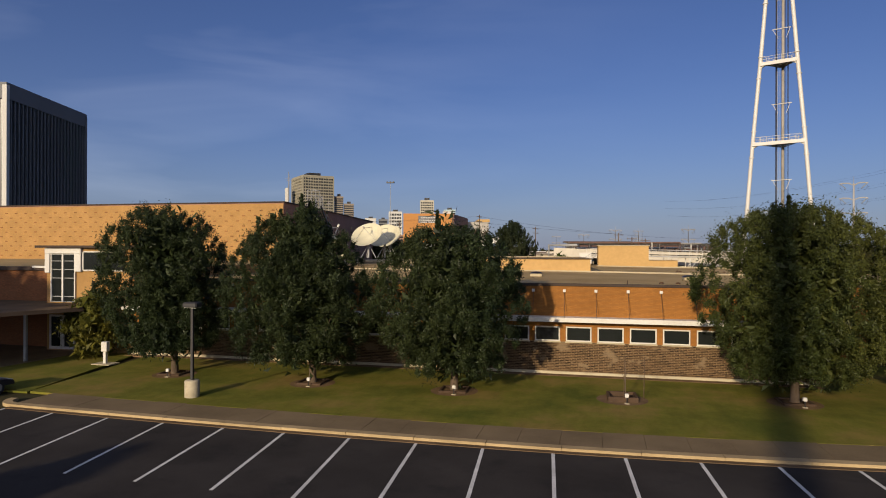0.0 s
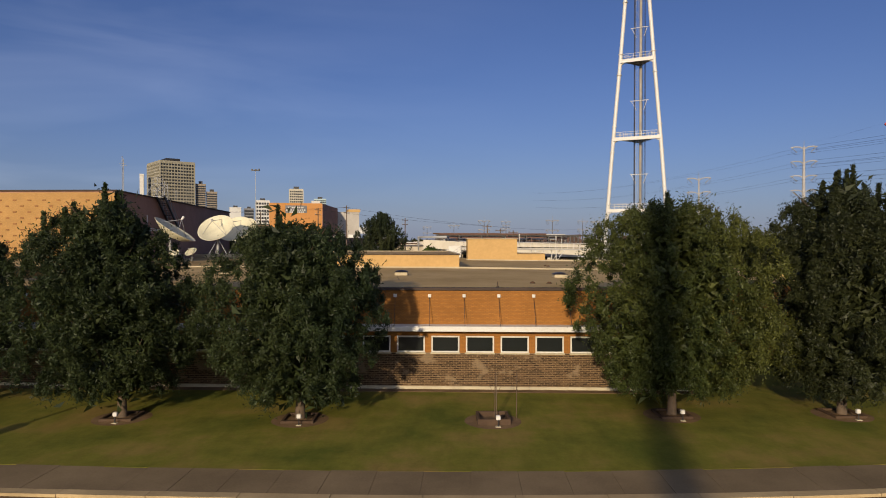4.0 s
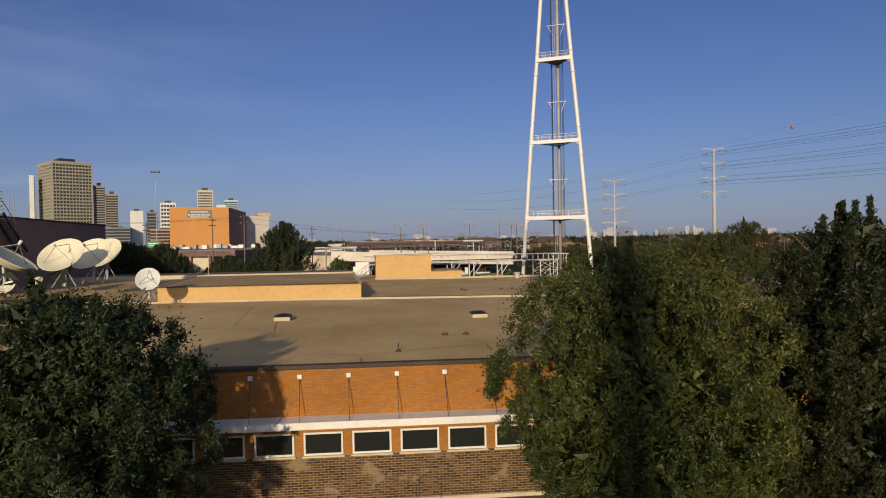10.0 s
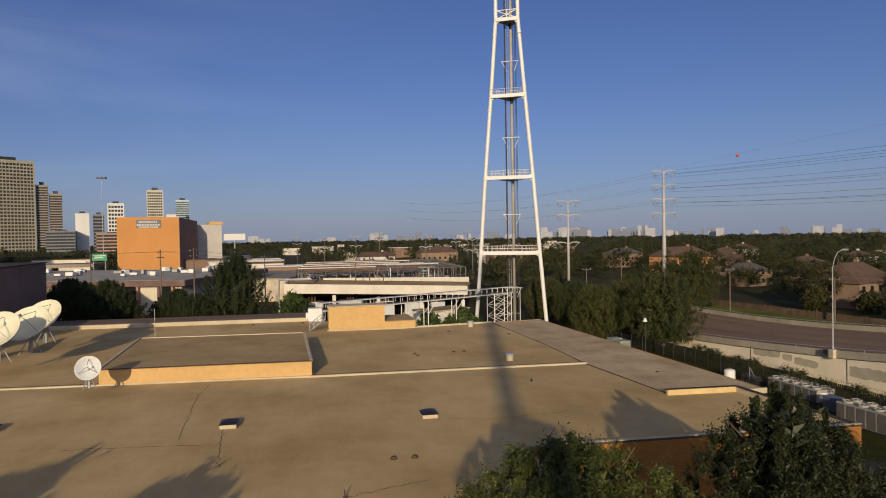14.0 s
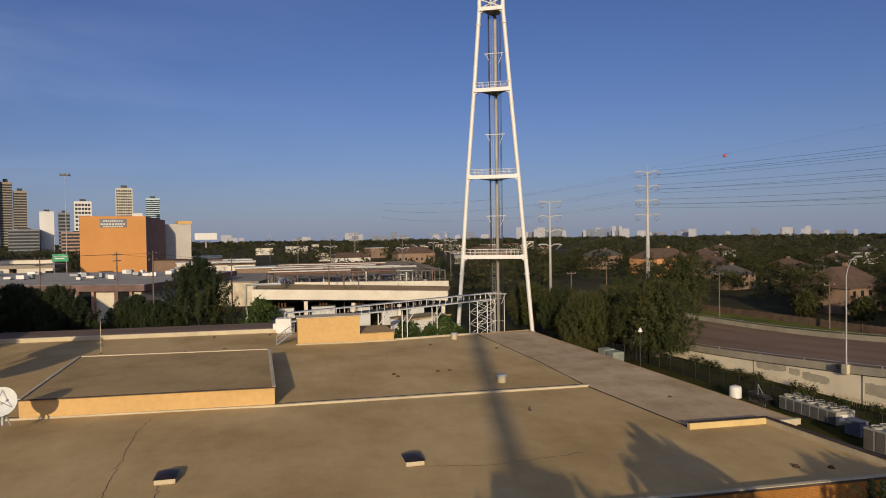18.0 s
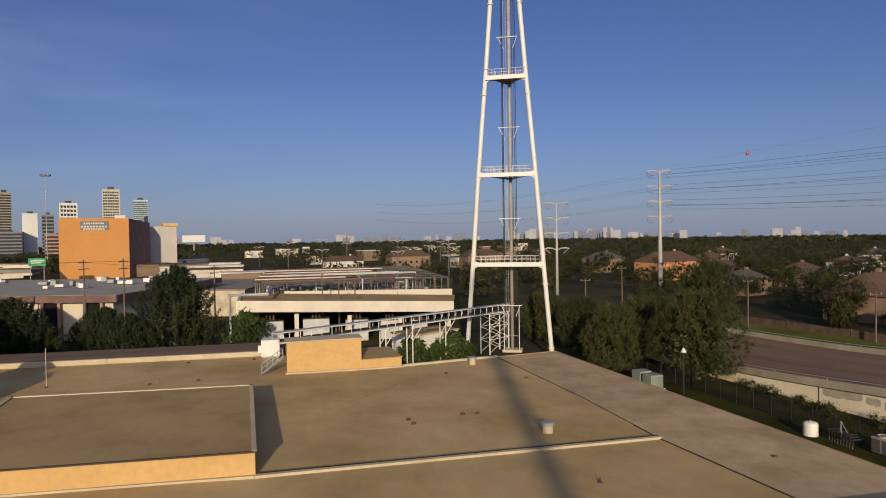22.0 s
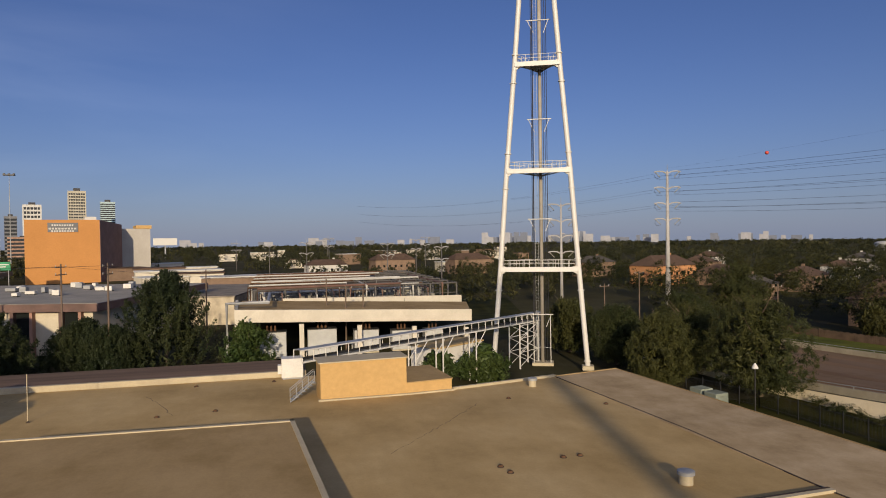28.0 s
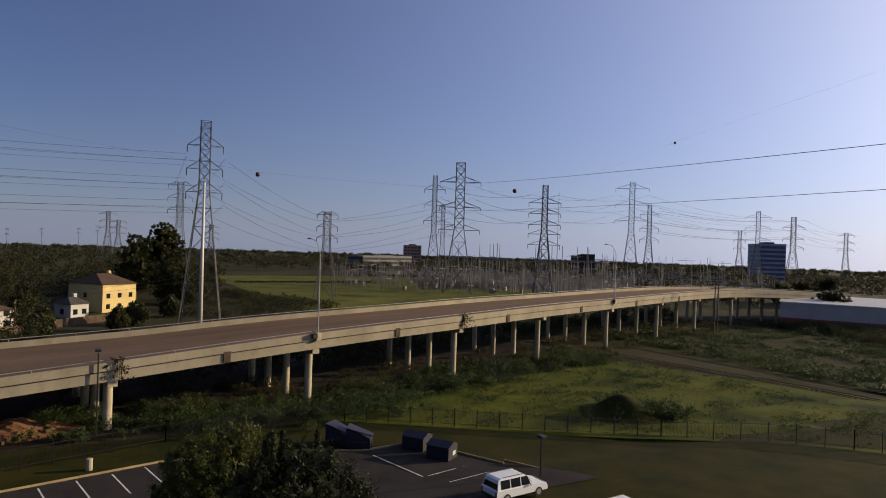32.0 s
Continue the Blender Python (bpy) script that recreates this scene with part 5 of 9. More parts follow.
post_lamp(-20.7, 30.0, 0, 4.7, 0.85, "dark lamp post on a round concrete foot")
pb = thing("pedestal_box", "small white utility pedestal on the lawn", "utility box", at=(-32.2, 37.1, 0))
part("post", Geo().box(-0.1, 0.1, -0.1, 0.1, 0, 0.9), M_WHITE, pb)
part("box", Geo().box(-0.22, 0.22, -0.16, 0.16, 0.85, 1.5, 0.02), M_WHITE, pb)
part("slab", Geo().box(-0.7, 0.7, -0.5, 0.5, 0, 0.06), M_CONC, pb)
tree("young_tree", -35.2, 39.3, 0, 4.6, 0.5, 2.0, 31, "small yellow-green tree beside the entrance", leaf=M_SUNLEAF, clumps=70, per=70, size=0.13, spike=4, trunk=0.09)

# tall mast that stands behind the car park and throws the long shadow strip
bm_ = thing("guyed_mast", "tall lattice mast behind the car park", "mast", at=(-9.8, -60.0, -0.13))
for k in range(3):
    a = 2 * math.pi * k / 3
    part("leg", Geo().tube((0.74 * math.cos(a), 0.74 * math.sin(a), 0), (0.74 * math.cos(a), 0.74 * math.sin(a), 62), 0.16, n=8), M_TOWER, bm_)
part("core", Geo().tube((0, 0, 0), (0, 0, 62), 0.56, n=12), M_TOWER, bm_)
mb = Geo()
for k in range(50):
    for j in range(3):
        a, b = 2 * math.pi * j / 3, 2 * math.pi * (j + 1) / 3
        mb.tube((0.74 * math.cos(a), 0.74 * math.sin(a), 1.2 * k + 0.3), (0.74 * math.cos(b), 0.74 * math.sin(b), 1.2 * k + 1.5), 0.07, n=4)
part("lacing", mb, M_TOWER, bm_)
part("footing", Geo().box(-1.5, 1.5, -1.5, 1.5, -0.1, 0.4), M_CONC, bm_)

# ---- bridge columns, lamps, wall patches ----
def station(y):
    """The near edge at a given y: place, way across, and the parapet's height."""
    i = min(range(len(path)), key=lambda k: abs(path[k].y - y))
    return path[i], across[i]


M_BRACKET = worn("brown rust stain", (0.10, 0.07, 0.045), 0.9, 0.8, 10, 0.3, 0.2)
for y in (42.29, 19.24, -6.08, -29.98, -54.88, -79.5, -103.5, -127.0, -150.5, -174.0):
    p, n = station(y)
    k = wide(p.y) / WID
    for o in (2.0, 8.0, 13.4, 18.6):
        c = p + n * o * k
        part("column", Geo().tube((c.x, c.y, RIGHT - 0.3), (c.x, c.y, p.z - 2.6), 0.48, n=16, caps=False), M_CONC, br, "round concrete column", smooth=True)
    e1, e2 = p + n * 0.2, p + n * (wide(p.y) - 0.2)
    ang = math.degrees(math.atan2(n.y, n.x))
    mid = (e1 + e2) / 2
    part("cap_beam", Geo().obox((mid.x, mid.y, p.z - 2.33), ((e2 - e1).length, 1.0, 0.66), ang, 0.05), M_CONC, br)
for y in (56.8, 30.81, 6.88, -18.03, -41.93, -66.81, -91.0, -115.0):
    p, n = station(y)
    part("joint_plate", Geo().obox((p.x + n.x * 0.06, p.y + n.y * 0.06, p.z - 1.3), (0.16, 0.85, 1.25), math.degrees(math.atan2(n.y, n.x)), 0.03), M_BRACKET, br, "brown stained joint bracket")
    part("drip_stain", Geo().obox((p.x + n.x * 0.125, p.y + n.y * 0.125, p.z - 1.55), (0.012, 0.3, 0.85), math.degrees(math.atan2(n.y, n.x))), M_BRACKET, br)
for far in (False, True):
    pts = [path[k] + across[k] * (wide(path[k].y) - 0.14 if far else 0.14) for k in range(len(path))]
    if far:
        pts = [q + Vector((0, 0, bank(q.y))) for q in pts]
    part("rail", Geo().pipe([(q.x, q.y, q.z + 0.28) for q in pts], 0.05, 5), M_STEEL, br, "low metal rail on the parapet")
    for q in pts[::2]:
        part("rail_post", Geo().tube((q.x, q.y, q.z - 0.02), (q.x, q.y, q.z + 0.28), 0.045, n=5), M_STEEL, br)
M_PATCH = worn("grey overpaint", (0.4, 0.345, 0.235), 0.85, 0.8, 10, 0.15, 0.1)


def along(y):
    """The near edge at exactly y: place and way across."""
    for i in range(len(path) - 1):
        if path[i].y >= y >= path[i + 1].y:
            f = (path[i].y - y) / (path[i].y - path[i + 1].y)
            return path[i].lerp(path[i + 1], f), across[i].lerp(across[i + 1], f)
    return path[0], across[0]


def wall_patch(y0, y1, top, low, seed, name="paint_patch", label="grey patch of overpaint on the wall", o=0.036):
    """A thin coat on the wall from y0 down to y1; top and low: heights below the parapet at both ends."""
    rr = random.Random(seed)
    g = Geo()
    n = 14
    for k in range(n + 1):
        f = k / n
        p, a = along(y0 + (y1 - y0) * f)
        w = min(1.0, 6 * f, 6 * (1 - f))
        hi = top[0] + (top[1] - top[0]) * f - rr.random() * 0.16 - 0.1 * (1 - w)
        lo = low[0] + (low[1] - low[0]) * f + rr.random() * 0.2 + 0.15 * (1 - w)
        for q, z in ((o, hi), (o, lo), (0.06, lo), (0.06, hi)):
            g.v.append((p.x + a.x * q, p.y + a.y * q, p.z + z))
    for k in range(n):
        for j in range(4):
            g.f.append((4 * k + j, 4 * k + (j + 1) % 4, 4 * k + 4 + (j + 1) % 4, 4 * k + 4 + j))
    g.f.append((3, 2, 1, 0))
    g.f.append((4 * n, 4 * n + 1, 4 * n + 2, 4 * n + 3))
    return part(name, g, M_PATCH, br, label)


wall_patch(97.0, 92.5, (-0.75, -0.6), (-1.9, -1.85), 1)
wall_patch(92.1, 90.6, (-1.05, -1.15), (-2.0, -2.1), 2)
wall_patch(90.2, 86.7, (-1.25, -1.55), (-2.45, -2.6), 3)
wall_patch(82.4, 77.2, (-1.55, -1.85), (-3.0, -3.3), 4)
wall_patch(76.9, 74.0, (-2.2, -2.6), (-3.5, -3.85), 5)
for y, z0, z1 in ((82.75, -0.3, -6.0), (70.4, -2.0, -6.5), (97.5, -0.3, -4.0)):
    p, n = along(y)
    part("wall_joint", Geo().obox((p.x + n.x * 0.04, p.y + n.y * 0.04, p.z + (z0 + z1) / 2), (0.03, 0.1, z0 - z1), math.degrees(math.atan2(n.y, n.x))), M_DARKMETAL, br, "dark upright joint in the wall")
p, n = along(71.4)
part("drain_box", Geo().obox((p.x - n.x * 0.12, p.y - n.y * 0.12, p.z - 1.85), (0.3, 1.3, 1.3), math.degrees(math.atan2(n.y, n.x)), 0.04), worn("bluish grey box", (0.1, 0.09, 0.085), 0.7), br, "grey metal box on the end of the wall")
part("down_pipe", Geo().tube((p.x - n.x * 0.1, p.y - n.y * 0.1 - 0.75, p.z - 0.2), (p.x - n.x * 0.1, p.y - n.y * 0.1 - 0.75, p.z - 3.6), 0.09, n=6), M_DARKMETAL, br)
part("wall_line", run(-0.012, 0.06, -0.93, -0.875), M_DARKMETAL, br, "dark joint below the parapet")
part("abutment", Geo().prism([(61.05, 70.84), (62.59, 63.95), (63.79, 63.96), (82.18, 74.43), (82.18, 75.42), (61.75, 72.12)], -1.3, [2.6, -1.1, -1.1, -1.1, 2.6, 2.6]), M_CONC, br, "pale sloping abutment")
for y in (84.51, 19.24, -54.88):
    p, n = station(y)
    t = thing("bridge_lamp", "slim grey street lamp with a curved arm", "street lamp", "bridge lamps", at=(p.x - n.x * 0.1, p.y - n.y * 0.1, p.z - 0.35), yaw=math.degrees(math.atan2(n.y, n.x)))
    part("plinth", Geo().box(-0.35, 0.35, -0.35, 0.35, -0.6, 0.45, 0.03), M_CONC, t)
    part("pole", Geo().tube((0, 0, 0.4), (0, 0, 10.3), 0.1, 0.06, n=8), M_STEEL, t)
    part("arm", Geo().pipe([(0, 0, 10.2), (0.35, 0.05, 11.2), (0.95, 0.15, 12.0), (1.9, 0.25, 12.3)], 0.045), M_STEEL, t)
    part("head", Geo().obox((2.2, 0.28, 12.3), (0.9, 0.32, 0.2), 0, 0.05), M_STEEL, t)
    part("junction_box", Geo().box(-0.5, 0.0, 0.3, 0.9, -0.2, 0.35), M_DARKMETAL, t)

# dry vines that hang over the parapet at two joints
M_VINE = leaf_mat("dry vine leaves", (0.04, 0.028, 0.014), (0.12, 0.08, 0.04))
for k, y in enumerate((41.9, -6.4)):
    p, n = along(y)
    rg = np.random.default_rng(90 + k)
    vt = thing("dry_vine", "dry brown vine hanging over the bridge parapet", "vine", "vines on the bridge", at=(p.x - n.x * 0.15, p.y - n.y * 0.15, p.z))
    v, f = leaves([(-0.1 * rg.random(), 1.1 * rg.normal() * (0.4 + 0.6 * q), 0.5 - 2.4 * q) for q in rg.random(46)], 0.12 + 0.2 * rg.random(46), 26, 0.09, rg, 1.0, 3, 0.6)
    mesh_np("foliage", v, f, M_VINE, vt)
    for j in range(7):
        a = rg.normal() * 0.7
        part("stem", Geo().pipe([(0, a, 0.4 + 0.3 * rg.random()), (-0.05, a * 0.8 + 0.1, -0.5), (-0.03, a * 0.6, -1.2 - 1.2 * rg.random())], 0.02, 4), M_BARK, vt)

# soil bank and rubble below the bridge
sb = Geo()
rs = np.random.default_rng(9)
rough = rs.random((25, 25))
for j in range(25):
    for i in range(25):
        u, v = i / 12 - 1, j / 12 - 1
        hgt = max(0.0, 1 - math.hypot(u, v)) ** 0.8 * (1.1 + 0.5 * math.sin(4 * v + 1) + 0.4 * rough[j][i])
        sb.v.append((70.6 + 4.2 * u, 50.6 + 6.2 * v, RIGHT - 0.2 + 0.95 * hgt))
for j in range(24):
    for i in range(24):
        k = j * 25 + i
        sb.f.append((k, k + 1, k + 26, k + 25))
tagged(part("soil_heap", sb, worn("red clay", (0.22, 0.11, 0.055), 0.95, 0.6, 6, 0.3, 0.5)), "reddish heap of clay soil below the bridge", "soil heap", "", "stuff")
rb = thing("broken_concrete", "pale broken slab of concrete beside the soil heap", "rubble", at=(68.4, 57.4, RIGHT), yaw=12)
part("slab", Geo().prism([(-0.7, -0.6), (0.6, -0.8), (0.9, 0.5), (-0.5, 0.8)], -0.3, [0.5, 1.5, 1.3, 0.3]), M_BCONC, rb)
part("slab", Geo().prism([(-1.2, -2.2), (0.4, -2.5), (0.7, -1.0), (-0.9, -0.8)], -0.3, [0.1, 0.5, 0.9, 0.3]), M_GUTTER, rb)
rr = random.Random(12)
for k in range(26):
    a, q = rr.random() * 6.28, 1.5 + 3.2 * rr.random()
    e = 0.15 + 0.35 * rr.random()
    tagged(part("rubble_block", Geo().obox((69.6 + q * math.cos(a) * 0.9, 50.6 + q * math.sin(a) * 1.5, RIGHT + 0.25 + 0.5 * rr.random() * max(0, 1 - q / 5)), (e * 1.6, e, e), 180 * rr.random(), 0.05), M_GUTTER), "brown lump of rubble on the clay heap", "rubble", "rubble on the heap")

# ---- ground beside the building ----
# soil brown, darkened further for the shade below the bridge
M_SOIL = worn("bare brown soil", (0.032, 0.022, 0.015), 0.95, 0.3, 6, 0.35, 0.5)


def drape(name, quad, nx, ny, dz, material, label, category):
    """A sheet over the sloping ground; quad: four corners (x, y), counter-clockwise."""
    a, b, c, d = (Vector(q) for q in quad)
    g = Geo()
    for j in range(ny + 1):
        for i in range(nx + 1):
            p = a.lerp(b, i / nx).lerp(d.lerp(c, i / nx), j / ny)
            g.v.append((p.x, p.y, ground_z(p.x, p.y) + dz))
    for j in range(ny):
        for i in range(nx):
            k = j * (nx + 1) + i
            g.f.append((k, k + 1, k + nx + 2, k + nx + 1))
    return structure(name, g, material, label, category)


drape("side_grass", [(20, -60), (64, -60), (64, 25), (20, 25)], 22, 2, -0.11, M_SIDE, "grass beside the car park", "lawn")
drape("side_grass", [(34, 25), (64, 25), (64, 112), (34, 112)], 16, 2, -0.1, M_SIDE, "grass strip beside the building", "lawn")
drape("side_car_park", [(46.36, 11.37), (52.33, 14.13), (51.56, 20.42), (55.27, 38.17)], 4, 4, -0.05, M_ASPHALT, "dark asphalt side car park", "car park")
drape("side_car_park", [(34.63, 4.94), (46.36, 11.37), (55.27, 38.17), (34.27, 37.94)], 14, 4, -0.05, M_ASPHALT, "dark asphalt side car park", "car park")
drape("side_car_park", [(34.27, 37.94), (55.27, 38.17), (51.92, 51.63), (34.12, 51.44)], 14, 2, -0.05, M_ASPHALT, "dark asphalt side car park", "car park")
drape("side_drive", [(34.12, 51.44), (51.92, 51.63), (54.64, 59.16), (34.05, 60.38)], 14, 2, -0.055, M_ASPHALT, "short asphalt drive to the gate", "pavement")
drape("field", [(47.12, -59.43), (91.92, -40.94), (72.3, 16.85), (64.26, 20.76)], 4, 4, -0.08, M_FIELD, "bright green grass field beyond the fence", "field")
drape("field", [(-40, -100), (47.12, -59.43), (64.26, 20.76), (40.62, -13.5)], 6, 4, -0.085, M_FIELD, "bright green grass field beyond the fence", "field")
drape("field", [(160, -12), (226, -160), (285, -165), (275, -95)], 4, 4, -0.09, M_MEADOW, "wide green field below the pylons", "field")
drape("field", [(160, -12), (275, -95), (405, -150), (395, -12)], 4, 4, -0.092, M_MEADOW, "wide green field below the pylons", "field")
drape("verge", [(33, 168), (48, 168), (68, 245), (48, 255)], 4, 6, -0.06, M_SIDE, "sunlit grass beside the road ramp", "verge")
drape("verge", [(70, 172), (90, 176), (102, 110), (85, 104)], 3, 4, 0.2, M_MEADOW, "sunlit grass verge beyond the road", "verge")
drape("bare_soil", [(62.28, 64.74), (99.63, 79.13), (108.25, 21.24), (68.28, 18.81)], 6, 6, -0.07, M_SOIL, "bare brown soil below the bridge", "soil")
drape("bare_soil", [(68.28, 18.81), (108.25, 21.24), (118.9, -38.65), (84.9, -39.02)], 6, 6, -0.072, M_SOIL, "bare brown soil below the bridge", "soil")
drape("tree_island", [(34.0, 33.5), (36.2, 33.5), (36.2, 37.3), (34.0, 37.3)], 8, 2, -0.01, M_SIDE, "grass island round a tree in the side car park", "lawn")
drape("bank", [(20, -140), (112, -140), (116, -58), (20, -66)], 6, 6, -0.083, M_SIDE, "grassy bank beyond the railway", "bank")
drape("gravel_yard", [(230, -160), (305, -416.66), (604.01, -323.42), (541.63, -150)], 4, 4, -0.06, worn("yard gravel", (0.075, 0.068, 0.058), 0.95, 0.05, 3, 0.3, 0.2), "grey gravel switchyard", "gravel")
kb = Geo()
KL = [Vector((q[0], q[1], max(q[2], RIGHT))) for q in ((50.35, 58.11, -1.0), (52.02, 51.63, -1.0), (55.37, 38.17, -1.0), (54.96, 29.16, -1.0), (51.56, 20.42, -1.0), (52.33, 14.03, -1.0), (46.36, 11.27, -1.0), (42.88, 9.43, -0.86), (38.9, 7.24, -0.2))]
for a, b in zip(KL, KL[1:]):
    n = max(1, int((b - a).length / 3))
    for k in range(n):
        p, q = a.lerp(b, k / n), a.lerp(b, (k + 1) / n)
        m = (p + q) / 2
        kb.obox((m.x, m.y, m.z + 0.0), ((q - p).length - 0.015, 0.16, 0.22), math.degrees(math.atan2(q.y - p.y, q.x - p.x)), 0.03)
structure("side_kerb", kb, M_KERB, "concrete kerb of the side car park", "kerb")
for k in range(8):
    x0, y0 = 51.53 + 0.71 * k, 50.38 - 2.65 * k
    if k > 4:
        break
    g = Geo().prism([(x0 + 0.02, y0 + 0.07), (x0 - 0.02, y0 - 0.07), (x0 - 5.3, y0 - 1.3), (x0 - 5.26, y0 - 1.16)][::-1], RIGHT - 0.045, RIGHT - 0.04)
    tagged(part("parking_line", g, M_PAINT), "white painted bay line in the side car park", "parking line", "side bay lines", "structure")
for q in ([(50.0, 19.84), (50.0, 19.97), (42.45, 18.17), (42.48, 18.04)], [(42.42, 18.1), (43.84, 12.78), (43.97, 12.82), (42.55, 18.14)], [(39.54, 17.08), (40.84, 12.38), (40.97, 12.42), (39.67, 17.12)]):
    g = Geo()
    for x, y in q:
        g.v.append((x, y, ground_z(x, y) - 0.04))
    g.f.append((0, 1, 2, 3))
    tagged(part("parking_line", g, M_PAINT), "white painted bay line in the side car park", "parking line", "side bay lines", "structure")

# black picket fence
FENCE = [(44, 125), (48.5, 108), (52.78, 67.56), (54.23, 60.26), None, (55.47, 56.57), (61.67, 37.54), (62.98, 18.25), (43.51, -11.76), (30.76, -26), (5, -50)]
fe_ = thing("picket_fence", "long black metal picket fence round the site", "fence")
pk = Geo()
seg = [(a, b) for a, b in zip(FENCE, FENCE[1:]) if a and b]
for a, b in seg:
    L = math.hypot(b[0] - a[0], b[1] - a[1])
    n = max(1, round(L / 2.6))
    za, zb = ground_z(*a), ground_z(*b)
    for k in range(n + 1):
        f = k / n
        x, y = a[0] + (b[0] - a[0]) * f, a[1] + (b[1] - a[1]) * f
        z = ground_z(x, y)
        part("post", Geo().box(x - 0.045, x + 0.045, y - 0.045, y + 0.045, z - 0.2, z + 2.05), M_BLACK, fe_)
    for k in range(n):
        x0, y0, x1, y1 = (a[0] + (b[0] - a[0]) * k / n, a[1] + (b[1] - a[1]) * k / n, a[0] + (b[0] - a[0]) * (k + 1) / n, a[1] + (b[1] - a[1]) * (k + 1) / n)
        z0, z1 = ground_z(x0, y0), ground_z(x1, y1)
        for h in (0.25, 1.75):
            pk.tube((x0, y0, z0 + h), (x1, y1, z1 + h), 0.025, n=4, caps=False)
        m = 19
        for j in range(1, m):
            f = j / m
            x, y, z = x0 + (x1 - x0) * f, y0 + (y1 - y0) * f, z0 + (z1 - z0) * f
            pk.tube((x, y, z + 0.05), (x, y, z + 1.9), 0.012, n=3, caps=False)
tagged(part("picket_run", pk, M_BLACK, fe_), kind="stuff")
M_GATE = worn("faded brown slat", (0.2, 0.14, 0.10), 0.8)
gt = thing("metal_gate", "black double gate with faded brown picket panels", "gate")
for (xa, ya), (xb, yb) in (((54.28, 60.16), (54.85, 58.41)), ((54.9, 58.31), (55.47, 56.67))):
    gf = Geo()
    for h in (0.1, 1.0, 1.9):
        gf.tube((xa, ya, RIGHT + h), (xb, yb, RIGHT + h), 0.035, n=5)
    gf.tube((xa, ya, RIGHT), (xa, ya, RIGHT + 2), 0.05, n=6).tube((xb, yb, RIGHT), (xb, yb, RIGHT + 2), 0.05, n=6)
    leaf_ = part("gate_leaf", gf, M_RUSTY, gt)
    for j in range(17):
        f = (j + 0.5) / 17
        mp_ = Geo().tube((xa + (xb - xa) * f, ya + (yb - ya) * f, RIGHT + 0.1), (xa + (xb - xa) * f, ya + (yb - ya) * f, RIGHT + 1.9), 0.02, n=4)
        part("picket", mp_, M_GATE, leaf_)
    for j in range(6):
        f = 0.3 + 0.08 * j
        gp = Geo().obox((xa + (xb - xa) * f, ya + (yb - ya) * f, RIGHT + 1.35), (0.07, 0.06, 0.6), math.degrees(math.atan2(yb - ya, xb - xa)))
        part("pale_slat", gp, M_COPING, leaf_)
tl = thing("white_railings", "row of pale pickets below the bridge wall", "fence")
wr = Geo()
for k in range(70):
    y = 84 - 0.3 * k
    p, n = station(y)
    wr.tube((p.x - n.x * 1.5, y, RIGHT - 0.1), (p.x - n.x * 1.5, y, RIGHT + 0.9), 0.03, n=4)
tagged(part("picket_run", wr, M_COPING, tl), kind="stuff")
part("rail", Geo().tube((57.9, 84, RIGHT + 0.7), (61.1, 63, RIGHT + 0.7), 0.03, n=5), M_COPING, tl)


# ---- cooling plant beside the building ----
M_CHILL = worn("grey plant casing", (0.24, 0.225, 0.18), 0.75, 0.6, 10, 0.15, 0.05)


def chiller(x, y, yaw, L, H, cols):
    t = thing("chiller", "long grey air-cooled chiller with fans on top", "chiller", "chillers", at=(x, y, RIGHT), yaw=yaw)
    part("casing", Geo().box(0, L, 0, 2.3, 0.12, H, 0.03), M_CHILL, t)
    part("skid", Geo().box(0.05, L - 0.05, 0.1, 2.2, -0.1, 0.12), M_DARKMETAL, t)
    n = int(L / 0.9)
    for k in range(n):
        part("coil_panel", Geo().box(0.1 + k * L / n, (k + 1) * L / n - 0.1, -0.03, 0.0, 0.2, H - 0.12), M_COIL, t)
    for i in range(cols):
        for j in range(2):
            cx, cy = (i + 0.5) * L / cols, 0.6 + 1.1 * j
            f = part("fan", Geo().lathe((cx, cy, H), [(0.46, 0.0), (0.46, 0.2), (0.40, 0.2), (0.40, 0.05), (0.01, 0.05)], 16), M_CHILL, t, "fan shroud")
            part("fan_well", Geo().tube((cx, cy, H + 0.06), (cx, cy, H + 0.07), 0.4, n=16), M_BLACK, f)
            for a in range(5):
                c, s = math.cos(a * 1.2566), math.sin(a * 1.2566)
                b = Geo().obox((cx + c * 0.21, cy + s * 0.21, H + 0.13), (0.36, 0.12, 0.015), math.degrees(math.atan2(s, c)))
                part("blade", b, M_BLACK, f)
    part("control_panel", Geo().box(L, L + 0.06, 0.3, 1.9, 0.5, H - 0.3, 0.01), M_WHITE, t)
    return t


M_COIL = worn("dark coil fins", (0.085, 0.078, 0.068), 0.7, 0.8, 30, 0.2, 0.1)
chiller(49.85, 82.98, -84, 7.0, 1.4, 5)
chiller(47.81, 70.09, -81, 6.2, 1.95, 4)
tk = thing("water_tank", "white upright tank with a rounded top", "tank", at=(48.7, 88.6, RIGHT))
part("shell", Geo().lathe((0, 0, 0), [(0.66, -0.1), (0.66, 1.0), (0.62, 1.1), (0.42, 1.2), (0.01, 1.24)], 24), M_WHITE, tk, smooth=True)
part("valve", Geo().tube((0, 0, 1.2), (0, 0, 1.36), 0.08, n=8), M_STEEL, tk)
pp = thing("pipework", "tangle of dark pipes and valves by the tank", "pipework", at=(49.18, 85.63, RIGHT))
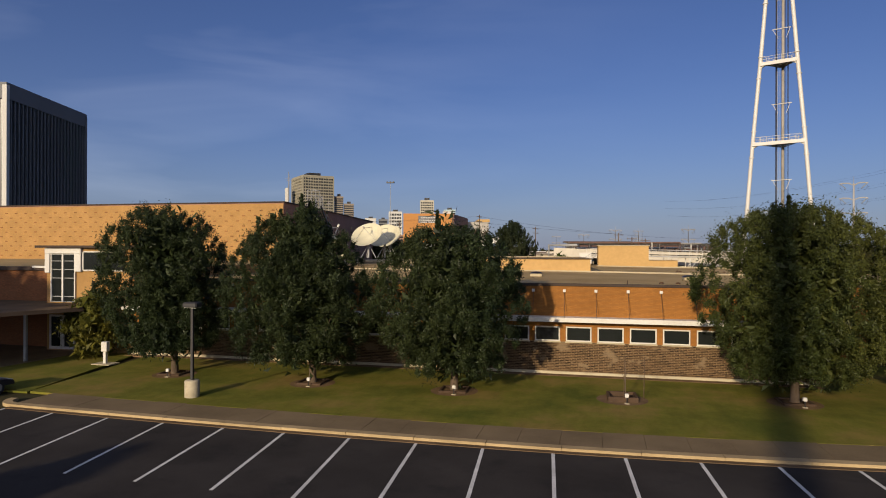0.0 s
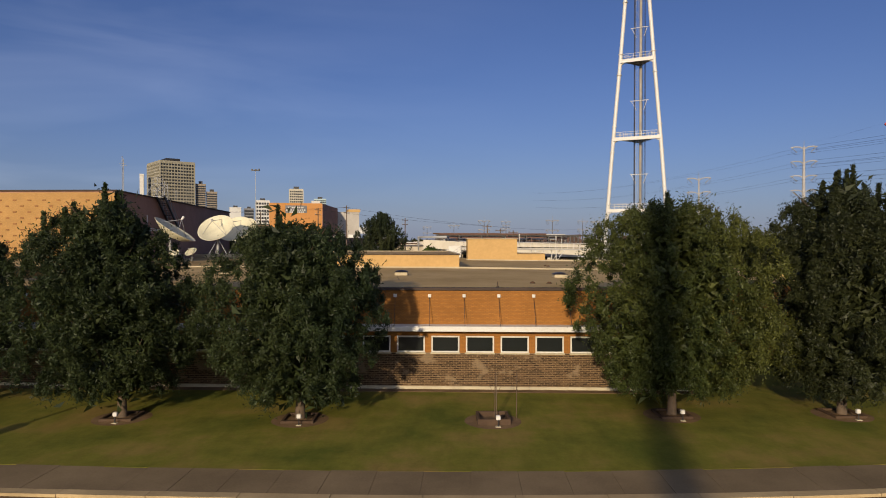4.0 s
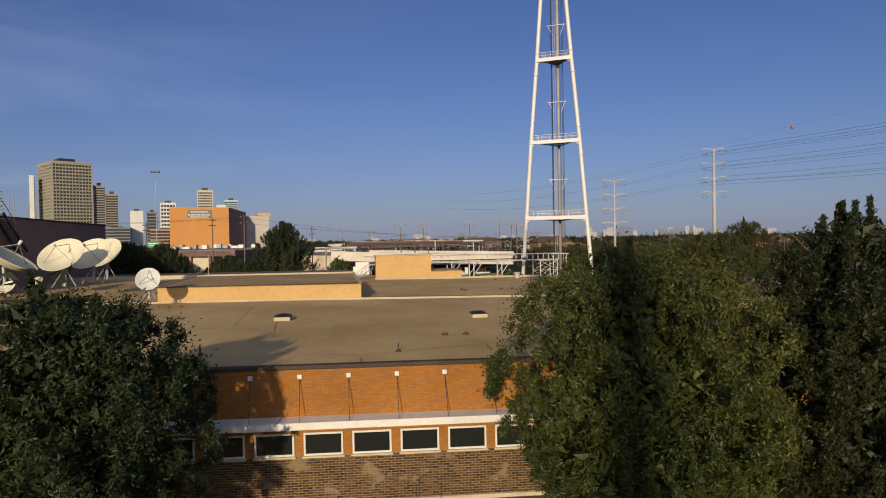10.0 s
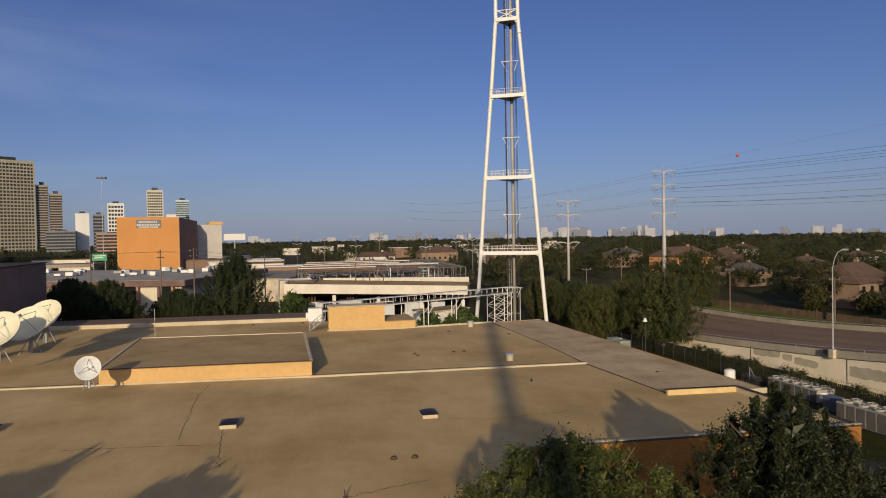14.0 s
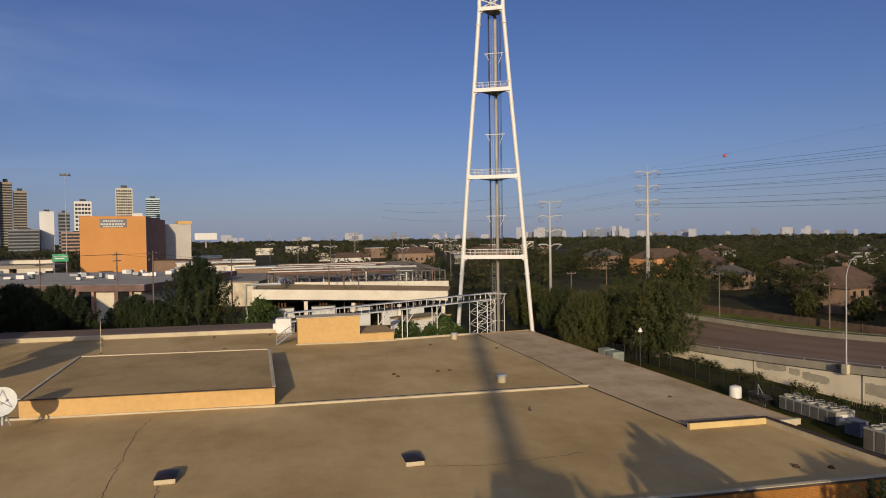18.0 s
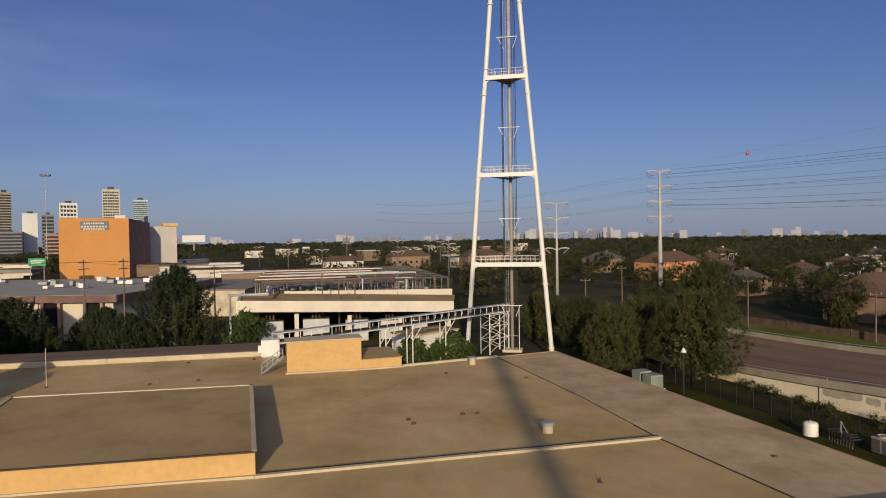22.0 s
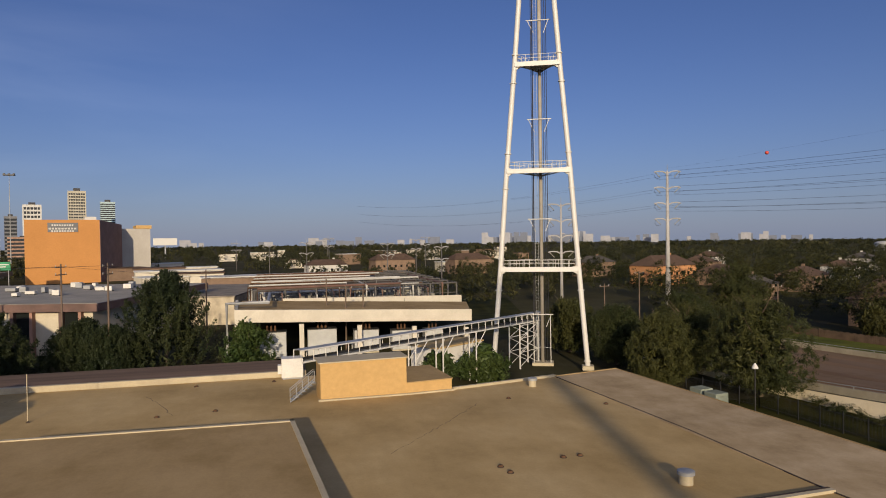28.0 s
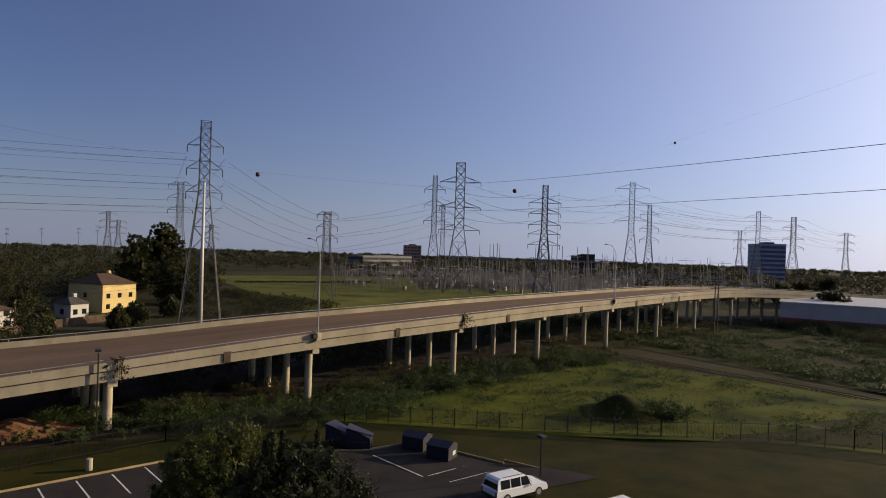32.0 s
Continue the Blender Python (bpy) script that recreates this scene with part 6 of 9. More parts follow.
for k in range(9):
    y = -1.4 + 0.33 * k
    part("pipe", Geo().pipe([(0, y, -0.1), (0, y, 0.7 + 0.12 * (k % 3)), (1.1, y, 0.7 + 0.12 * (k % 3)), (1.1, y, -0.1)], 0.09, 7), M_DARKMETAL, pp)
part("hoist", Geo().tube((0.2, 0, 0.5), (0.5, 0.4, 1.9), 0.03, n=5).tube((0.8, 0.8, 0.5), (0.5, 0.4, 1.9), 0.03, n=5).tube((0.9, -0.2, 0.5), (0.5, 0.4, 1.9), 0.03, n=5), M_STEEL, pp)
bx = thing("electrical_cabinet", "small blue-grey electrical cabinet between the chillers", "cabinet", at=(50.42, 73.54, RIGHT), yaw=8)
part("body", Geo().box(-0.5, 0.5, -0.8, 0.8, 0, 1.35, 0.03), worn("blue-grey paint", (0.10, 0.11, 0.14), 0.6), bx)
part("lid", Geo().box(-0.55, 0.55, -0.85, 0.85, 1.35, 1.41, 0.01), worn("blue-grey paint, top", (0.13, 0.14, 0.17), 0.6), bx)
pu = thing("pump_set", "pale pump cabinets with white insulated pipes", "pump", at=(49.71, 62.4, RIGHT), yaw=10)
for k in range(2):
    part("cabinet", Geo().box(-0.5, 0.5, -0.75 + 0.85 * k, 0.0 + 0.85 * k, 0.3, 1.7, 0.03), M_CHILL, pu)
    part("white_pipe", Geo().pipe([(-0.75, -0.4 + 0.85 * k, -0.1), (-0.75, -0.4 + 0.85 * k, 0.8), (-0.5, -0.4 + 0.85 * k, 0.8)], 0.12, 8), M_WHITE, pu)
part("stand", Geo().box(-0.5, 0.5, -0.75, 0.85, -0.1, 0.3), M_CONC, pu)
gl = thing("globe_lamp", "dark post with a white bell-shaped lamp", "lamp", at=(46.0, 105.6, ground_z(46, 105)))
part("post", Geo().tube((0, 0, -0.1), (0, 0, 5.2), 0.07, n=8), M_DARKMETAL, gl)
part("bell", Geo().lathe((0, 0, 5.0), [(0.34, 0), (0.32, 0.12), (0.2, 0.35), (0.07, 0.55), (0.01, 0.6)], 14), M_WHITE, gl, smooth=True)
for x, y in ((44.0, 112.0), (44.2, 109.6)):
    t = thing("transformer_box", "grey-green transformer box behind the building", "transformer", at=(x, y, RIGHT), yaw=8)
    part("body", Geo().box(-0.9, 0.9, -0.9, 0.9, 0, 1.7, 0.05), worn("grey green paint", (0.2, 0.22, 0.17), 0.6), t)
    part("hatch", Geo().box(-0.8, 0.8, -0.94, -0.9, 0.2, 1.4, 0.02), worn("grey green hatch", (0.17, 0.19, 0.15), 0.6), t)
    part("pad", Geo().box(-1.1, 1.1, -1.1, 1.1, -0.1, 0.0), M_CONC, t)
bo = thing("bollard", "short round concrete bollard on the verge", "bollard", at=(55.6, 44.17, RIGHT))
part("body", Geo().lathe((0, 0, 0), [(0.28, -0.1), (0.28, 0.85), (0.22, 0.92), (0.01, 0.93)], 14), M_CONC, bo)


# ---- vehicles ----
def car(name, label, category, x, y, z, yaw, L, W, H, paint, pickup=False):
    """x ahead; z: the ground."""
    t = thing(name, label, category, at=(x, y, z), yaw=yaw)
    h1 = H * 0.55
    side = [(-L / 2, 0.42), (-L / 2, h1 * 0.95), (-L / 2 + 0.1, h1), (1.2, h1), (L / 2 - 0.5, h1 * 0.93), (L / 2 - 0.1, h1 * 0.84), (L / 2, h1 * 0.66), (L / 2, 0.42)]

    def extrude(poly, w0, w1, ztop=None):
        g = Geo()
        n = len(poly)
        for s in (-1, 1):
            for px, pz in poly:
                w = w0 + (w1 - w0) * max(0.0, min(1.0, (pz - h1) / (H - h1)))
                g.v.append((px, s * w / 2, pz))
        g.f.append(tuple(range(n)))
        g.f.append(tuple(range(2 * n - 1, n - 1, -1)))
        for i in range(n):
            g.f.append((i, n + i, n + (i + 1) % n, (i + 1) % n))
        return g

    part("body", extrude(side, W, W), paint, t)
    if pickup:
        cab = [(-0.7, h1), (-0.55, H - 0.06), (-0.4, H), (0.75, H), (0.95, H - 0.06), (1.6, h1)]
    else:
        cab = [(-L / 2 + 0.1, h1), (-L / 2 + 0.26, H - 0.1), (-L / 2 + 0.5, H), (0.1, H), (0.36, H - 0.06), (1.1, h1)]
    part("cabin", extrude(cab, W - 0.1, W - 0.45), paint, t)
    fx, rx = cab[-1][0], cab[0][0]
    zt, zb = H - 0.14, h1 + 0.07
    cabw = lambda pz: (W - 0.1) + (-0.35) * (pz - h1) / (H - h1)
    for s in (-1, 1):
        spans = [(rx + 0.35, -0.1), (0.0, fx - 0.55)] if pickup else [(rx + 0.35, rx + 1.25), (rx + 1.35, rx + 2.3), (rx + 2.4, fx - 0.6)]
        for a, b in spans:
            g = Geo()
            y0, y1 = s * (cabw(zb) / 2 + 0.012), s * (cabw(zt) / 2 + 0.012)
            q = [(a, y0, zb), (b + 0.35 if b > fx - 1 else b, y0, zb), (b, y1, zt), (a, y1, zt)]
            g.face(*(q if s < 0 else q[::-1]))
            part("side_window", g, M_WINDOW, t)
    g = Geo()
    g.face((fx + 0.0, -W / 2 + 0.15, zb), (fx + 0.0, W / 2 - 0.15, zb), (fx - 0.62, W / 2 - 0.28, zt + 0.06), (fx - 0.62, -W / 2 + 0.28, zt + 0.06))
    part("windscreen", g, M_WINDOW, t)
    g = Geo()
    g.face((rx - 0.0, W / 2 - 0.15, zb), (rx - 0.0, -W / 2 + 0.15, zb), (rx + 0.16, -W / 2 + 0.28, zt), (rx + 0.16, W / 2 - 0.28, zt))
    part("rear_window", g, M_WINDOW, t)
    for wx in (-L / 2 + 1.0, L / 2 - 0.95):
        for s in (-1, 1):
            wh = part("wheel", Geo().tube((wx, s * (W / 2 - 0.22), 0.37), (wx, s * (W / 2 + 0.02), 0.37), 0.37, n=18), M_TYRE, t)
            part("rim", Geo().tube((wx, s * (W / 2 + 0.0), 0.37), (wx, s * (W / 2 + 0.03), 0.37), 0.23, n=12), M_STEEL, wh)
    for s in (-1, 1):
        part("headlight", Geo().box(L / 2 - 0.06, L / 2 + 0.015, s * (W / 2 - 0.3) - 0.2, s * (W / 2 - 0.3) + 0.2, h1 * 0.68, h1 * 0.86, 0.01), M_DISH2, t)
        part("tail_light", Geo().box(-L / 2 - 0.015, -L / 2 + 0.05, s * (W / 2 - 0.13) - 0.09, s * (W / 2 - 0.13) + 0.09, h1 * 0.6, h1 * 0.92, 0.01), M_TAIL, t)
        part("mirror", Geo().box(fx - 0.45, fx - 0.3, s * (W / 2 + 0.1) - 0.1, s * (W / 2 + 0.1) + 0.1, h1, h1 + 0.18, 0.03), paint, t)
    part("bumper", Geo().box(L / 2 - 0.1, L / 2 + 0.06, -W / 2 + 0.05, W / 2 - 0.05, 0.38, 0.6, 0.03), M_DARKMETAL, t)
    part("bumper", Geo().box(-L / 2 - 0.08, -L / 2 + 0.1, -W / 2 + 0.05, W / 2 - 0.05, 0.38, 0.62, 0.03), M_DARKMETAL, t)
    part("grille", Geo().box(L / 2 - 0.03, L / 2 + 0.02, -W / 2 + 0.5, W / 2 - 0.5, h1 * 0.62, h1 * 0.88), M_STEEL, t)
    if pickup:
        part("truck_bed", Geo().box(-L / 2 + 0.15, -0.85, -W / 2 + 0.12, W / 2 - 0.12, h1 + 0.004, h1 + 0.02), M_BLACK, t)
    else:
        for s in (-1, 1):
            part("roof_rail", Geo().tube((-L / 2 + 0.7, s * (W / 2 - 0.3), H + 0.04), (0.3, s * (W / 2 - 0.3), H + 0.04), 0.025, n=5), M_DARKMETAL, t)
    return t


M_TYRE = plain("tyre rubber", (0.02, 0.02, 0.02), 0.85)
M_TAIL = plain("red lamp glass", (0.3, 0.01, 0.01), 0.3)
M_CARBLUE = plain("dark blue car paint", (0.009, 0.012, 0.026), 0.35, 0.2, 0.4)
M_CARWHITE = plain("white car paint", (0.78, 0.78, 0.76), 0.3, 0.0, 0.6)
car("pickup_truck", "dark blue pickup truck parked by the kerb", "pickup truck", 49.4, 51.25, RIGHT - 0.05, 190, 5.8, 2.05, 2.05, M_CARBLUE, True)
car("suv", "white sport utility vehicle parked in a bay", "car", 34.15, 14.2, -0.05, -84, 5.2, 2.02, 1.9, M_CARWHITE)
car("parked_car", "white car parked beside the lawn", "car", 27.38, 8.76, -0.12, -84, 4.6, 1.8, 1.45, M_CARWHITE)
car("dark_car", "dark car at the end of the front car park", "car", -32.4, 27.0, -0.12, 85, 4.7, 1.85, 1.45, M_CARBLUE)
# bins and sheds
M_LID = worn("black plastic lid", (0.035, 0.033, 0.055), 0.4, 0.8, 8, 0.3, 0.2)
M_SKIP = worn("navy skip paint", (0.012, 0.014, 0.032), 0.5, 0.8, 8, 0.35, 0.1)
for x, y, tip in ((52.86, 20.24, 60), (54.65, 21.66, 40)):
    t = thing("waste_skip", "dark blue metal waste skip tipped beside the lot", "skip", "waste skips", at=(x, y, RIGHT - 0.02), yaw=tip)
    g = Geo().prism([(-1.2, -0.9), (1.2, -0.9), (1.2, 0.9), (-1.2, 0.9)], 0.1, [1.1, 2.0, 2.0, 1.1])
    part("tub", g, M_SKIP, t)
    for s in (0, 1):
        part("lid", Geo().prism([(-1.3, -0.95 + 0.97 * s), (1.2, -0.95 + 0.97 * s), (1.2, -0.02 + 0.97 * s), (-1.3, -0.02 + 0.97 * s)], [1.1 + 0.35 * s, 2.05, 2.05, 1.1 + 0.35 * s], [1.16 + 0.35 * s, 2.11, 2.11, 1.16 + 0.35 * s]), M_LID, t)
    for s in (-1, 1):
        part("lift_pocket", Geo().box(-0.7, 0.7, s * 0.98 - 0.08, s * 0.98 + 0.08, 0.55, 0.75, 0.02), M_BLACK, t)
    for k in range(4):
        part("rib", Geo().box(-0.9 + 0.6 * k - 0.03, -0.9 + 0.6 * k + 0.03, -0.94, 0.94, 0.12, 0.85 + 0.13 * k), M_BLACK, t)
    part("pale_panel", Geo().box(-0.5, 0.2, -0.93, -0.9, 0.4, 0.7), M_WHITE, t)
    part("feet", Geo().box(-1.0, -0.8, -0.8, 0.8, 0, 0.1).box(0.8, 1.0, -0.8, 0.8, 0, 0.1), M_BLACK, t)
for x, y in ((50.52, 14.91), (46.93, 13.97)):
    t = thing("bin_shelter", "dark blue bin shelter with a pitched lid", "bin", "bin shelters", at=(x, y, ground_z(x, y) - 0.05), yaw=35)
    part("body", Geo().box(-1.2, 1.2, -1.0, 1.0, 0, 1.3, 0.04), worn("navy bin paint", (0.01, 0.011, 0.02), 0.6), t)
    rf_ = Geo()
    rf_.v = [(-1.25, -1.05, 1.3), (1.25, -1.05, 1.3), (1.25, 1.05, 1.3), (-1.25, 1.05, 1.3), (-1.25, 0, 1.7), (1.25, 0, 1.7)]
    rf_.f = [(0, 1, 5, 4), (2, 3, 4, 5), (1, 2, 5), (3, 0, 4), (3, 2, 1, 0)]
    part("lid", rf_, worn("navy lid", (0.014, 0.015, 0.026), 0.5), t)
    part("pale_panel", Geo().box(-1.23, -1.2, -0.5, 0.1, 0.4, 0.8), M_WHITE, t)
post_lamp(36.9, 9.6, ground_z(36.9, 9.6), 3.3, 0.0, "dark lamp post at the edge of the car park")
post_lamp(66.01, 43.68, RIGHT, 8.6, 0.0, "tall dark lamp post beside the bridge")

# ---- plants on the right and behind ----
def shrubs(name, spots, material, seed, label, per=160, size=0.16):
    rng = np.random.default_rng(seed)
    vs, fs, n = [], [], 0
    for x, y, r, h in spots:
        k = max(4, int(r * r * 3))
        a, q = rng.random(k) * 6.283, r * np.sqrt(rng.random(k))
        zz = np.array([ground_z(x, y) + h * (0.2 + 0.7 * b * (1 - 0.4 * (c / r) ** 2)) for b, c in zip(rng.random(k), q)])
        v, f = leaves(np.stack([x + q * np.cos(a), y + q * np.sin(a), zz], axis=1), np.full(k, 0.35 + 0.22 * h), max(8, per // k), size, rng)
        vs.append(v)
        fs.append(f + n)
        n += len(v)
    return tagged(mesh_np(name, np.concatenate(vs), np.concatenate(fs), material), label, "shrubs", "", "stuff")


def beyond(y, o):
    p, n = along(y)
    return p.x + n.x * (wide(y) + o), p.y + n.y * (wide(y) + o)


rng = np.random.default_rng(78)
shrubs("bank_trees", [(*beyond(62 - 190 * k / 150, 2 + 7 * rng.random()), 1.6 + 1.2 * rng.random(), 3.2 + 2.6 * rng.random()) for k in range(150)], M_LEAF2, 46, "dark thicket along the far side of the bridge", 520, 0.26)
shrubs("undergrowth", [(q[0], q[1], 0.9 + 0.8 * rng.random(), 0.8 + 1.1 * rng.random()) for q in (beyond(y, -2 - 19 * rng.random()) for y in 44 - 170 * rng.random(210))], M_LEAF2, 45, "dark weeds in the shade of the bridge", 320, 0.14)
rng = np.random.default_rng(77)
shrubs("undergrowth", [(64 + rng.random() * 12 - 0.16 * (y - 20) * 0 + max(0, (20 - y)) * 0.32, y, 0.8 + rng.random(), 0.7 + 1.3 * rng.random()) for y in (rng.random(260) * 95 - 45)], M_SHRUB, 41, "rough weeds and bushes along the bridge", 620, 0.12)
shrubs("undergrowth", [(56.5 + rng.random() * 3 - (y - 70) * 0.09, y, 0.6 + 0.6 * rng.random(), 0.5 + 0.8 * rng.random()) for y in (rng.random(46) * 46 + 62)], M_LEAF2, 42, "dark weeds below the retaining wall", 420, 0.1)
shrubs("bank_growth", [(48 + rng.random() * 70, -66 - rng.random() ** 1.3 * 80, 1.6 + 1.6 * rng.random(), 0.3 + 0.7 * rng.random()) for _ in range(300)] + [(90 + 24 * rng.random(), -152 + 16 * rng.random(), 2.5, 2.4 + rng.random()) for _ in range(24)], M_SHRUB, 43, "overgrown grassy bank beyond the railway", 240, 0.2)
shrubs("bank_growth", [(60 + rng.random() * 40 * (1 - k / 60), 13 - 75 * k / 60 + rng.normal() * 2, 1 + rng.random(), 0.25 + 0.3 * rng.random()) for k in range(60)], M_SHRUB, 47, "tufts of long grass in the field", 160, 0.09)
shrubs("hedge", [(118 - 62 * k / 60 + rng.normal(), -139 - 38 * k / 60 + rng.normal() * 1.5 + 6, 2.2, 1.6 + 1.2 * rng.random()) for k in range(60)] + [(112 - 60 * rng.random(), -128 + 14 * rng.normal() * 0.5 - 20 * rng.random(), 2.4, 1.6 + 1.8 * rng.random()) for _ in range(110)], M_LEAF2, 49, "dark hedge in front of the warehouse", 420, 0.2)
mound = Geo()
nn = 20
for j in range(nn + 1):
    for i in range(nn + 1):
        u, v = i / nn * 2 - 1, j / nn * 2 - 1
        r = min(1.0, math.hypot(u, v))
        mound.v.append((52.8 + u * 8.0, -15.6 + v * 7.0, RIGHT - 0.12 + 2.5 * (math.cos(min(1.0, r * 1.12) * math.pi) * 0.5 + 0.5) ** 1.2 * (1 + 0.06 * math.sin(5 * u + 2 * v) + 0.1 * math.sin(9 * v))))
for j in range(nn):
    for i in range(nn):
        k = j * (nn + 1) + i
        mound.f.append((k, k + 1, k + nn + 2, k + nn + 1))
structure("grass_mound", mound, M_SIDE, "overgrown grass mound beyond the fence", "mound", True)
shrubs("mound_growth", [(52.0 + rng.normal() * 2.2, -18.5 + rng.normal() * 2.0, 0.9, 1.3 + rng.random() * 0.9) for _ in range(30)], M_SHRUB, 44, "long grass on the mound", 420, 0.14)
shrubs("fence_bushes", [(59.5 + rng.random() * 9, 8 + rng.random() * 30, 0.9 + rng.random(), 1.3 + 1.6 * rng.random()) for _ in range(34)], M_SHRUB, 48, "tall weeds and bushes behind the picket fence", 620, 0.1)
def beyond_fence(x, y):
    return x > (45.5 + 0.65 * (y + 11.8) if y > -11.8 else 45.5 + 0.9 * (y + 11.8)) and x < 88


shrubs("field_tufts", [(x, y, 1.1 + 1.2 * rng.random(), 0.1 + 0.14 * rng.random()) for x, y in ((30 + 56 * f_, 10 - 60 * g_) for f_, g_ in rng.random((520, 2))) if beyond_fence(x, y)] + [(52.8 + rng.normal() * 2.6, -15.6 + rng.normal() * 2.4, 1.0, 0.6 + 1.9 * max(0, 1 - abs(rng.normal()) * 0.8)) for _ in range(40)], M_SHRUB, 56, "uneven tufts of grass in the field", 190, 0.085)
# railway
rw = thing("railway", "single railway track on dark ballast", "railway")
RW = [Vector(q) for q in ((5, -63, -0.9), (42.81, -57.97, -0.9), (69.46, -53.19, -0.9), (94.7, -47.91, -0.9), (122.92, -40.61, -0.9))]
RWs = spline(RW, 6)
bal = Geo()
for a, b in zip(RWs, RWs[1:]):
    d = (b - a).normalized()
    n = Vector((-d.y, d.x, 0))
    bal.v.extend([tuple(a + n * 2.2 + Vector((0, 0, -0.2))), tuple(a + n * 1.5), tuple(a - n * 1.5), tuple(a - n * 2.2 + Vector((0, 0, -0.2)))])
bal.v.extend([tuple(b + n * 2.2 + Vector((0, 0, -0.2))), tuple(b + n * 1.5), tuple(b - n * 1.5), tuple(b - n * 2.2 + Vector((0, 0, -0.2)))])
for k in range(len(bal.v) // 4 - 1):
    for j in range(3):
        bal.f.append((4 * k + j, 4 * k + j + 1, 4 * k + 5 + j, 4 * k + 4 + j))
part("ballast", bal, worn("dark ballast", (0.03, 0.024, 0.022), 0.9, 0.6, 14, 0.3, 0.5), rw)
for s in (-0.75, 0.75):
    off = [a + Vector((-(b - a).y, (b - a).x, 0)).normalized() * s + Vector((0, 0, 0.16)) for a, b in zip(RWs, RWs[1:])]
    part("rail", Geo().pipe(off, 0.06, 4), M_RUSTY, rw)
for a, b in zip(RWs, RWs[1:]):
    for k in range(6):
        p = a.lerp(b, k / 6)
        part("sleeper", Geo().obox((p.x, p.y, p.z + 0.05), (0.24, 2.5, 0.12), math.degrees(math.atan2((b - a).y, (b - a).x))), M_POLE, rw)

# oaks and hedge by the tower
for x, y, h, r, sd in ((52.3, 112.3, 12.2, 6.7, 51), (44.5, 120.5, 9.8, 5.0, 52), (53, 128, 10, 5.2, 53), (79.5, 151, 14.6, 6.4, 58), (46, 135, 9.5, 4.8, 54), (57, 121, 9.5, 4.8, 55), (61, 140, 10.5, 5.5, 56), (44, 147, 9.5, 5.0, 57)):
    tree("oak_tree", x, y, ground_z(x, y), h, 0.8, r, sd, "broad dark oak beyond the building", leaf=M_OAK, clumps=560, per=100, size=0.105, spike=8, trunk=0.28, group="oaks by the road")


def juniper(x, y, h, r, sd):
    rng = np.random.default_rng(sd)
    t = thing("juniper", "dark shaggy juniper behind the building", "conifer", "junipers", at=(x, y, 0))
    part("trunk", Geo().tube((0, 0, -0.1), (0, 0, h * 0.8), 0.22, 0.05, n=7), M_BARK, t)
    cs, rs = [], []
    for k in range(420):
        f = rng.random() ** 0.85
        a = rng.random() * 6.283
        rr = r * (1 - f ** 2.1) ** 0.62 * (0.35 + 0.65 * rng.random() ** 0.5)
        for j in range(3):
            cs.append((rr * math.cos(a) * (1 + 0.05 * j), rr * math.sin(a) * (1 + 0.05 * j), 0.5 + f * (h - 1.2) + 0.42 * j))
            rs.append(0.42 - 0.1 * j)
    v, f = leaves(cs, rs, 34, 0.15, rng, 1.8)
    ic = [(c[0] * 0.6, c[1] * 0.6, c[2] * 0.9) for c in cs[::2]]
    v2, f2 = leaves(ic, [0.6] * len(ic), 10, 0.4, rng, 1.4)
    v, f = np.concatenate([v, v2]), np.concatenate([f, f2 + len(v)])
    mesh_np("foliage", v, f, M_CONIF, t)


for x, y, h, r, sd in ((-19.6, 150, 14.2, 7.4, 61), (-30.5, 150, 7.4, 5.6, 62), (-26.5, 147, 6.6, 4.6, 63), (-47, 142, 10.6, 7.6, 64), (-40.5, 141, 10.2, 6.8, 65), (-55, 140, 11, 7.4, 66)):
    juniper(x, y, h, r, sd)
tree("round_shrub", -7.9, 146, 0, 6.6, 0.3, 4.4, 71, "rounded bright green bush behind the roof", leaf=M_SHRUB, clumps=110, per=60, size=0.2, spike=5, trunk=0.12)
hut = thing("equipment_hut", "small white rendered hut with a flat grey roof", "hut", at=(17.6, 133.0, 0), yaw=32)
part("wall", Geo().box(0, 9.6, 0, 5.2, -0.1, 3.35, 0.02), M_WHITE, hut)
part("roof", Geo().box(-0.2, 9.8, -0.2, 5.4, 3.35, 3.55, 0.03), M_ROOF, hut)
part("door", Geo().box(-0.05, 0.0, 1.6, 2.6, 0, 2.1), M_DARKMETAL, hut)
tree("round_shrub", 22.6, 127.6, 0, 3.7, 0.3, 3.9, 72, "rounded bright green bush behind the roof", leaf=M_SHRUB, clumps=130, per=60, size=0.2, spike=6, trunk=0.12)
tree("round_shrub", 16.5, 127.5, 0, 3.6, 0.3, 2.6, 73, "rounded bright green bush behind the roof", leaf=M_SHRUB, clumps=90, per=60, size=0.2, spike=5, trunk=0.12)

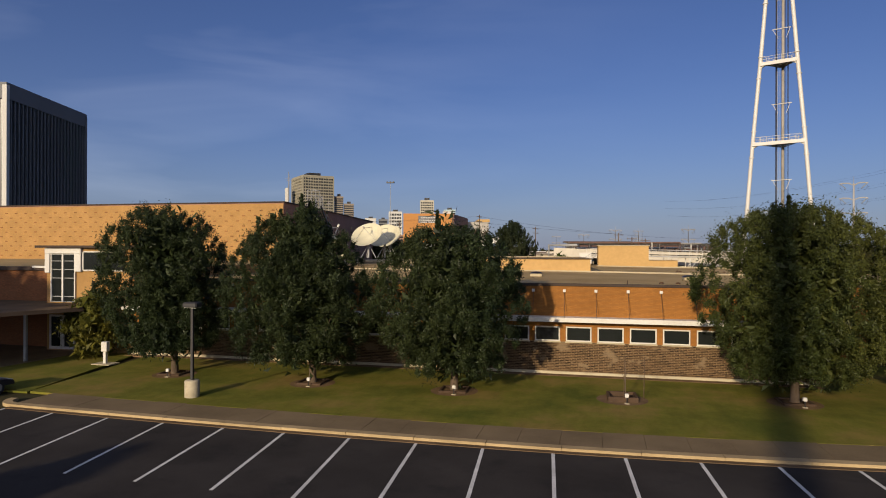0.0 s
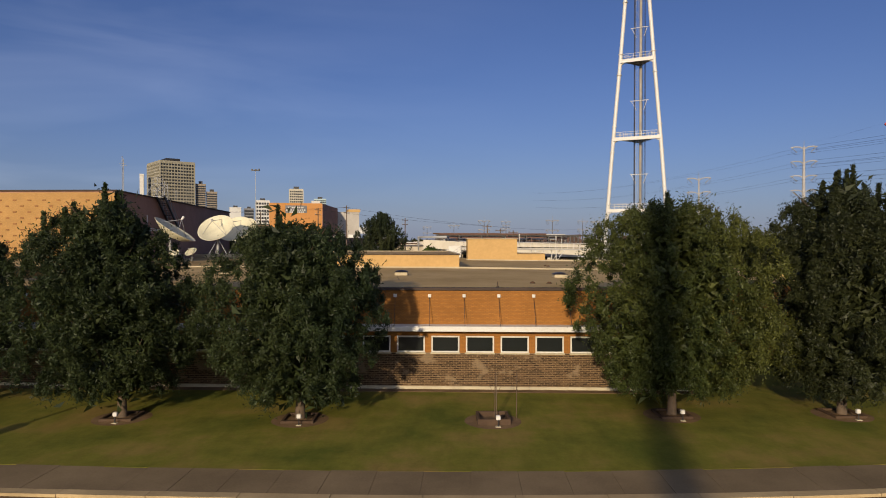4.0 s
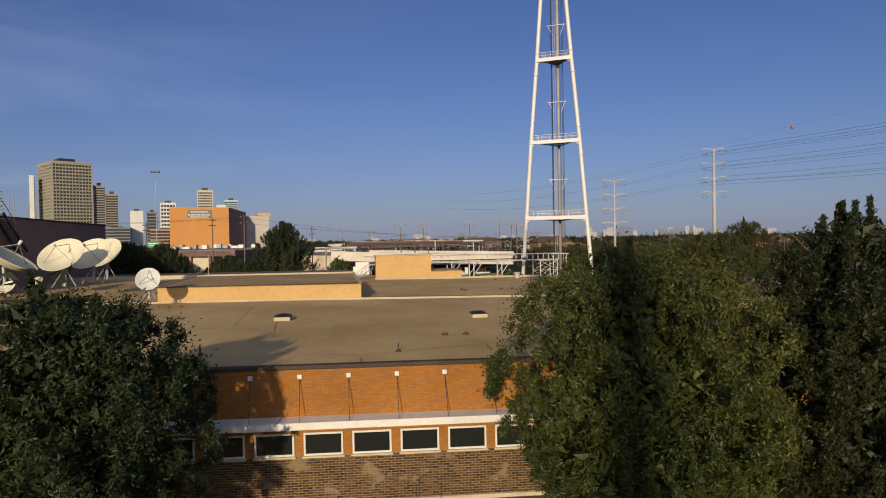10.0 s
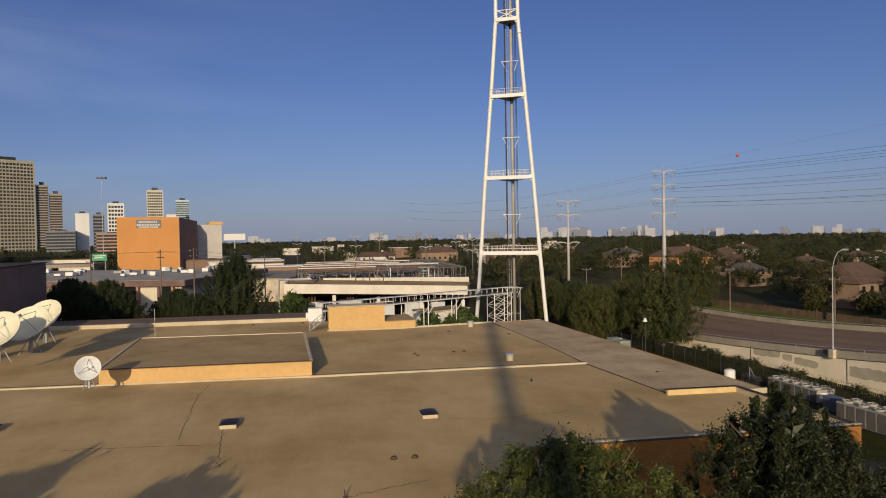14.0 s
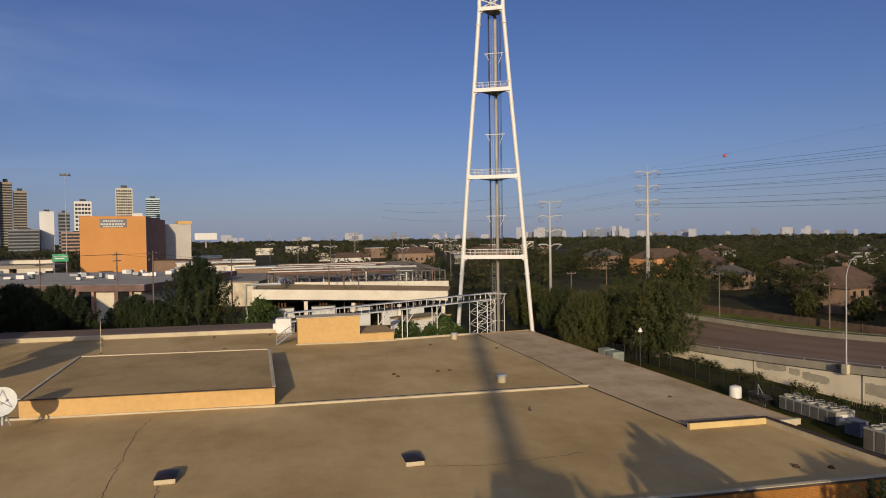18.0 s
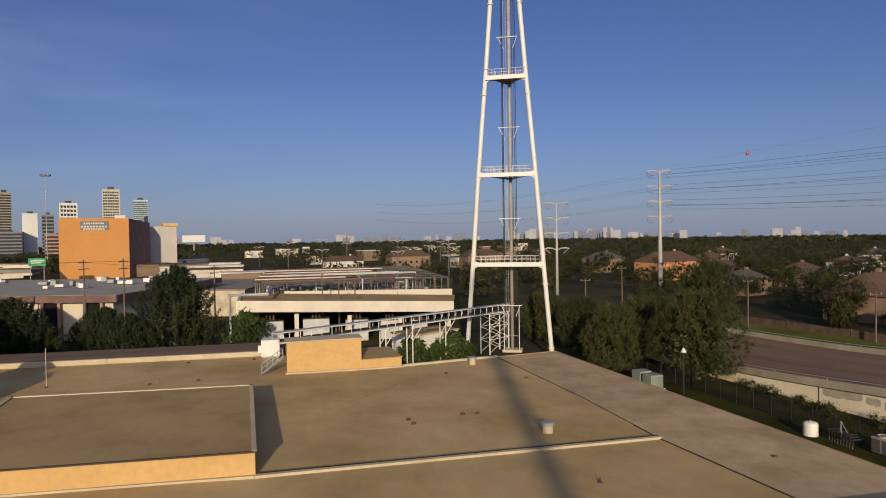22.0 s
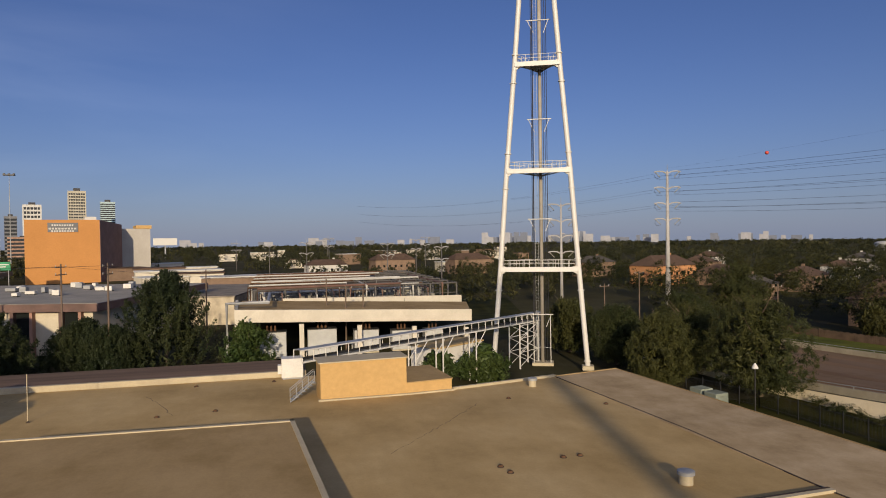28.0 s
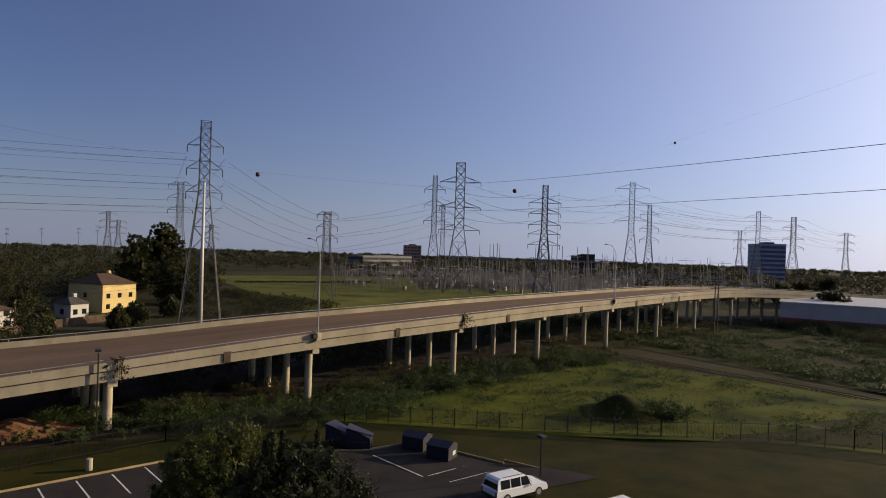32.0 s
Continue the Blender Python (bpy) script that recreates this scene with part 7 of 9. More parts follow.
# ---- office behind ----
of = thing("office_building", "low cream office with flat grey roof and brown fascia", "building", at=(-32, 163, 0), yaw=-14)
part("wall", Geo().box(-75, -1.5, 1.2, 48, 0, 7.4), worn("cream panel", (0.5, 0.44, 0.33), 0.8, 0.3, 5, 0.1, 0.05), of)
part("fascia", Geo().box(-76, 0, 0, 50, 7.4, 8.7), worn("brown fascia", (0.12, 0.07, 0.055), 0.7), of)
part("roof", Geo().box(-75.7, -0.3, 0.3, 49.7, 8.7, 8.75), worn("grey roof membrane", (0.30, 0.275, 0.23), 0.85, 0.2, 4, 0.15, 0.1), of)
for k in range(9):
    x = -4.5 - 8 * k
    part("window", Geo().box(x - 1.6, x + 1.0, 1.1, 1.2, 0.4, 7.2), M_WINDOW, of)
    part("column", Geo().box(x - 2.2, x - 1.6, 0.3, 1.2, 0, 7.4), worn("brown column", (0.1, 0.06, 0.05), 0.7), of)
    part("column", Geo().box(x + 1.0, x + 1.5, 0.3, 1.2, 0, 7.4), M_DBROWN, of)
rs = np.random.default_rng(12)
for k in range(34):
    x, y = -64 + 58 * rs.random(), 14 + 26 * rs.random()
    w = 0.7 + 1.6 * rs.random()
    t = thing("roof_unit", "small grey and white air unit on the office roof", "air unit", "office roof units", at=(-32 + x * 0.97 + y * 0.242, 163 - x * 0.242 + y * 0.97, 8.75), yaw=-14)
    part("case", Geo().box(-w / 2, w / 2, -0.6, 0.6, 0.15, 0.6 + 0.7 * rs.random(), 0.03), M_WHITE if k % 2 else M_STEEL, t)
    part("curb", Geo().box(-w / 2 + 0.1, w / 2 - 0.1, -0.5, 0.5, 0, 0.15), M_DARKMETAL, t)
o2 = thing("shed_building", "long pale flat-roofed building behind the office", "building", at=(-22, 200, 0), yaw=-10)
part("wall", Geo().box(-22, 9, 0, 40, 0, 6.2), worn("tan wall", (0.42, 0.36, 0.26), 0.8), o2)
part("roof", Geo().box(-22.3, 9.3, -0.3, 40.3, 6.2, 6.5), worn("pale roof", (0.22, 0.19, 0.15), 0.85), o2)

# ---- plant deck behind the roof ----
pd = thing("plant_deck", "raised concrete plant deck with pipe frames on top", "plant deck")
M_CREAM = worn("cream concrete wall", (0.539, 0.487, 0.383), 0.8, 0.3, 6, 0.1, 0.08, stain=(0.435, 0.383, 0.296))
part("front_beam", Geo().prism([(-9.8, 148), (28, 151), (28, 151.5), (-9.8, 148.5)], [6.4, 4.75, 4.75, 6.4], [8.3, 6.65, 6.65, 8.3]), M_CREAM, pd, "long cream sloping edge wall")
part("ramp", Geo().prism([(-9.8, 148.5), (28, 151.5), (32, 168), (-9.8, 168)], [7.5, 5.8, 5.8, 7.5], [7.9, 6.25, 6.25, 7.9]), M_ROOF2, pd, "dark ramp surface")
part("upper_wall", Geo().prism([(-2.7, 168), (33, 175), (33, 175.5), (-2.7, 168.5)], [4.6, 3.7, 3.7, 4.6], [8.05, 6.95, 6.95, 8.05]), M_CREAM, pd, "cream parapet wall")
part("side_wall", Geo().prism([(-9.8, 148), (-9.3, 148), (-10.4, 168), (-10.9, 168)], 4.5, 8.1), M_CREAM, pd)
part("upper_deck", Geo().prism([(-9.3, 168.5), (33, 175.5), (33, 235), (-14, 230)], 3.4, 4.8), worn("dark deck", (0.10, 0.085, 0.07), 0.9), pd)
for k in range(5):
    x = -9 + 9.0 * k
    part("pillar", Geo().box(x - 0.35, x + 0.35, 148.6 + 0.08 * x, 149.3 + 0.08 * x, 0, 6.4 - 0.074 * (x + 9.8) * 1.0), M_CREAM, pd)
M_PALEPIPE = worn("pale lagged pipe", (0.46, 0.44, 0.39), 0.6, 0.5, 8, 0.12, 0.05)
fr = Geo()
for i in range(8):
    for j in range(9):
        x, y = -8 + 5.8 * i, 171 + 7.2 * j + 0.9 * i
        fr.tube((x, y, 4.8), (x, y, 9.4), 0.2, n=5)
        if i < 7:
            fr.tube((x, y, 9.4), (x + 5.8, y + 0.9, 9.4), 0.17, n=5)
            fr.tube((x, y, 7.4), (x + 5.8, y + 0.9, 7.4), 0.07, n=4)
        if j < 8:
            fr.tube((x, y, 9.4), (x, y + 7.2, 9.4), 0.1, n=5)
tagged(part("pipe_frame", fr, worn("dull grey frame", (0.085, 0.078, 0.07), 0.7), pd, "grid of rusty steel frames and pipes"), kind="stuff")
for j in range(9):
    y = 172 + 6 * j
    part("pipe", Geo().pipe([(-9, y, 5.3), (-9, y, 9.9), (8 + 2 * j, y + 1.5, 9.9), (8 + 2 * j, y + 1.5, 6)], 0.16, 8), M_PALEPIPE if j % 2 else M_RUSTY, pd)
part("pipe", Geo().pipe([(-11.2, 152, 1), (-11.2, 152, 8.9), (-5, 152.4, 8.9), (-5, 170, 8.9)], 0.3, 8), M_STEEL, pd, "pale insulated pipe")
rs = np.random.default_rng(3)
cl = Geo()
for k in range(60):
    x, y = -6 + 37 * rs.random(), 173 + 48 * rs.random()
    s = 0.5 + rs.random()
    cl.obox((x, y, 4.8 + s * 0.8), (1.2 * s, 1.2 * s, 1.6 * s), 90 * rs.random(), 0.05)
M_PIPE = worn("pale pipe lagging", (0.42, 0.40, 0.35), 0.6, 0.5, 8, 0.12, 0.05)
M_PIPE2 = worn("rusty brown pipe", (0.13, 0.07, 0.05), 0.7, 0.5, 8, 0.2, 0.1)
for k in range(22):
    y, z = 171 + 2.7 * k, 7.6 + 2.4 * rs.random()
    x0, x1 = -8 + 4 * rs.random(), 12 + 20 * rs.random()
    part("pipe", Geo().pipe([(x0, y, 5), (x0, y, z), (x1, y + 0.15 * (x1 - x0), z), (x1, y + 0.15 * (x1 - x0), 5)], 0.12 + 0.16 * rs.random(), 7), M_PIPE if k % 3 else M_PIPE2, pd)
for k in range(12):
    x, z = -6 + 3.2 * k, 8.2 + 1.6 * rs.random()
    part("pipe", Geo().pipe([(x, 170 + 0.2 * x, 5), (x, 170 + 0.2 * x, z), (x, 214, z)], 0.1 + 0.12 * rs.random(), 7), M_PIPE2 if k % 3 else M_PIPE, pd)
tagged(part("pump_plant", cl, M_CHILL, pd, "rows of grey pumps and tanks"), kind="stuff")
M_PALEGREY = worn("pale grey paint", (0.4, 0.4, 0.38), 0.6, 0.5, 8, 0.12, 0.05)
for x, y, h, w in ((-4.6, 152.5, 4.2, 4.6), (3.3, 153, 4.3, 4.6), (10.5, 153.5, 3.8, 4.0), (16.5, 154, 3.4, 3.4), (22, 154.5, 3.2, 3.0)):
    t = thing("power_transformer", "pale grey transformer cabinet below the plant deck", "transformer", "deck transformers", at=(x, y, 0))
    part("tank", Geo().box(-w / 2, w / 2, -1.1, 1.1, 0.2, h, 0.06), M_PALEGREY, t)
    part("lid", Geo().box(-w / 2 - 0.1, w / 2 + 0.1, -1.2, 1.2, h, h + 0.12, 0.02), M_DARKMETAL, t)
    part("base", Geo().box(-w / 2, w / 2, -1.1, 1.1, 0, 0.2), M_CONC, t)
    for k in range(3):
        part("bushing", Geo().lathe((-0.6 + 0.6 * k, 0, h), [(0.16, 0), (0.22, 0.25), (0.12, 0.5), (0.18, 0.75), (0.05, 1.1), (0.01, 1.1)], 8), M_RUSTY, t)

# ---- poles and towers ----
def utility_pole(x, y, h, z=0.0, arms=1, yaw=0.0, w=2.4):
    t = thing("utility_pole", "weathered wooden utility pole with crossarm", "utility pole", "utility poles", at=(x, y, z), yaw=yaw)
    part("pole", Geo().tube((0, 0, -0.3), (0, 0, h), 0.17, 0.11, n=8), M_POLE, t)
    for k in range(arms):
        zz = h - 0.5 - 1.1 * k
        part("crossarm", Geo().box(-w / 2, w / 2, -0.06, 0.06, zz - 0.07, zz + 0.07), M_POLE, t)
        for s in (-0.45, 0.0, 0.45):
            part("insulator", Geo().tube((s * w, 0, zz + 0.07), (s * w, 0, zz + 0.3), 0.06, n=6), M_STEEL, t)


for x, y, h, yw in ((-34.2, 152.3, 15.7, 70), (-26.5, 146.2, 15.9, 70), (-15.7, 167, 13.8, 60), (-49, 157, 15, 70), (7.5, 156, 11, 20), (10.5, 156.6, 10.6, 20), (4.6, 160, 12, 20), (96, 128, 9, 0), (107, 104, 9.5, 0), (118, 80, 9, 0), (121, 72, 9, 0), (128, 60, 8.5, 0), (131, 57, 8.5, 0), (72, 172, 12, 10), (60, 165, 10, 10), (88, 150, 10, 10)):
    utility_pole(x, y, h, ground_z(x, y) - 0.1, 1 + (x < 0), yw)


M_POLESTEEL = worn("dull pole steel", (0.34, 0.325, 0.3), 0.6, 0.3, 6, 0.12, 0.03)


def tubular_pylon(x, y, h, yaw, r=0.75, arms=4, paint=None, gap=4.4):
    t = thing("steel_pole_pylon", "tall grey tubular power line pole with short arms", "pylon", "tubular pylons", at=(x, y, -0.6), yaw=yaw)
    part("pole", Geo().tube((0, 0, -0.5), (0, 0, h), r, r * 0.42, n=14), paint or M_POLESTEEL, t, smooth=True)
    part("spike", Geo().tube((0, 0, h), (0, 0, h + 2.0), 0.1, 0.04, n=6), M_STEEL, t)
    for k in range(arms):
        z = h - 0.3 - gap * k
        for s in (-1, 1):
            a = part("arm", Geo().pipe([(0, 0, z - 0.4), (s * 1.2, 0, z + 0.25), (s * 2.6, 0, z + 0.35), (s * 3.6, 0, z + 0.1)], 0.19, 6), M_POLESTEEL, t)
            part("insulator", Geo().tube((s * 3.2, 0, z), (s * 1.9, 0.1, z - 1.3), 0.1, n=6), M_CHILL, a)
            part("jumper_loop", Geo().pipe([(s * 3.2, 0.1, z), (s * 3.5, 0.1, z - 0.9), (s * 2.9, 0.1, z - 1.7), (s * 1.9, 0.1, z - 1.4)], 0.045, 5), M_DARKMETAL, a)
    return t


tubular_pylon(102.2, 207.4, 37.2, -20)
tubular_pylon(73.0, 214.0, 28.4, -20, 0.5)
tubular_pylon(154.85, 22.14, 34, 0, 0.55, 0, M_WHITE)
tubular_pylon(208.4, -125.0, 44, 0, 0.2, 0)
for x, y, h in ((105.3, -95.5, 13.9), (107.6, -99.5, 13.9)):
    utility_pole(x, y, h, RIGHT, 2, 62)


def lattice_pylon(x, y, h, base, top, arm, yaw, waist=0.62, tall_arms=(0.98, 0.86, 0.74), z=-1.1, r=0.17):
    t = thing("lattice_pylon", "grey steel lattice power pylon with crossarms", "pylon", "lattice pylons", at=(x, y, z), yaw=yaw)
    near = math.hypot(x, y - 44) < 200
    w = lambda f: base + (top - base) * min(1.0, f / waist)
    for sx, sy in ((-1, -1), (1, -1), (1, 1), (-1, 1)):
        g = Geo().tube((sx * base / 2, sy * base / 2, -0.3), (sx * top / 2, sy * top / 2, h * waist), r * 1.35, r, n=5)
        g.tube((sx * top / 2, sy * top / 2, h * waist), (sx * top / 2 * 0.9, sy * top / 2 * 0.9, h), r, n=5)
        part("leg", g, M_PYLON, t)
    lv = [0.0]
    while lv[-1] < 0.99:
        lv.append(min(1.0, lv[-1] + max(0.035, 1.05 * w(lv[-1]) / h)))
    cs = [(-1, -1), (1, -1), (1, 1), (-1, 1)]
    for i in range(4):
        g = Geo()
        (ax, ay), (bx, by) = cs[i], cs[(i + 1) % 4]
        for fa, fb in zip(lv, lv[1:]):
            wa, wb = w(fa) / 2, w(fb) / 2
            for p, q in (((ax * wa, ay * wa, fa * h), (bx * wb, by * wb, fb * h)), ((bx * wa, by * wa, fa * h), (ax * wb, ay * wb, fb * h)), ((ax * wb, ay * wb, fb * h), (bx * wb, by * wb, fb * h))):
                if near:
                    part("brace", Geo().tube(p, q, r * 0.6, n=4, caps=False), M_PYLON, t)
                else:
                    g.tube(p, q, r * 0.6, n=4, caps=False)
        if not near:
            tagged(part("bracing", g, M_PYLON, t), kind="stuff")
    for f in tall_arms:
        for s in (-1, 1):
            g = Geo()
            tip = (s * arm / 2, 0, f * h)
            for sy in (-1, 1):
                g.tube((s * top / 2, sy * top / 2, f * h), tip, r * 0.7, n=4)
                g.tube((s * top / 2, sy * top / 2, f * h + 0.042 * h), tip, r * 0.6, n=4)
            a = part("crossarm", g, M_PYLON, t)
            part("insulator", Geo().tube(tip, (tip[0], 0, tip[2] - 1.8), 0.12, n=6), M_DARKMETAL, a)
    return t


M_PYLON = worn("grey pylon steel", (0.10, 0.092, 0.085), 0.65, 0.4, 6, 0.15, 0.05)
lattice_pylon(161.26, 21.31, 50, 9.6, 2.5, 8.4, 80, 0.66, (0.88, 0.765, 0.65), -1.1, 0.11)
lattice_pylon(311.37, 11.44, 47, 8, 2.6, 11, 70, 0.6, (0.97, 0.85, 0.73), -1.1, 0.1)
lattice_pylon(231.35, -32.93, 33, 7.5, 2.6, 8, 60, 0.6, (0.97, 0.83, 0.7), -1.1, 0.12)
lattice_pylon(254.61, -103.69, 60.5, 13.5, 4.3, 19, 60, 0.5, (0.853, 0.66, 0.486), -1.1, 0.2)
lattice_pylon(284.0, -105.5, 57.5, 9, 2.4, 10.5, 62, 0.5, (0.875, 0.736, 0.6), -1.1, 0.17)
lattice_pylon(297.0, -117.5, 44, 7, 2.0, 10.5, 62, 0.5, (0.9, 0.76, 0.62), -1.1, 0.13)
lattice_pylon(223.89, -129.52, 50, 8.6, 2.4, 14, 58, 0.6, (0.842, 0.748, 0.648, 0.566, 0.472), -1.1, 0.2)
lattice_pylon(293.17, -247.78, 65.5, 11, 3.2, 20, 50, 0.54, (0.94, 0.786, 0.637), -1.1, 0.12)
lattice_pylon(257.95, -227.16, 48.5, 8, 2.2, 10, 50, 0.6, (0.89, 0.73, 0.6), -1.1, 0.13)
lattice_pylon(346.26, -440.21, 60, 11, 3.2, 19, 40, 0.55, (0.92, 0.77, 0.6), -1.1, 0.14)
lattice_pylon(269.52, -372.04, 49.5, 10, 3.0, 13, 45, 0.55, (0.86, 0.7, 0.58), -1.1, 0.15)
lattice_pylon(344.57, -561.24, 47, 8, 3, 13, 40, 0.6, (0.95, 0.8, 0.66), -1.1, 0.16)
lattice_pylon(357.1, -431.7, 44, 8, 2.6, 9, 45, 0.6, (0.95, 0.8, 0.66), -1.1, 0.14)
lattice_pylon(640.11, 36.99, 44, 10, 3, 14, 80, 0.6, (0.95, 0.8, 0.66))
lattice_pylon(690.22, 27.54, 38, 10, 3, 14, 80, 0.6, (0.95, 0.8, 0.66))
lattice_pylon(560.93, -38.87, 34, 9, 3, 12, 70, 0.6, (0.95, 0.8, 0.66))
for k, (x, y, h) in enumerate(((790, 63, 34), (760, 95, 32), (720, 120, 30), (700, 150, 28), (660, 45, 36), (8, 330, 27), (38, 300, 26), (24, 420, 30), (62, 360, 28), (55, 280, 24), (-8, 370, 25), (80, 420, 30), (30, 520, 30), (-30, 480, 27))):
    tubular_pylon(x, y, h * (0.68 if y > 250 else 0.85), 30, 0.3, 2, M_PYLON)


def wire(pts, sag, r=0.035, name="power_line", label="thin dark overhead power line", group="power lines"):
    line = [Vector(pts[0])]
    for a, b in zip(pts, pts[1:]):
        a, b = Vector(a), Vector(b)
        for k in range(1, 13):
            f = k / 12
            line.append(a.lerp(b, f) - Vector((0, 0, 4 * sag * f * (1 - f))))
    return tagged(part(name, Geo().pipe(line, r, 4), M_BLACK), label, "cable", group)


for k, (zl, zp) in enumerate(((42.5, 36.0), (36.5, 31.6), (31, 27.2))):
    for s in (-1, 1):
        wire([(161.26 + s * 1.0, 21.31 + s * 4.4, zl - 2.6 + 0.8 * s), (102.2 + s * 2.7, 207.4 - s, zp + 0.8 * s), (73 + s * 2.5, 214 - s, zp - 9 if zp < 30 else zp - 9.5)][:2], 2.2, 0.026)
        wire([(161.26 + s * 1.0, 21.31 + s * 4.4, zl - 3.9 + 0.6 * s), (102.2 + s * 2.7, 207.4 - s, zp - 1.1 + 0.6 * s)], 2.6, 0.022)
        wire([(102.2 + s * 2.7, 207.4 - s, zp), (40, 420, zp + 2)], 4.0, 0.016)
        wire([(161.26 + s * 1.0, 21.31 + s * 4.4, zl - 2.6), (230.84 + s * 2, -32.44 + s * 3, zl - 14)], 2.0, 0.035)
        wire([(230.84 + s * 2, -32.44 + s * 3, zl - 14), (254.61 + s * 5, -103.19 + s * 6, zl + 1)], 2.0, 0.04)
        wire([(311.37 + s * 2, 11.44 + s * 5, zl), (161.26 + s * 1.0, 21.31 + s * 4.4, zl - 2.6)], 2.5, 0.035)
        wire([(254.61 + s * 5, -103.19 + s * 6, zl + 6), (223.89 + s * 3, -129.52 + s * 5, zl + 2), (293.17 + s * 6, -247.78 + s * 8, zl + 14), (346.26 + s * 6, -440.21 + s * 8, zl + 10)], 3, 0.05)
        wire([(257.95 + s * 2, -227.16 + s * 5, zl + 2), (269.52 + s * 5, -372.04 + s * 5, zl + 4), (338, -565 + s * 6, zl + 1)], 3, 0.06)
wire([(252.61, -103.21, 49.5), (28, -27.5, 31.7), (-60, 5, 36)], 0.6, 0.04)
wire([(249.59, -101.24, 37), (33.47, -35.97, 27.9), (-60, -8, 33)], 0.6, 0.035)
wire([(102.2, 207.4, 37.5), (103.8, 171, 37.4), (108.72, 80.24, 38.4), (111.78, 18.78, 32.2), (116.92, -40.67, 33.0), (223.89, -129.52, 46)], 0.3, 0.008)
M_BALL, M_BALL2 = plain("red ball paint", (0.5, 0.06, 0.04), 0.5), plain("dark ball paint", (0.06, 0.03, 0.04), 0.5)
for k, (x, y, z) in enumerate(((103.8, 171, 37.0), (108.72, 80.24, 38.0), (111.78, 18.78, 31.8), (115.8, -40.1, 33.2), (59.4, -29.69, 35.9))):
    q = (0.42, 0.42, 0.42, 0.5, 0.2)[k]
    g = Geo().lathe((x, y, z), [(0.01, -q)] + [(q * math.cos(a), q * math.sin(a)) for a in np.linspace(-1.3, 1.3, 9)] + [(0.01, q)], 16)
    tagged(part("marker_ball", g, M_BALL if k < 2 else M_BALL2, smooth=True), "red marker ball on an overhead wire" if k < 2 else "dark marker ball on an overhead wire", "marker ball", "marker balls")
wire([(-60, 10, 40), (58.6, -30.4, 36.4), (222, -132, 48)], 0.3, 0.004)
for a in ((-34.2, 152.3, 15.2), (-26.5, 146.2, 15.4)):
    wire([(-110, 172, 15), a], 0.5, 0.02)
    wire([a, (4.6, 160, 11.6), (30, 180, 11)], 0.4, 0.018)
for z in (8.6, 7.6):
    wire([(72, 172, z + 2), (88, 150, z + 1), (96, 128, z), (106.67, 104.62, z + 0.6), (117.6, 81.34, z), (130.85, 58.48, z - 0.3), (154.25, 21.74, z + 3)], 0.5, 0.02)

# switchyard
rs = np.random.default_rng(8)
sy = Geo()
for k in range(900):
    a, d = radians(109 + 27 * rs.random()), 290 + 220 * rs.random()
    x, y = d * math.sin(a), 45 + d * math.cos(a)
    h = 3 + 5 * rs.random() + (5 if rs.random() < 0.15 else 0)
    sy.tube((x, y, -1.2), (x, y, h), 0.14, 0.1, n=4, caps=False)
    if rs.random() < 0.5:
        q = rs.random() * 6.28
        sy.tube((x - 3 * math.cos(q), y - 3 * math.sin(q), h * 0.9), (x + 3 * math.cos(q), y + 3 * math.sin(q), h * 0.9), 0.1, n=4, caps=False)
for k in range(16):
    a, d = radians(112 + 22 * rs.random()), 290 + 160 * rs.random()
    x, y = d * math.sin(a), 45 + d * math.cos(a)
    q = radians(35)
    for s in (-9, 0, 9):
        sy.tube((x + s * math.cos(q), y + s * math.sin(q), -1.2), (x + s * math.cos(q), y + s * math.sin(q), 15 + 8 * (s == 0)), 0.3, 0.16, n=4)
    sy.tube((x - 9 * math.cos(q), y - 9 * math.sin(q), 14.5), (x + 9 * math.cos(q), y + 9 * math.sin(q), 14.5), 0.4, n=4)
for k in range(300):
    a, d = radians(130 + 16 * rs.random()), 330 + 250 * rs.random()
    x, y = d * math.sin(a), 45 + d * math.cos(a)
    h = 4 + 6 * rs.random() + (10 if rs.random() < 0.12 else 0)
    sy.tube((x, y, -1.2), (x, y, h), 0.16, 0.12, n=4, caps=False)
    if k % 3 == 0:
        sy.tube((x - 5, y - 4, h * 0.9), (x + 5, y + 4, h * 0.9), 0.16, n=4, caps=False)
tagged(part("switchyard_gear", sy, worn("galvanised switchgear", (0.2, 0.18, 0.165), 0.65, 0.4, 6, 0.15, 0.05)), "crowd of thin steel posts and gantries in a switchyard", "switchyard", "", "stuff")
M_GREYBOX = worn("grey housing paint", (0.3, 0.28, 0.25), 0.7)
sw = Geo()
for k in range(70):
    a, d = radians(111 + 26 * rs.random()), 300 + 190 * rs.random()
    sw.obox((d * math.sin(a), 45 + d * math.cos(a), 0.0), (2 * rs.random() + 0.8, 1.5, 1.4 + 1.6 * rs.random()), 90 * rs.random())
tagged(part("switchyard_boxes", sw, M_GREYBOX), "pale equipment housings in the switchyard", "switchyard", "", "stuff")

for x, y, h, r, sd in ((162.04, -236.19, 14, 8.5, 61), (174.06, -238.06, 12, 7, 62), (184.04, -235.96, 9.5, 5, 63)):
    tree("oak_tree", x, y, -1, h, 0.6, r, sd, "broad dark oak beyond the warehouse", leaf=M_LEAF2, clumps=120, per=45, size=0.4, spike=4, trunk=0.35, group="oaks by the warehouse")
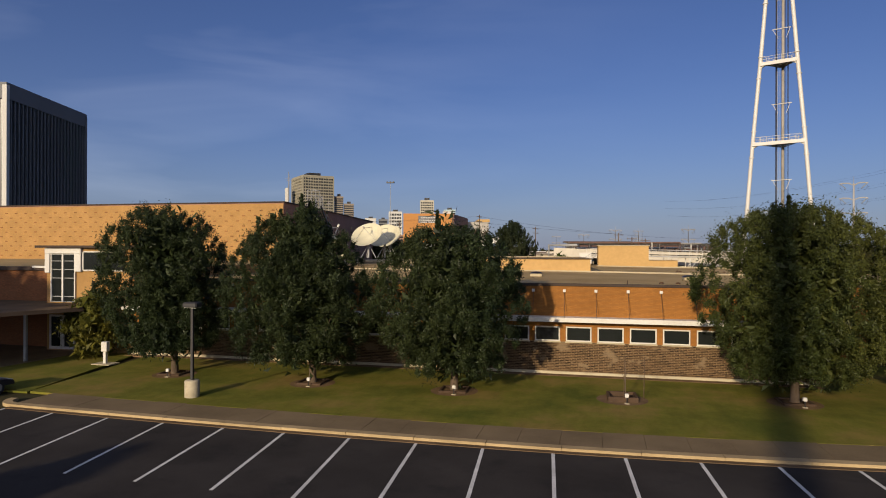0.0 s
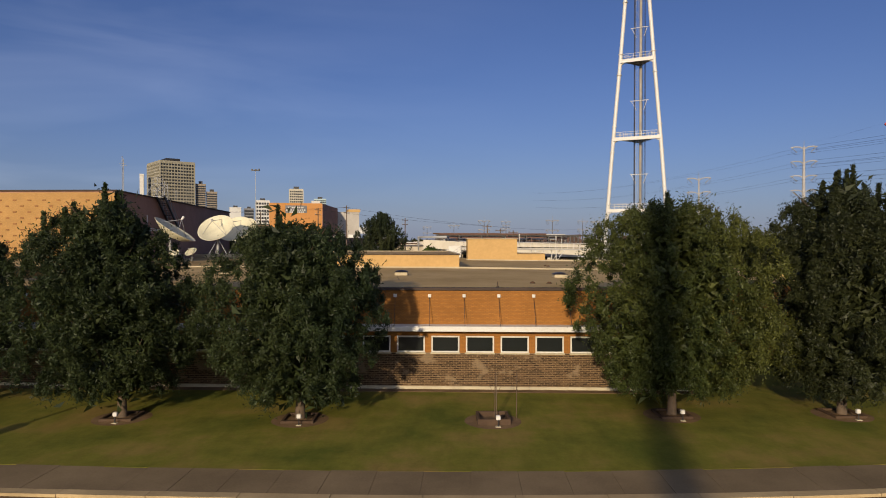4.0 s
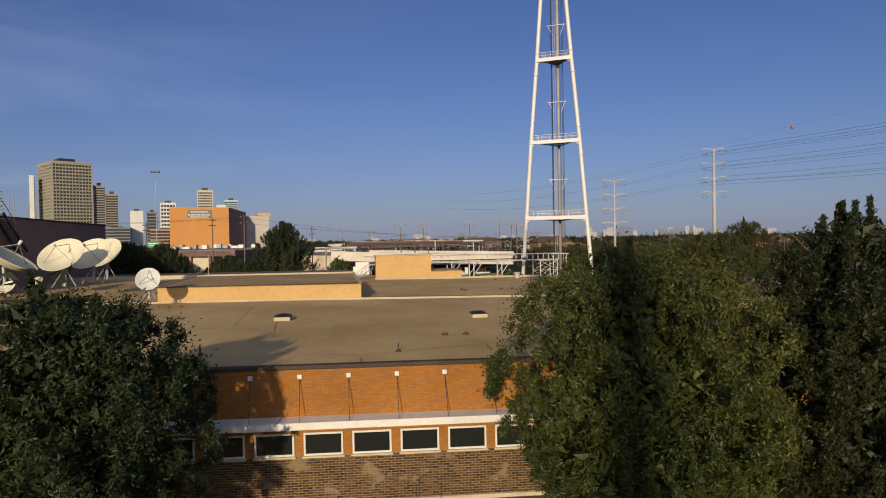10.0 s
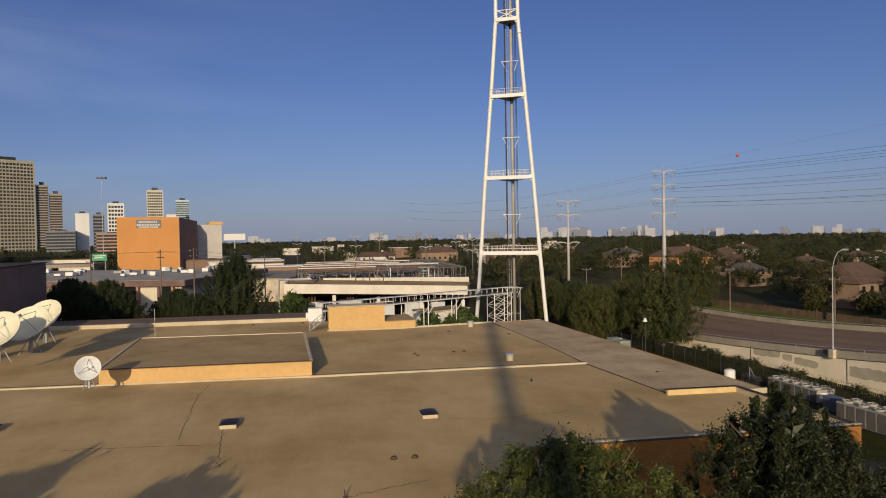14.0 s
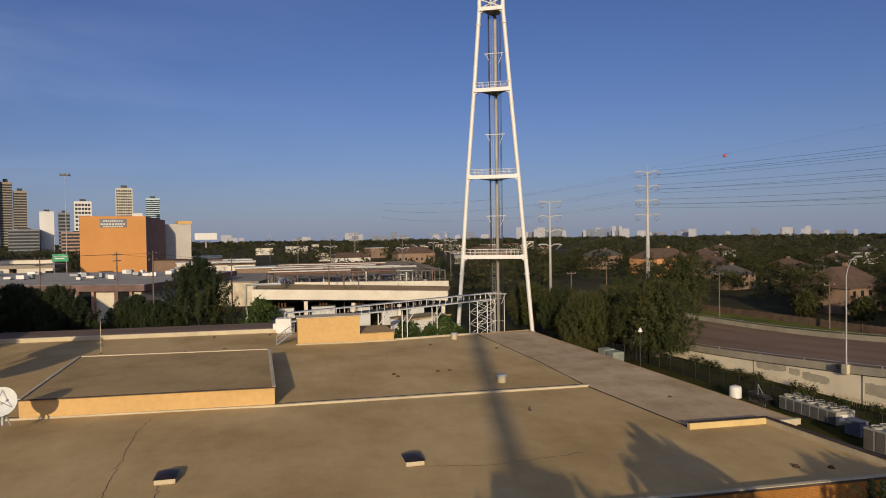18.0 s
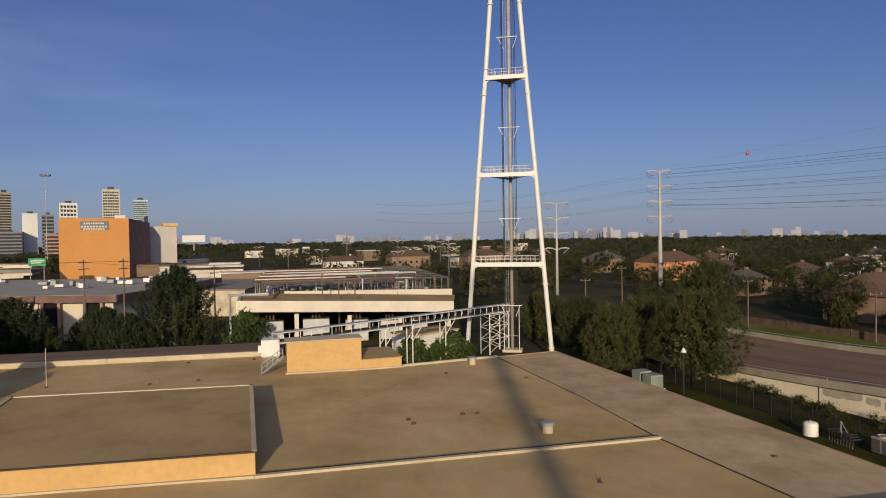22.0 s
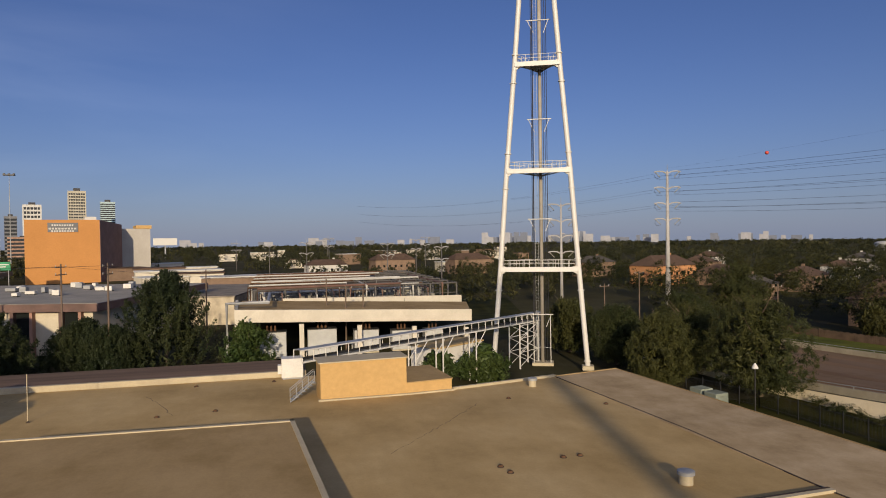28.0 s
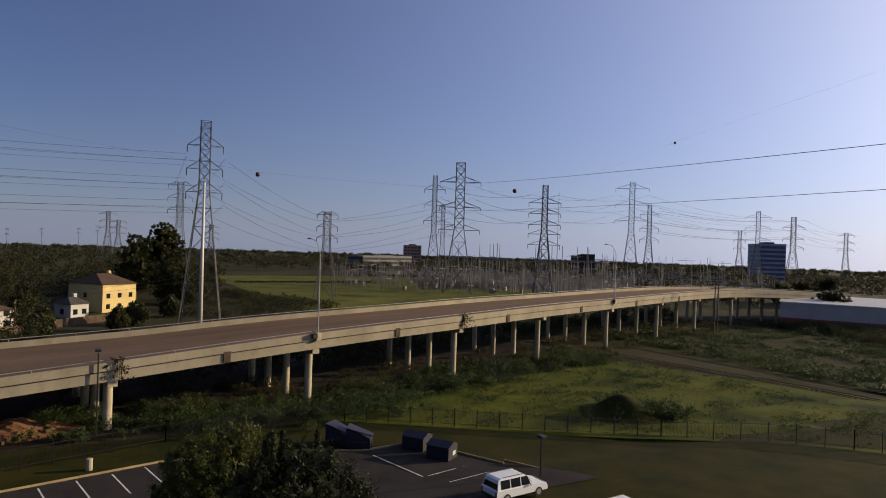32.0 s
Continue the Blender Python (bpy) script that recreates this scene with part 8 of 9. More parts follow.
# warehouse beyond the railway
wh = thing("warehouse", "long low white warehouse with a pale roof", "warehouse", at=(119.02, -141.65, -1.1), yaw=-148)
part("wall", Geo().box(0, 70, 0, 35, 0, 7.4), worn("white metal siding", (0.46, 0.42, 0.4), 0.7, 0.3, 4, 0.1, 0.05), wh)
part("roof", Geo().prism([(-0.3, -0.3), (70.3, -0.3), (70.3, 35.3), (-0.3, 35.3)], 7.4, [7.75, 7.75, 8.6, 8.6]), M_WHITE, wh)
part("stripe", Geo().box(0, 70, -0.05, 0.0, 0, 2.9), worn("red base stripe", (0.25, 0.06, 0.05), 0.7), wh)


# ---- houses ----
def house(x, y, w, d, hw, hr, yaw, wall, roof, label, gable=False):
    t = thing("house", label, "house", "houses beyond the road", at=(x, y, -1.0), yaw=yaw)
    part("wall", Geo().box(-w / 2, w / 2, -d / 2, d / 2, 0, hw), wall, t)
    hr *= 0.8
    e = 0.5
    g = Geo()
    k = 0.0 if gable else min(w, d) * 0.3
    g.v = [(-w / 2 - e, -d / 2 - e, hw), (w / 2 + e, -d / 2 - e, hw), (w / 2 + e, d / 2 + e, hw), (-w / 2 - e, d / 2 + e, hw), (-w / 2 - (e if gable else 0) + k, 0, hw + hr), (w / 2 + (e if gable else 0) - k, 0, hw + hr)]
    g.f = [(0, 1, 5, 4), (2, 3, 4, 5), (1, 2, 5), (3, 0, 4), (3, 2, 1, 0)]
    part("roof", g, roof, t)
    part("chimney", Geo().box(w * 0.2, w * 0.2 + 0.9, 0.5, 1.4, hw, hw + hr + 0.7), wall, t)
    n = max(2, int(w / 3.2))
    for fl in range(1 if hw < 4.5 else 2):
        for i in range(n):
            cx = -w / 2 + (i + 0.5) * w / n
            for sgn in (-1, 1):
                wd = part("window", Geo().box(cx - 0.6, cx + 0.6, sgn * (d / 2 + 0.03) - 0.03, sgn * (d / 2 + 0.03) + 0.03, 1.0 + 2.9 * fl, 2.3 + 2.9 * fl), M_WINDOW, t)
        for sgn in (-1, 1):
            part("window", Geo().box(sgn * (w / 2 + 0.03) - 0.03, sgn * (w / 2 + 0.03) + 0.03, -0.6, 0.6, 1.0 + 2.9 * fl, 2.3 + 2.9 * fl), M_WINDOW, t)
    return t


M_SHING = worn("brown shingles", (0.10, 0.065, 0.045), 0.9, 0.5, 6, 0.2, 0.2)
M_SHING2 = worn("grey shingles", (0.085, 0.075, 0.065), 0.9, 0.5, 6, 0.2, 0.2)
M_HB = worn("house brick", (0.2, 0.135, 0.09), 0.85, 0.5, 6, 0.15, 0.1)
M_HY = worn("yellow render", (0.62, 0.47, 0.2), 0.8, 0.4, 6, 0.1, 0.05)
M_HW = worn("pale siding", (0.522, 0.496, 0.435), 0.8, 0.4, 6, 0.1, 0.05)
M_HO = worn("orange brick house wall", (0.479, 0.235, 0.104), 0.85, 0.4, 6, 0.1, 0.05)
NEAR_HOUSES = [(123, 155, 17, 13, 5.8, 5.6, 20, M_HB, M_SHING),
    (137, 166, 13, 11, 4.0, 3.6, 10, M_HB, M_SHING),
    (198.28, 140.54, 12, 11, 5.8, 3.2, 5, M_HW, M_SHING2),
    (281.09, 130.11, 13, 12, 6.2, 4, 0, M_HB, M_SHING),
    (271.43, 98.01, 14, 12, 7.6, 3.2, -10, M_HW, M_SHING2),
    (249.34, 106.77, 12, 11, 6.8, 3.6, -5, M_HB, M_SHING),
    (197.5, 42.6, 11, 13, 7.6, 3.4, -50, M_HY, M_SHING),
    (150.0, 65.2, 10, 8, 5.0, 1.8, -50, M_HW, M_SHING),
    (180.0, 49.6, 5, 6, 3.6, 2.0, -50, M_HW, M_SHING2),
    (172, 234, 14, 12, 5.6, 3.6, 25, M_HB, M_SHING)]
MID_HOUSES = [(230, 275, 14, 12, 5.8, 3.4, 30, M_HW, M_SHING),
    (249.93, 240.09, 14, 12, 5.8, 3.6, 15, M_HB, M_SHING2),
    (299.04, 201.86, 14, 12, 6.0, 3.4, 10, M_HW, M_SHING),
    (328.78, 163.47, 14, 12, 6.4, 3.6, 0, M_HW, M_SHING2),
    (150, 284, 24, 14, 7.6, 5.2, 18, M_HO, M_SHING),
    (166, 270, 15, 12, 5.4, 3.6, 30, M_HB, M_SHING),
    (150, 345, 18, 13, 7, 4, 25, M_HB, M_SHING2),
    (246, 385, 16, 13, 7, 4, 30, M_HW, M_SHING),
    (200, 330, 16, 13, 6.4, 4, 30, M_HB, M_SHING),
    (300, 330, 16, 13, 6.4, 4, 30, M_HW, M_SHING2)]
FAR_HOUSES = [(359.15, 258.45, 15, 12, 7.6, 4, 20, M_HW, M_SHING),
    (362.62, 200.29, 15, 12, 7.6, 4, 10, M_HW, M_SHING),
    (60, 420, 24, 13, 8, 4.4, 10, M_HB, M_SHING),
    (100, 400, 22, 13, 8, 4.4, 10, M_HB, M_SHING),
    (20, 390, 20, 12, 7, 3.5, 10, M_HW, M_SHING),
    (329.43, 98.64, 14, 12, 7.6, 3.6, -5, M_HW, M_SHING),
    (214.71, 190.44, 14, 12, 5.6, 3.6, 10, M_HB, M_SHING),
    (152, 185, 13, 11, 4.6, 3.6, 20, M_HB, M_SHING),
    (135, 215, 13, 11, 4.8, 3.6, 20, M_HB, M_SHING2)]
HOUSES = NEAR_HOUSES + MID_HOUSES + FAR_HOUSES
for row in HOUSES:
    nm = {M_HB: "brick", M_HY: "yellow two-storey", M_HW: "pale", M_HO: "orange brick"}[row[7]]
    house(*row, f"{nm} house with a {'brown' if row[8] is M_SHING else 'grey'} shingle roof among trees")
wf = Geo()
WF = [(88, 176), (90.9, 161.9), (93.9, 146.3), (96.4, 133.5), (98.3, 123.0), (102.0, 110.0)]
for a, b in zip(WF, WF[1:]):
    L = math.hypot(b[0] - a[0], b[1] - a[1])
    n = int(L / 0.32)
    for k in range(n):
        f = (k + 0.5) / n
        hh = 1.9 + 0.08 * math.sin(k * 1.7)
        wf.obox((a[0] + (b[0] - a[0]) * f, a[1] + (b[1] - a[1]) * f, -1.1 + hh / 2), (0.30, 0.04, hh), math.degrees(math.atan2(b[1] - a[1], b[0] - a[0])))
BF = [(139.0, 66.0), (143.8, 62.6), (153.2, 56.9), (171.4, 39.9), (184.5, 33.0)]
for a, b in zip(BF, BF[1:]):
    L = math.hypot(b[0] - a[0], b[1] - a[1])
    n = int(L / 0.36)
    for k in range(n):
        f = (k + 0.5) / n
        wf.obox((a[0] + (b[0] - a[0]) * f, a[1] + (b[1] - a[1]) * f, -0.1 + 0.05 * math.sin(k * 1.9)), (0.34, 0.04, 1.9), math.degrees(math.atan2(b[1] - a[1], b[0] - a[0])))
wfo = thing("wooden_fence", "long weathered plank fence behind the road", "fence")
tagged(part("planks", wf, M_WOOD, wfo), kind="stuff")
wfp = Geo()
for x, y in WF:
    wfp.box(x - 0.08, x + 0.08, y - 0.08, y + 0.08, -1.3, 1.0)
part("posts", wfp, M_WOOD, wfo)


# ---- city blocks ----
def block(name, label, x, y, w, d, h, yaw, wall, glass, floors, bays, base=0.0, proud=0.25, pen=True):
    t = thing(name, label, "building", at=(x, y, 0), yaw=yaw)
    part("glass_core", Geo().box(-w / 2, w / 2, -d / 2, d / 2, 0, h), glass, t)
    if floors:
        fl = (h - base) / floors
        for k in range(floors):
            z = base + fl * (k + 0.62)
            part("spandrel", Geo().box(-w / 2 - proud, w / 2 + proud, -d / 2 - proud, d / 2 + proud, z, z + fl * 0.42), wall, t)
    if bays:
        for sx in (-1, 1):
            for sy_ in (-1, 1):
                part("corner_post", Geo().box(sx * w / 2 - 0.12 * w / bays - proud, sx * w / 2 + 0.12 * w / bays + proud, sy_ * d / 2 - 0.12 * w / bays - proud, sy_ * d / 2 + 0.12 * w / bays + proud, 0, h), wall, t)
        for i in range(1, bays):
            x0 = -w / 2 + w * i / bays
            part("rib", Geo().box(x0 - 0.1 * w / bays, x0 + 0.1 * w / bays, -d / 2 - proud * 1.2, d / 2 + proud * 1.2, 0, h), wall, t)
        nb = max(2, int(bays * d / w))
        for i in range(1, nb):
            y0 = -d / 2 + d * i / nb
            part("rib", Geo().box(-w / 2 - proud * 1.2, w / 2 + proud * 1.2, y0 - 0.1 * d / nb, y0 + 0.1 * d / nb, 0, h), wall, t)
    part("parapet", Geo().box(-w / 2 - proud * 1.3, w / 2 + proud * 1.3, -d / 2 - proud * 1.3, d / 2 + proud * 1.3, h, h + 0.02 * h), wall, t)
    if pen:
        part("roof_plant", Geo().box(-w * 0.2, w * 0.2, -d * 0.2, d * 0.2, h * 1.02, h * 1.07), M_DARKMETAL, t)
    return t


M_BEIGE = worn("beige cladding", (0.287, 0.261, 0.187), 0.7, 0.05, 2, 0.08, 0)
M_BEIGE2 = worn("tan cladding", (0.235, 0.191, 0.139), 0.7, 0.05, 2, 0.08, 0)
M_CITYGLASS = plain("city glass", (0.02, 0.022, 0.022), 0.3, 0.0, 0.3)
M_BEIGE3 = worn("cream cladding", (0.4, 0.365, 0.278), 0.7, 0.05, 2, 0.06, 0)
M_GREYC = worn("grey cladding", (0.15, 0.15, 0.15), 0.7, 0.05, 2, 0.1, 0)
M_CITYW = worn("white cladding", (0.522, 0.505, 0.452), 0.7, 0.05, 2, 0.06, 0)
M_TEAL = worn("teal cladding", (0.34, 0.44, 0.44), 0.5, 0.05, 2, 0.06, 0)
M_STORE = worn("orange rendered wall", (0.461, 0.217, 0.0696), 0.8, 0.06, 2, 0.08, 0.05)
ot = block("office_tower", "dark ribbed office tower with a pale corner", -257.8, 223, 60, 59, 70, 15.7, M_GREYC, plain("very dark glass", (0.02, 0.02, 0.025), 0.3), 0, 24, pen=False, proud=0.5)
part("top_band", Geo().box(-30.65, 30.65, -30.15, 30.15, 65.2, 70), M_GREYC, ot, "plain grey band below the roof")
# white strip stands in for the sunlit face round the corner
part("sunlit_corner", Geo().box(29.2, 31.0, -30.5, -28.6, 0, 70.4, 0.1), M_CITYW, ot, "corner strip coloured pale for its sunlit face")
block("glass_tower", "beige banded office tower in the distance", -649, 1401, 71, 90, 172, 42, M_BEIGE, M_CITYGLASS, 26, 12, proud=0.7)
block("apartment_tower", "tan apartment tower with stacked balconies", -590, 1418, 20, 30, 128, 22, M_BEIGE2, M_CITYGLASS, 26, 0, proud=0.6)
block("apartment_tower", "tan apartment tower with stacked balconies", -570, 1430, 22, 30, 112, 22, M_BEIGE2, M_CITYGLASS, 22, 0, proud=0.6)
block("white_slab", "thin white building edge behind the tower", -700, 1375, 8, 20, 146, 24, M_CITYW, M_CITYW, 0, 0, pen=False)
block("slim_tower", "slim cream office tower far off", -393, 1478, 30, 30, 121, 15, M_BEIGE3, M_CITYGLASS, 21, 7, proud=0.5)
block("teal_tower", "teal glass tower far off", -387, 1690, 30, 30, 112, 14, M_TEAL, M_CITYGLASS, 24, 0, proud=0.5)
block("white_block", "white office block far off", -316, 876, 15, 16, 51, 20, M_CITYW, M_CITYW, 0, 0)
block("white_block", "grey-white office block far off", -300, 884, 12, 14, 50, 20, M_GREYC, M_CITYGLASS, 12, 0)
block("banded_block", "cream banded office block far off", -402, 1262, 25, 26, 83, 18, M_CITYW, M_CITYGLASS, 12, 5, proud=0.4)
block("low_block", "brown banded office block far off", -255, 800, 34, 24, 26, 18, worn("brown cladding", (0.3, 0.18, 0.12), 0.7), M_CITYGLASS, 7, 0)
block("low_block", "grey office block far off", -330, 850, 30, 24, 30, 18, M_GREYC, M_CITYGLASS, 8, 0)
block("blue_block", "blue-white office block beyond the switchyard", 399.19, -525.65, 36, 22, 33.5, -35, worn("blue grey cladding", (0.3, 0.32, 0.4), 0.7), plain("blue glass", (0.05, 0.075, 0.14), 0.3), 8, 0)
block("brick_block", "red brick office block beyond the field", 700, -290, 22, 20, 22, -25, worn("pinkish cladding", (0.42, 0.25, 0.2), 0.8), plain("tinted glass", (0.09, 0.055, 0.05), 0.3), 6, 6)
block("low_block", "dark brown block beyond the switchyard", 434.03, -326.26, 16, 16, 17.0, -40, M_DBROWN, M_CITYGLASS, 4, 0)
block("low_block", "dark brown block beyond the switchyard", 420.5, -322.5, 7, 12, 18.5, -40, M_DBROWN, M_CITYGLASS, 0, 0, pen=False)
block("low_block", "long brown low building beyond the field", 542.5, -184.07, 60, 20, 11, -70, M_GREYC, M_CITYGLASS, 3, 0)
st_ = thing("storage_building", "tall orange rendered storage building with a pale sign", "building", at=(-101.7, 386, 0), yaw=15.2)
part("wall", Geo().box(-15.4, 15.2, 0, 30, 0, 30), M_STORE, st_)
part("side_wall", Geo().prism([(15.2, 0.02), (15.4, 0.02), (26.5, 33), (15.2, 33)], 0, [29.9, 29.9, 28.6, 28.6]), M_DBROWN, st_, "dark brown side wall")
part("rear_block", Geo().prism([(20, 34), (40.5, 34), (40.5, 56), (20, 56)], 0, 26.4), worn("grey-white render", (0.4, 0.37, 0.32), 0.8, 0.1, 2, 0.1, 0.05), st_, "grey-white rear block")
part("rear_cornice", Geo().prism([(33.5, 33.6), (41.2, 33.6), (41.2, 56.4), (33.5, 56.4)], 26.4, 28.2), M_STUCCO, st_, "ochre cornice")
part("roof_plant", Geo().box(9, 14, 3, 9, 30, 31.6), M_CITYW, st_)
part("sign_board", Geo().box(-6.2, 6.2, -0.25, -0.02, 24.2, 28.6), M_GREYC, st_, "grey sign board with pale bars")
for k, (w, z, c) in enumerate(((4.6, 27.4, 0), (5.8, 25.8, 0), (4.8, 24.6, 0))):
    for j in range(9):
        x = -w + 2 * w * j / 9
        part("sign_bar", Geo().box(x, x + 2 * w / 9 - 0.35, -0.36, -0.26, z - 0.35, z + 0.45), M_CITYW, st_)
bb = thing("billboard", "white advertising board far beyond the office", "billboard", at=(-124, 806, 0), yaw=8)
part("panel", Geo().box(-12, 12, -0.4, 0.4, 16, 23.6), M_CITYW, bb)
part("post", Geo().tube((0, 0, 0), (0, 0, 16), 0.8, n=8), M_STEEL, bb)
hm = thing("high_mast_light", "tall slim highway light mast", "street lamp", at=(-158, 483, 0))
part("mast", Geo().tube((0, 0, 0), (0, 0, 60), 0.3, 0.12, n=8), M_STEEL, hm)
part("ring", Geo().box(-3.0, 3.0, -1.2, 1.2, 59.6, 60.3), M_DARKMETAL, hm)
for s in (-2.6, 0, 2.6):
    part("lamp", Geo().box(s - 0.5, s + 0.5, -0.5, 0.5, 60.3, 61), M_DARKMETAL, hm)
hs = thing("highway_sign", "green highway sign on a gantry", "road sign", at=(-113, 346, 0), yaw=15)
part("panel", Geo().box(-3.2, 3.2, -0.1, 0.1, 8.2, 11.6), worn("sign green", (0.02, 0.22, 0.09), 0.5), hs)
part("sign_bar", Geo().box(-2.6, 2.6, -0.13, -0.101, 10.3, 10.7), M_WHITE, hs)
part("sign_bar", Geo().box(-2.2, 1.6, -0.13, -0.101, 9.4, 9.8), M_WHITE, hs)
for s in (-2.5, 2.5):
    part("post", Geo().tube((s, 0.3, 0), (s, 0.3, 11), 0.18, n=6), M_STEEL, hs)
hw = Geo()
hw.box(-420, -118, 352, 372, 5.0, 6.6)
for k in range(10):
    hw.box(-410 + 30 * k, -408.5 + 30 * k, 360, 364, 0, 5.0)
structure("elevated_highway", hw, worn("grimy highway concrete", (0.2, 0.17, 0.13), 0.9, 0.05, 2, 0.2, 0.1), "distant elevated concrete highway", "highway")
rs = np.random.default_rng(4)
M_FARGREY = worn("far grey wall", (0.15, 0.165, 0.2), 0.9, 0.05, 2, 0.1, 0)
M_HAZY = worn("hazy far wall", (0.3, 0.3, 0.31), 0.9, 0.05, 2, 0.1, 0)
for grp in range(2):
    g = Geo()
    for k in range(44):
        az = radians(-16 + 60 * rs.random() if k % 3 else 17.5 + 9 * rs.random() ** 1.4)
        d = 3300 + 700 * rs.random()
        h = 16 + 22 * rs.random() ** 3 if k % 3 else 20 + 34 * rs.random() ** 1.5
        g.obox((d * math.sin(az), d * math.cos(az), h / 2 - 20), (14 + 46 * rs.random(), 30, h + 40), math.degrees(-az))
    tagged(part("distant_skyline", g, M_HAZY if grp else M_FARGREY), "row of tiny pale city buildings on the horizon", "skyline", "", "stuff")
g = Geo().lathe((690, 655, 0), [(17, -6), (17, 7), (14, 9), (0.1, 10)], 24)
tagged(part("distant_arena", g, M_CITYW), "round pale building far beyond the houses", "building")
rs = np.random.default_rng(6)
for k in range(34):
    az, d = radians(-24 + 26 * rs.random()), 250 + 220 * rs.random()
    if k > 13:
        az, d = radians(-8 + 30 * rs.random()), 380 + 480 * rs.random() ** 0.8
    t = thing("far_shed", "low pale building in the middle distance", "building", "far sheds", at=(d * math.sin(az), 45 + d * math.cos(az), 0), yaw=30 * rs.random())
    w, h = (14 + 20 * rs.random(), 4 + 3 * rs.random()) if k < 14 else (7 + 11 * rs.random(), 4.5 + 3.5 * rs.random())
    part("wall", Geo().box(-w / 2, w / 2, -6, 6, -3, h), M_HB if k % 3 == 0 else M_CREAM, t)
    part("roof", Geo().box(-w / 2 - 0.4, w / 2 + 0.4, -6.4, 6.4, h, h + 0.4), M_CITYW if k % 2 else M_SHING, t)


# ---- distance ----
def scatter(n, inside):
    out = []
    while len(out) < n:
        s = inside(rng)
        if s:
            out.append(s)
    return out


def polar(a0, a1, d0, d1, h0, h1, r0, r1, clear=None):
    """Tree spots in a sector round the roof's middle; angles clockwise from +y."""
    def one(rng):
        a = radians(a0 + (a1 - a0) * rng.random())
        d = math.sqrt(d0 * d0 + (d1 * d1 - d0 * d0) * rng.random())
        x, y = 0 + d * math.sin(a), 45 + d * math.cos(a)
        if clear and clear(x, y):
            return None
        h = h0 + (h1 - h0) * rng.random()
        return (x, y, -0.5 + far_z(x, y), h, r0 + (r1 - r0) * rng.random())
    return one


def open_land(x, y):
    """The road, the field below the pylons and the switchyard stay clear."""
    a = math.degrees(math.atan2(x, y - 45))
    if (79.6 < a < 84.4 and math.hypot(x, y - 45) < 158) or (88.6 < a < 92.4 and math.hypot(x, y - 45) < 205):
        return True
    return x < 90 or (x < 106 and y > 100 and y < 150) or (x < 92 + 0.1 * (60 - y)) or (103 < x < 122 and 126 < y < 148) or (124 < x < 150 and 46 < y < 66 and y < 150 - 0.6 * x) or (152 < x < 198 and 36 < y < 56) or (a > 92 and math.hypot(x, y - 45) < 480) or any(abs(x - h[0]) < 8 and abs(y - h[1]) < 7.5 for h in HOUSES)


def sparse(x, y):
    """Trees stand in loose groups ahead, thick towards the houses."""
    a = math.degrees(math.atan2(x, y - 45))
    if any(abs(x - h[0]) < 10 and abs(y - h[1]) < 10 for h in HOUSES):
        return True
    return a < 24 and noise.noise(Vector((x * 0.011, y * 0.011, 3.0))) < -0.12


woods("far_woods", scatter(1200, polar(-40, 96, 380, 900, 8, 12, 4, 7, sparse)), M_FAR, 21, "distant belt of dark green trees", per=230, size=0.5)
woods("far_woods", scatter(1000, polar(94, 180, 480, 900, 7, 10, 4, 7)), M_FAR, 24, "distant belt of dark green trees", per=150, size=0.55)
woods("far_woods", scatter(1500, polar(-60, 180, 900, 2600, 9, 14, 7, 12)), M_FAR, 22, "distant belt of dark green trees", per=110, size=1.15)
woods("wood", scatter(500, polar(12, 92, 118, 380, 5, 12.5, 2.6, 6.2, open_land)), M_MIXED, 23, "dark trees among the houses", per=950, size=0.22)
woods("wood", scatter(200, polar(46, 86, 96, 185, 6, 13.5, 2.8, 5.4, open_land)), M_MIXED, 25, "dark trees behind the plank fence", per=1700, size=0.17)
near_h = []
for row in HOUSES:
    x, y, w, hw = row[0], row[1], row[2], row[4]
    q = math.hypot(x + 6, y - 44)
    if q > 120 and x > 100 and row[7] is not M_HY and not (140 < x < 190 and y < 70):
        ux, uy = (x + 6) / q, (y - 44) / q
        for s in (-1.15, -0.4, 0.3, 1.0):
            b = 10.5 + 3 * rng.random()
            near_h.append((x - ux * b - uy * s * w * 0.5, y - uy * b + ux * s * w * 0.5, -1.0, (hw * (0.85 + 0.4 * rng.random()) + 1.2) * (0.85 if q < 190 else 1.0), 2.4 + rng.random()))
woods("wood", near_h, M_MIXED, 29, "dark garden trees in front of the houses", per=420, size=0.24)
woods("wood", scatter(150, polar(91, 99.4, 205, 395, 7, 13, 3, 5.5)), M_MIXED, 30, "dark trees at the edge of the field", per=520, size=0.26)
shrubs("field_brush", [(166 + 52 * rng.random(), -14 + 40 * rng.random(), 1.6 + rng.random(), 0.8 + 2.4 * rng.random()) for _ in range(110)], M_MIXED, 57, "rough dark brush round the foot of the pylon", 260, 0.2)
shrubs("field_brush", [(x + rng.normal() * 3, y + rng.normal() * 2.5, 1.8 + rng.random(), 1.2 + 1.8 * rng.random()) for x, y in ((262 - 70 * k / 70, -1 - 24 * k / 70 + 9 * rng.random()) for k in range(70))], M_LEAF2, 54, "dark brush at the corner of the field", 300, 0.25)
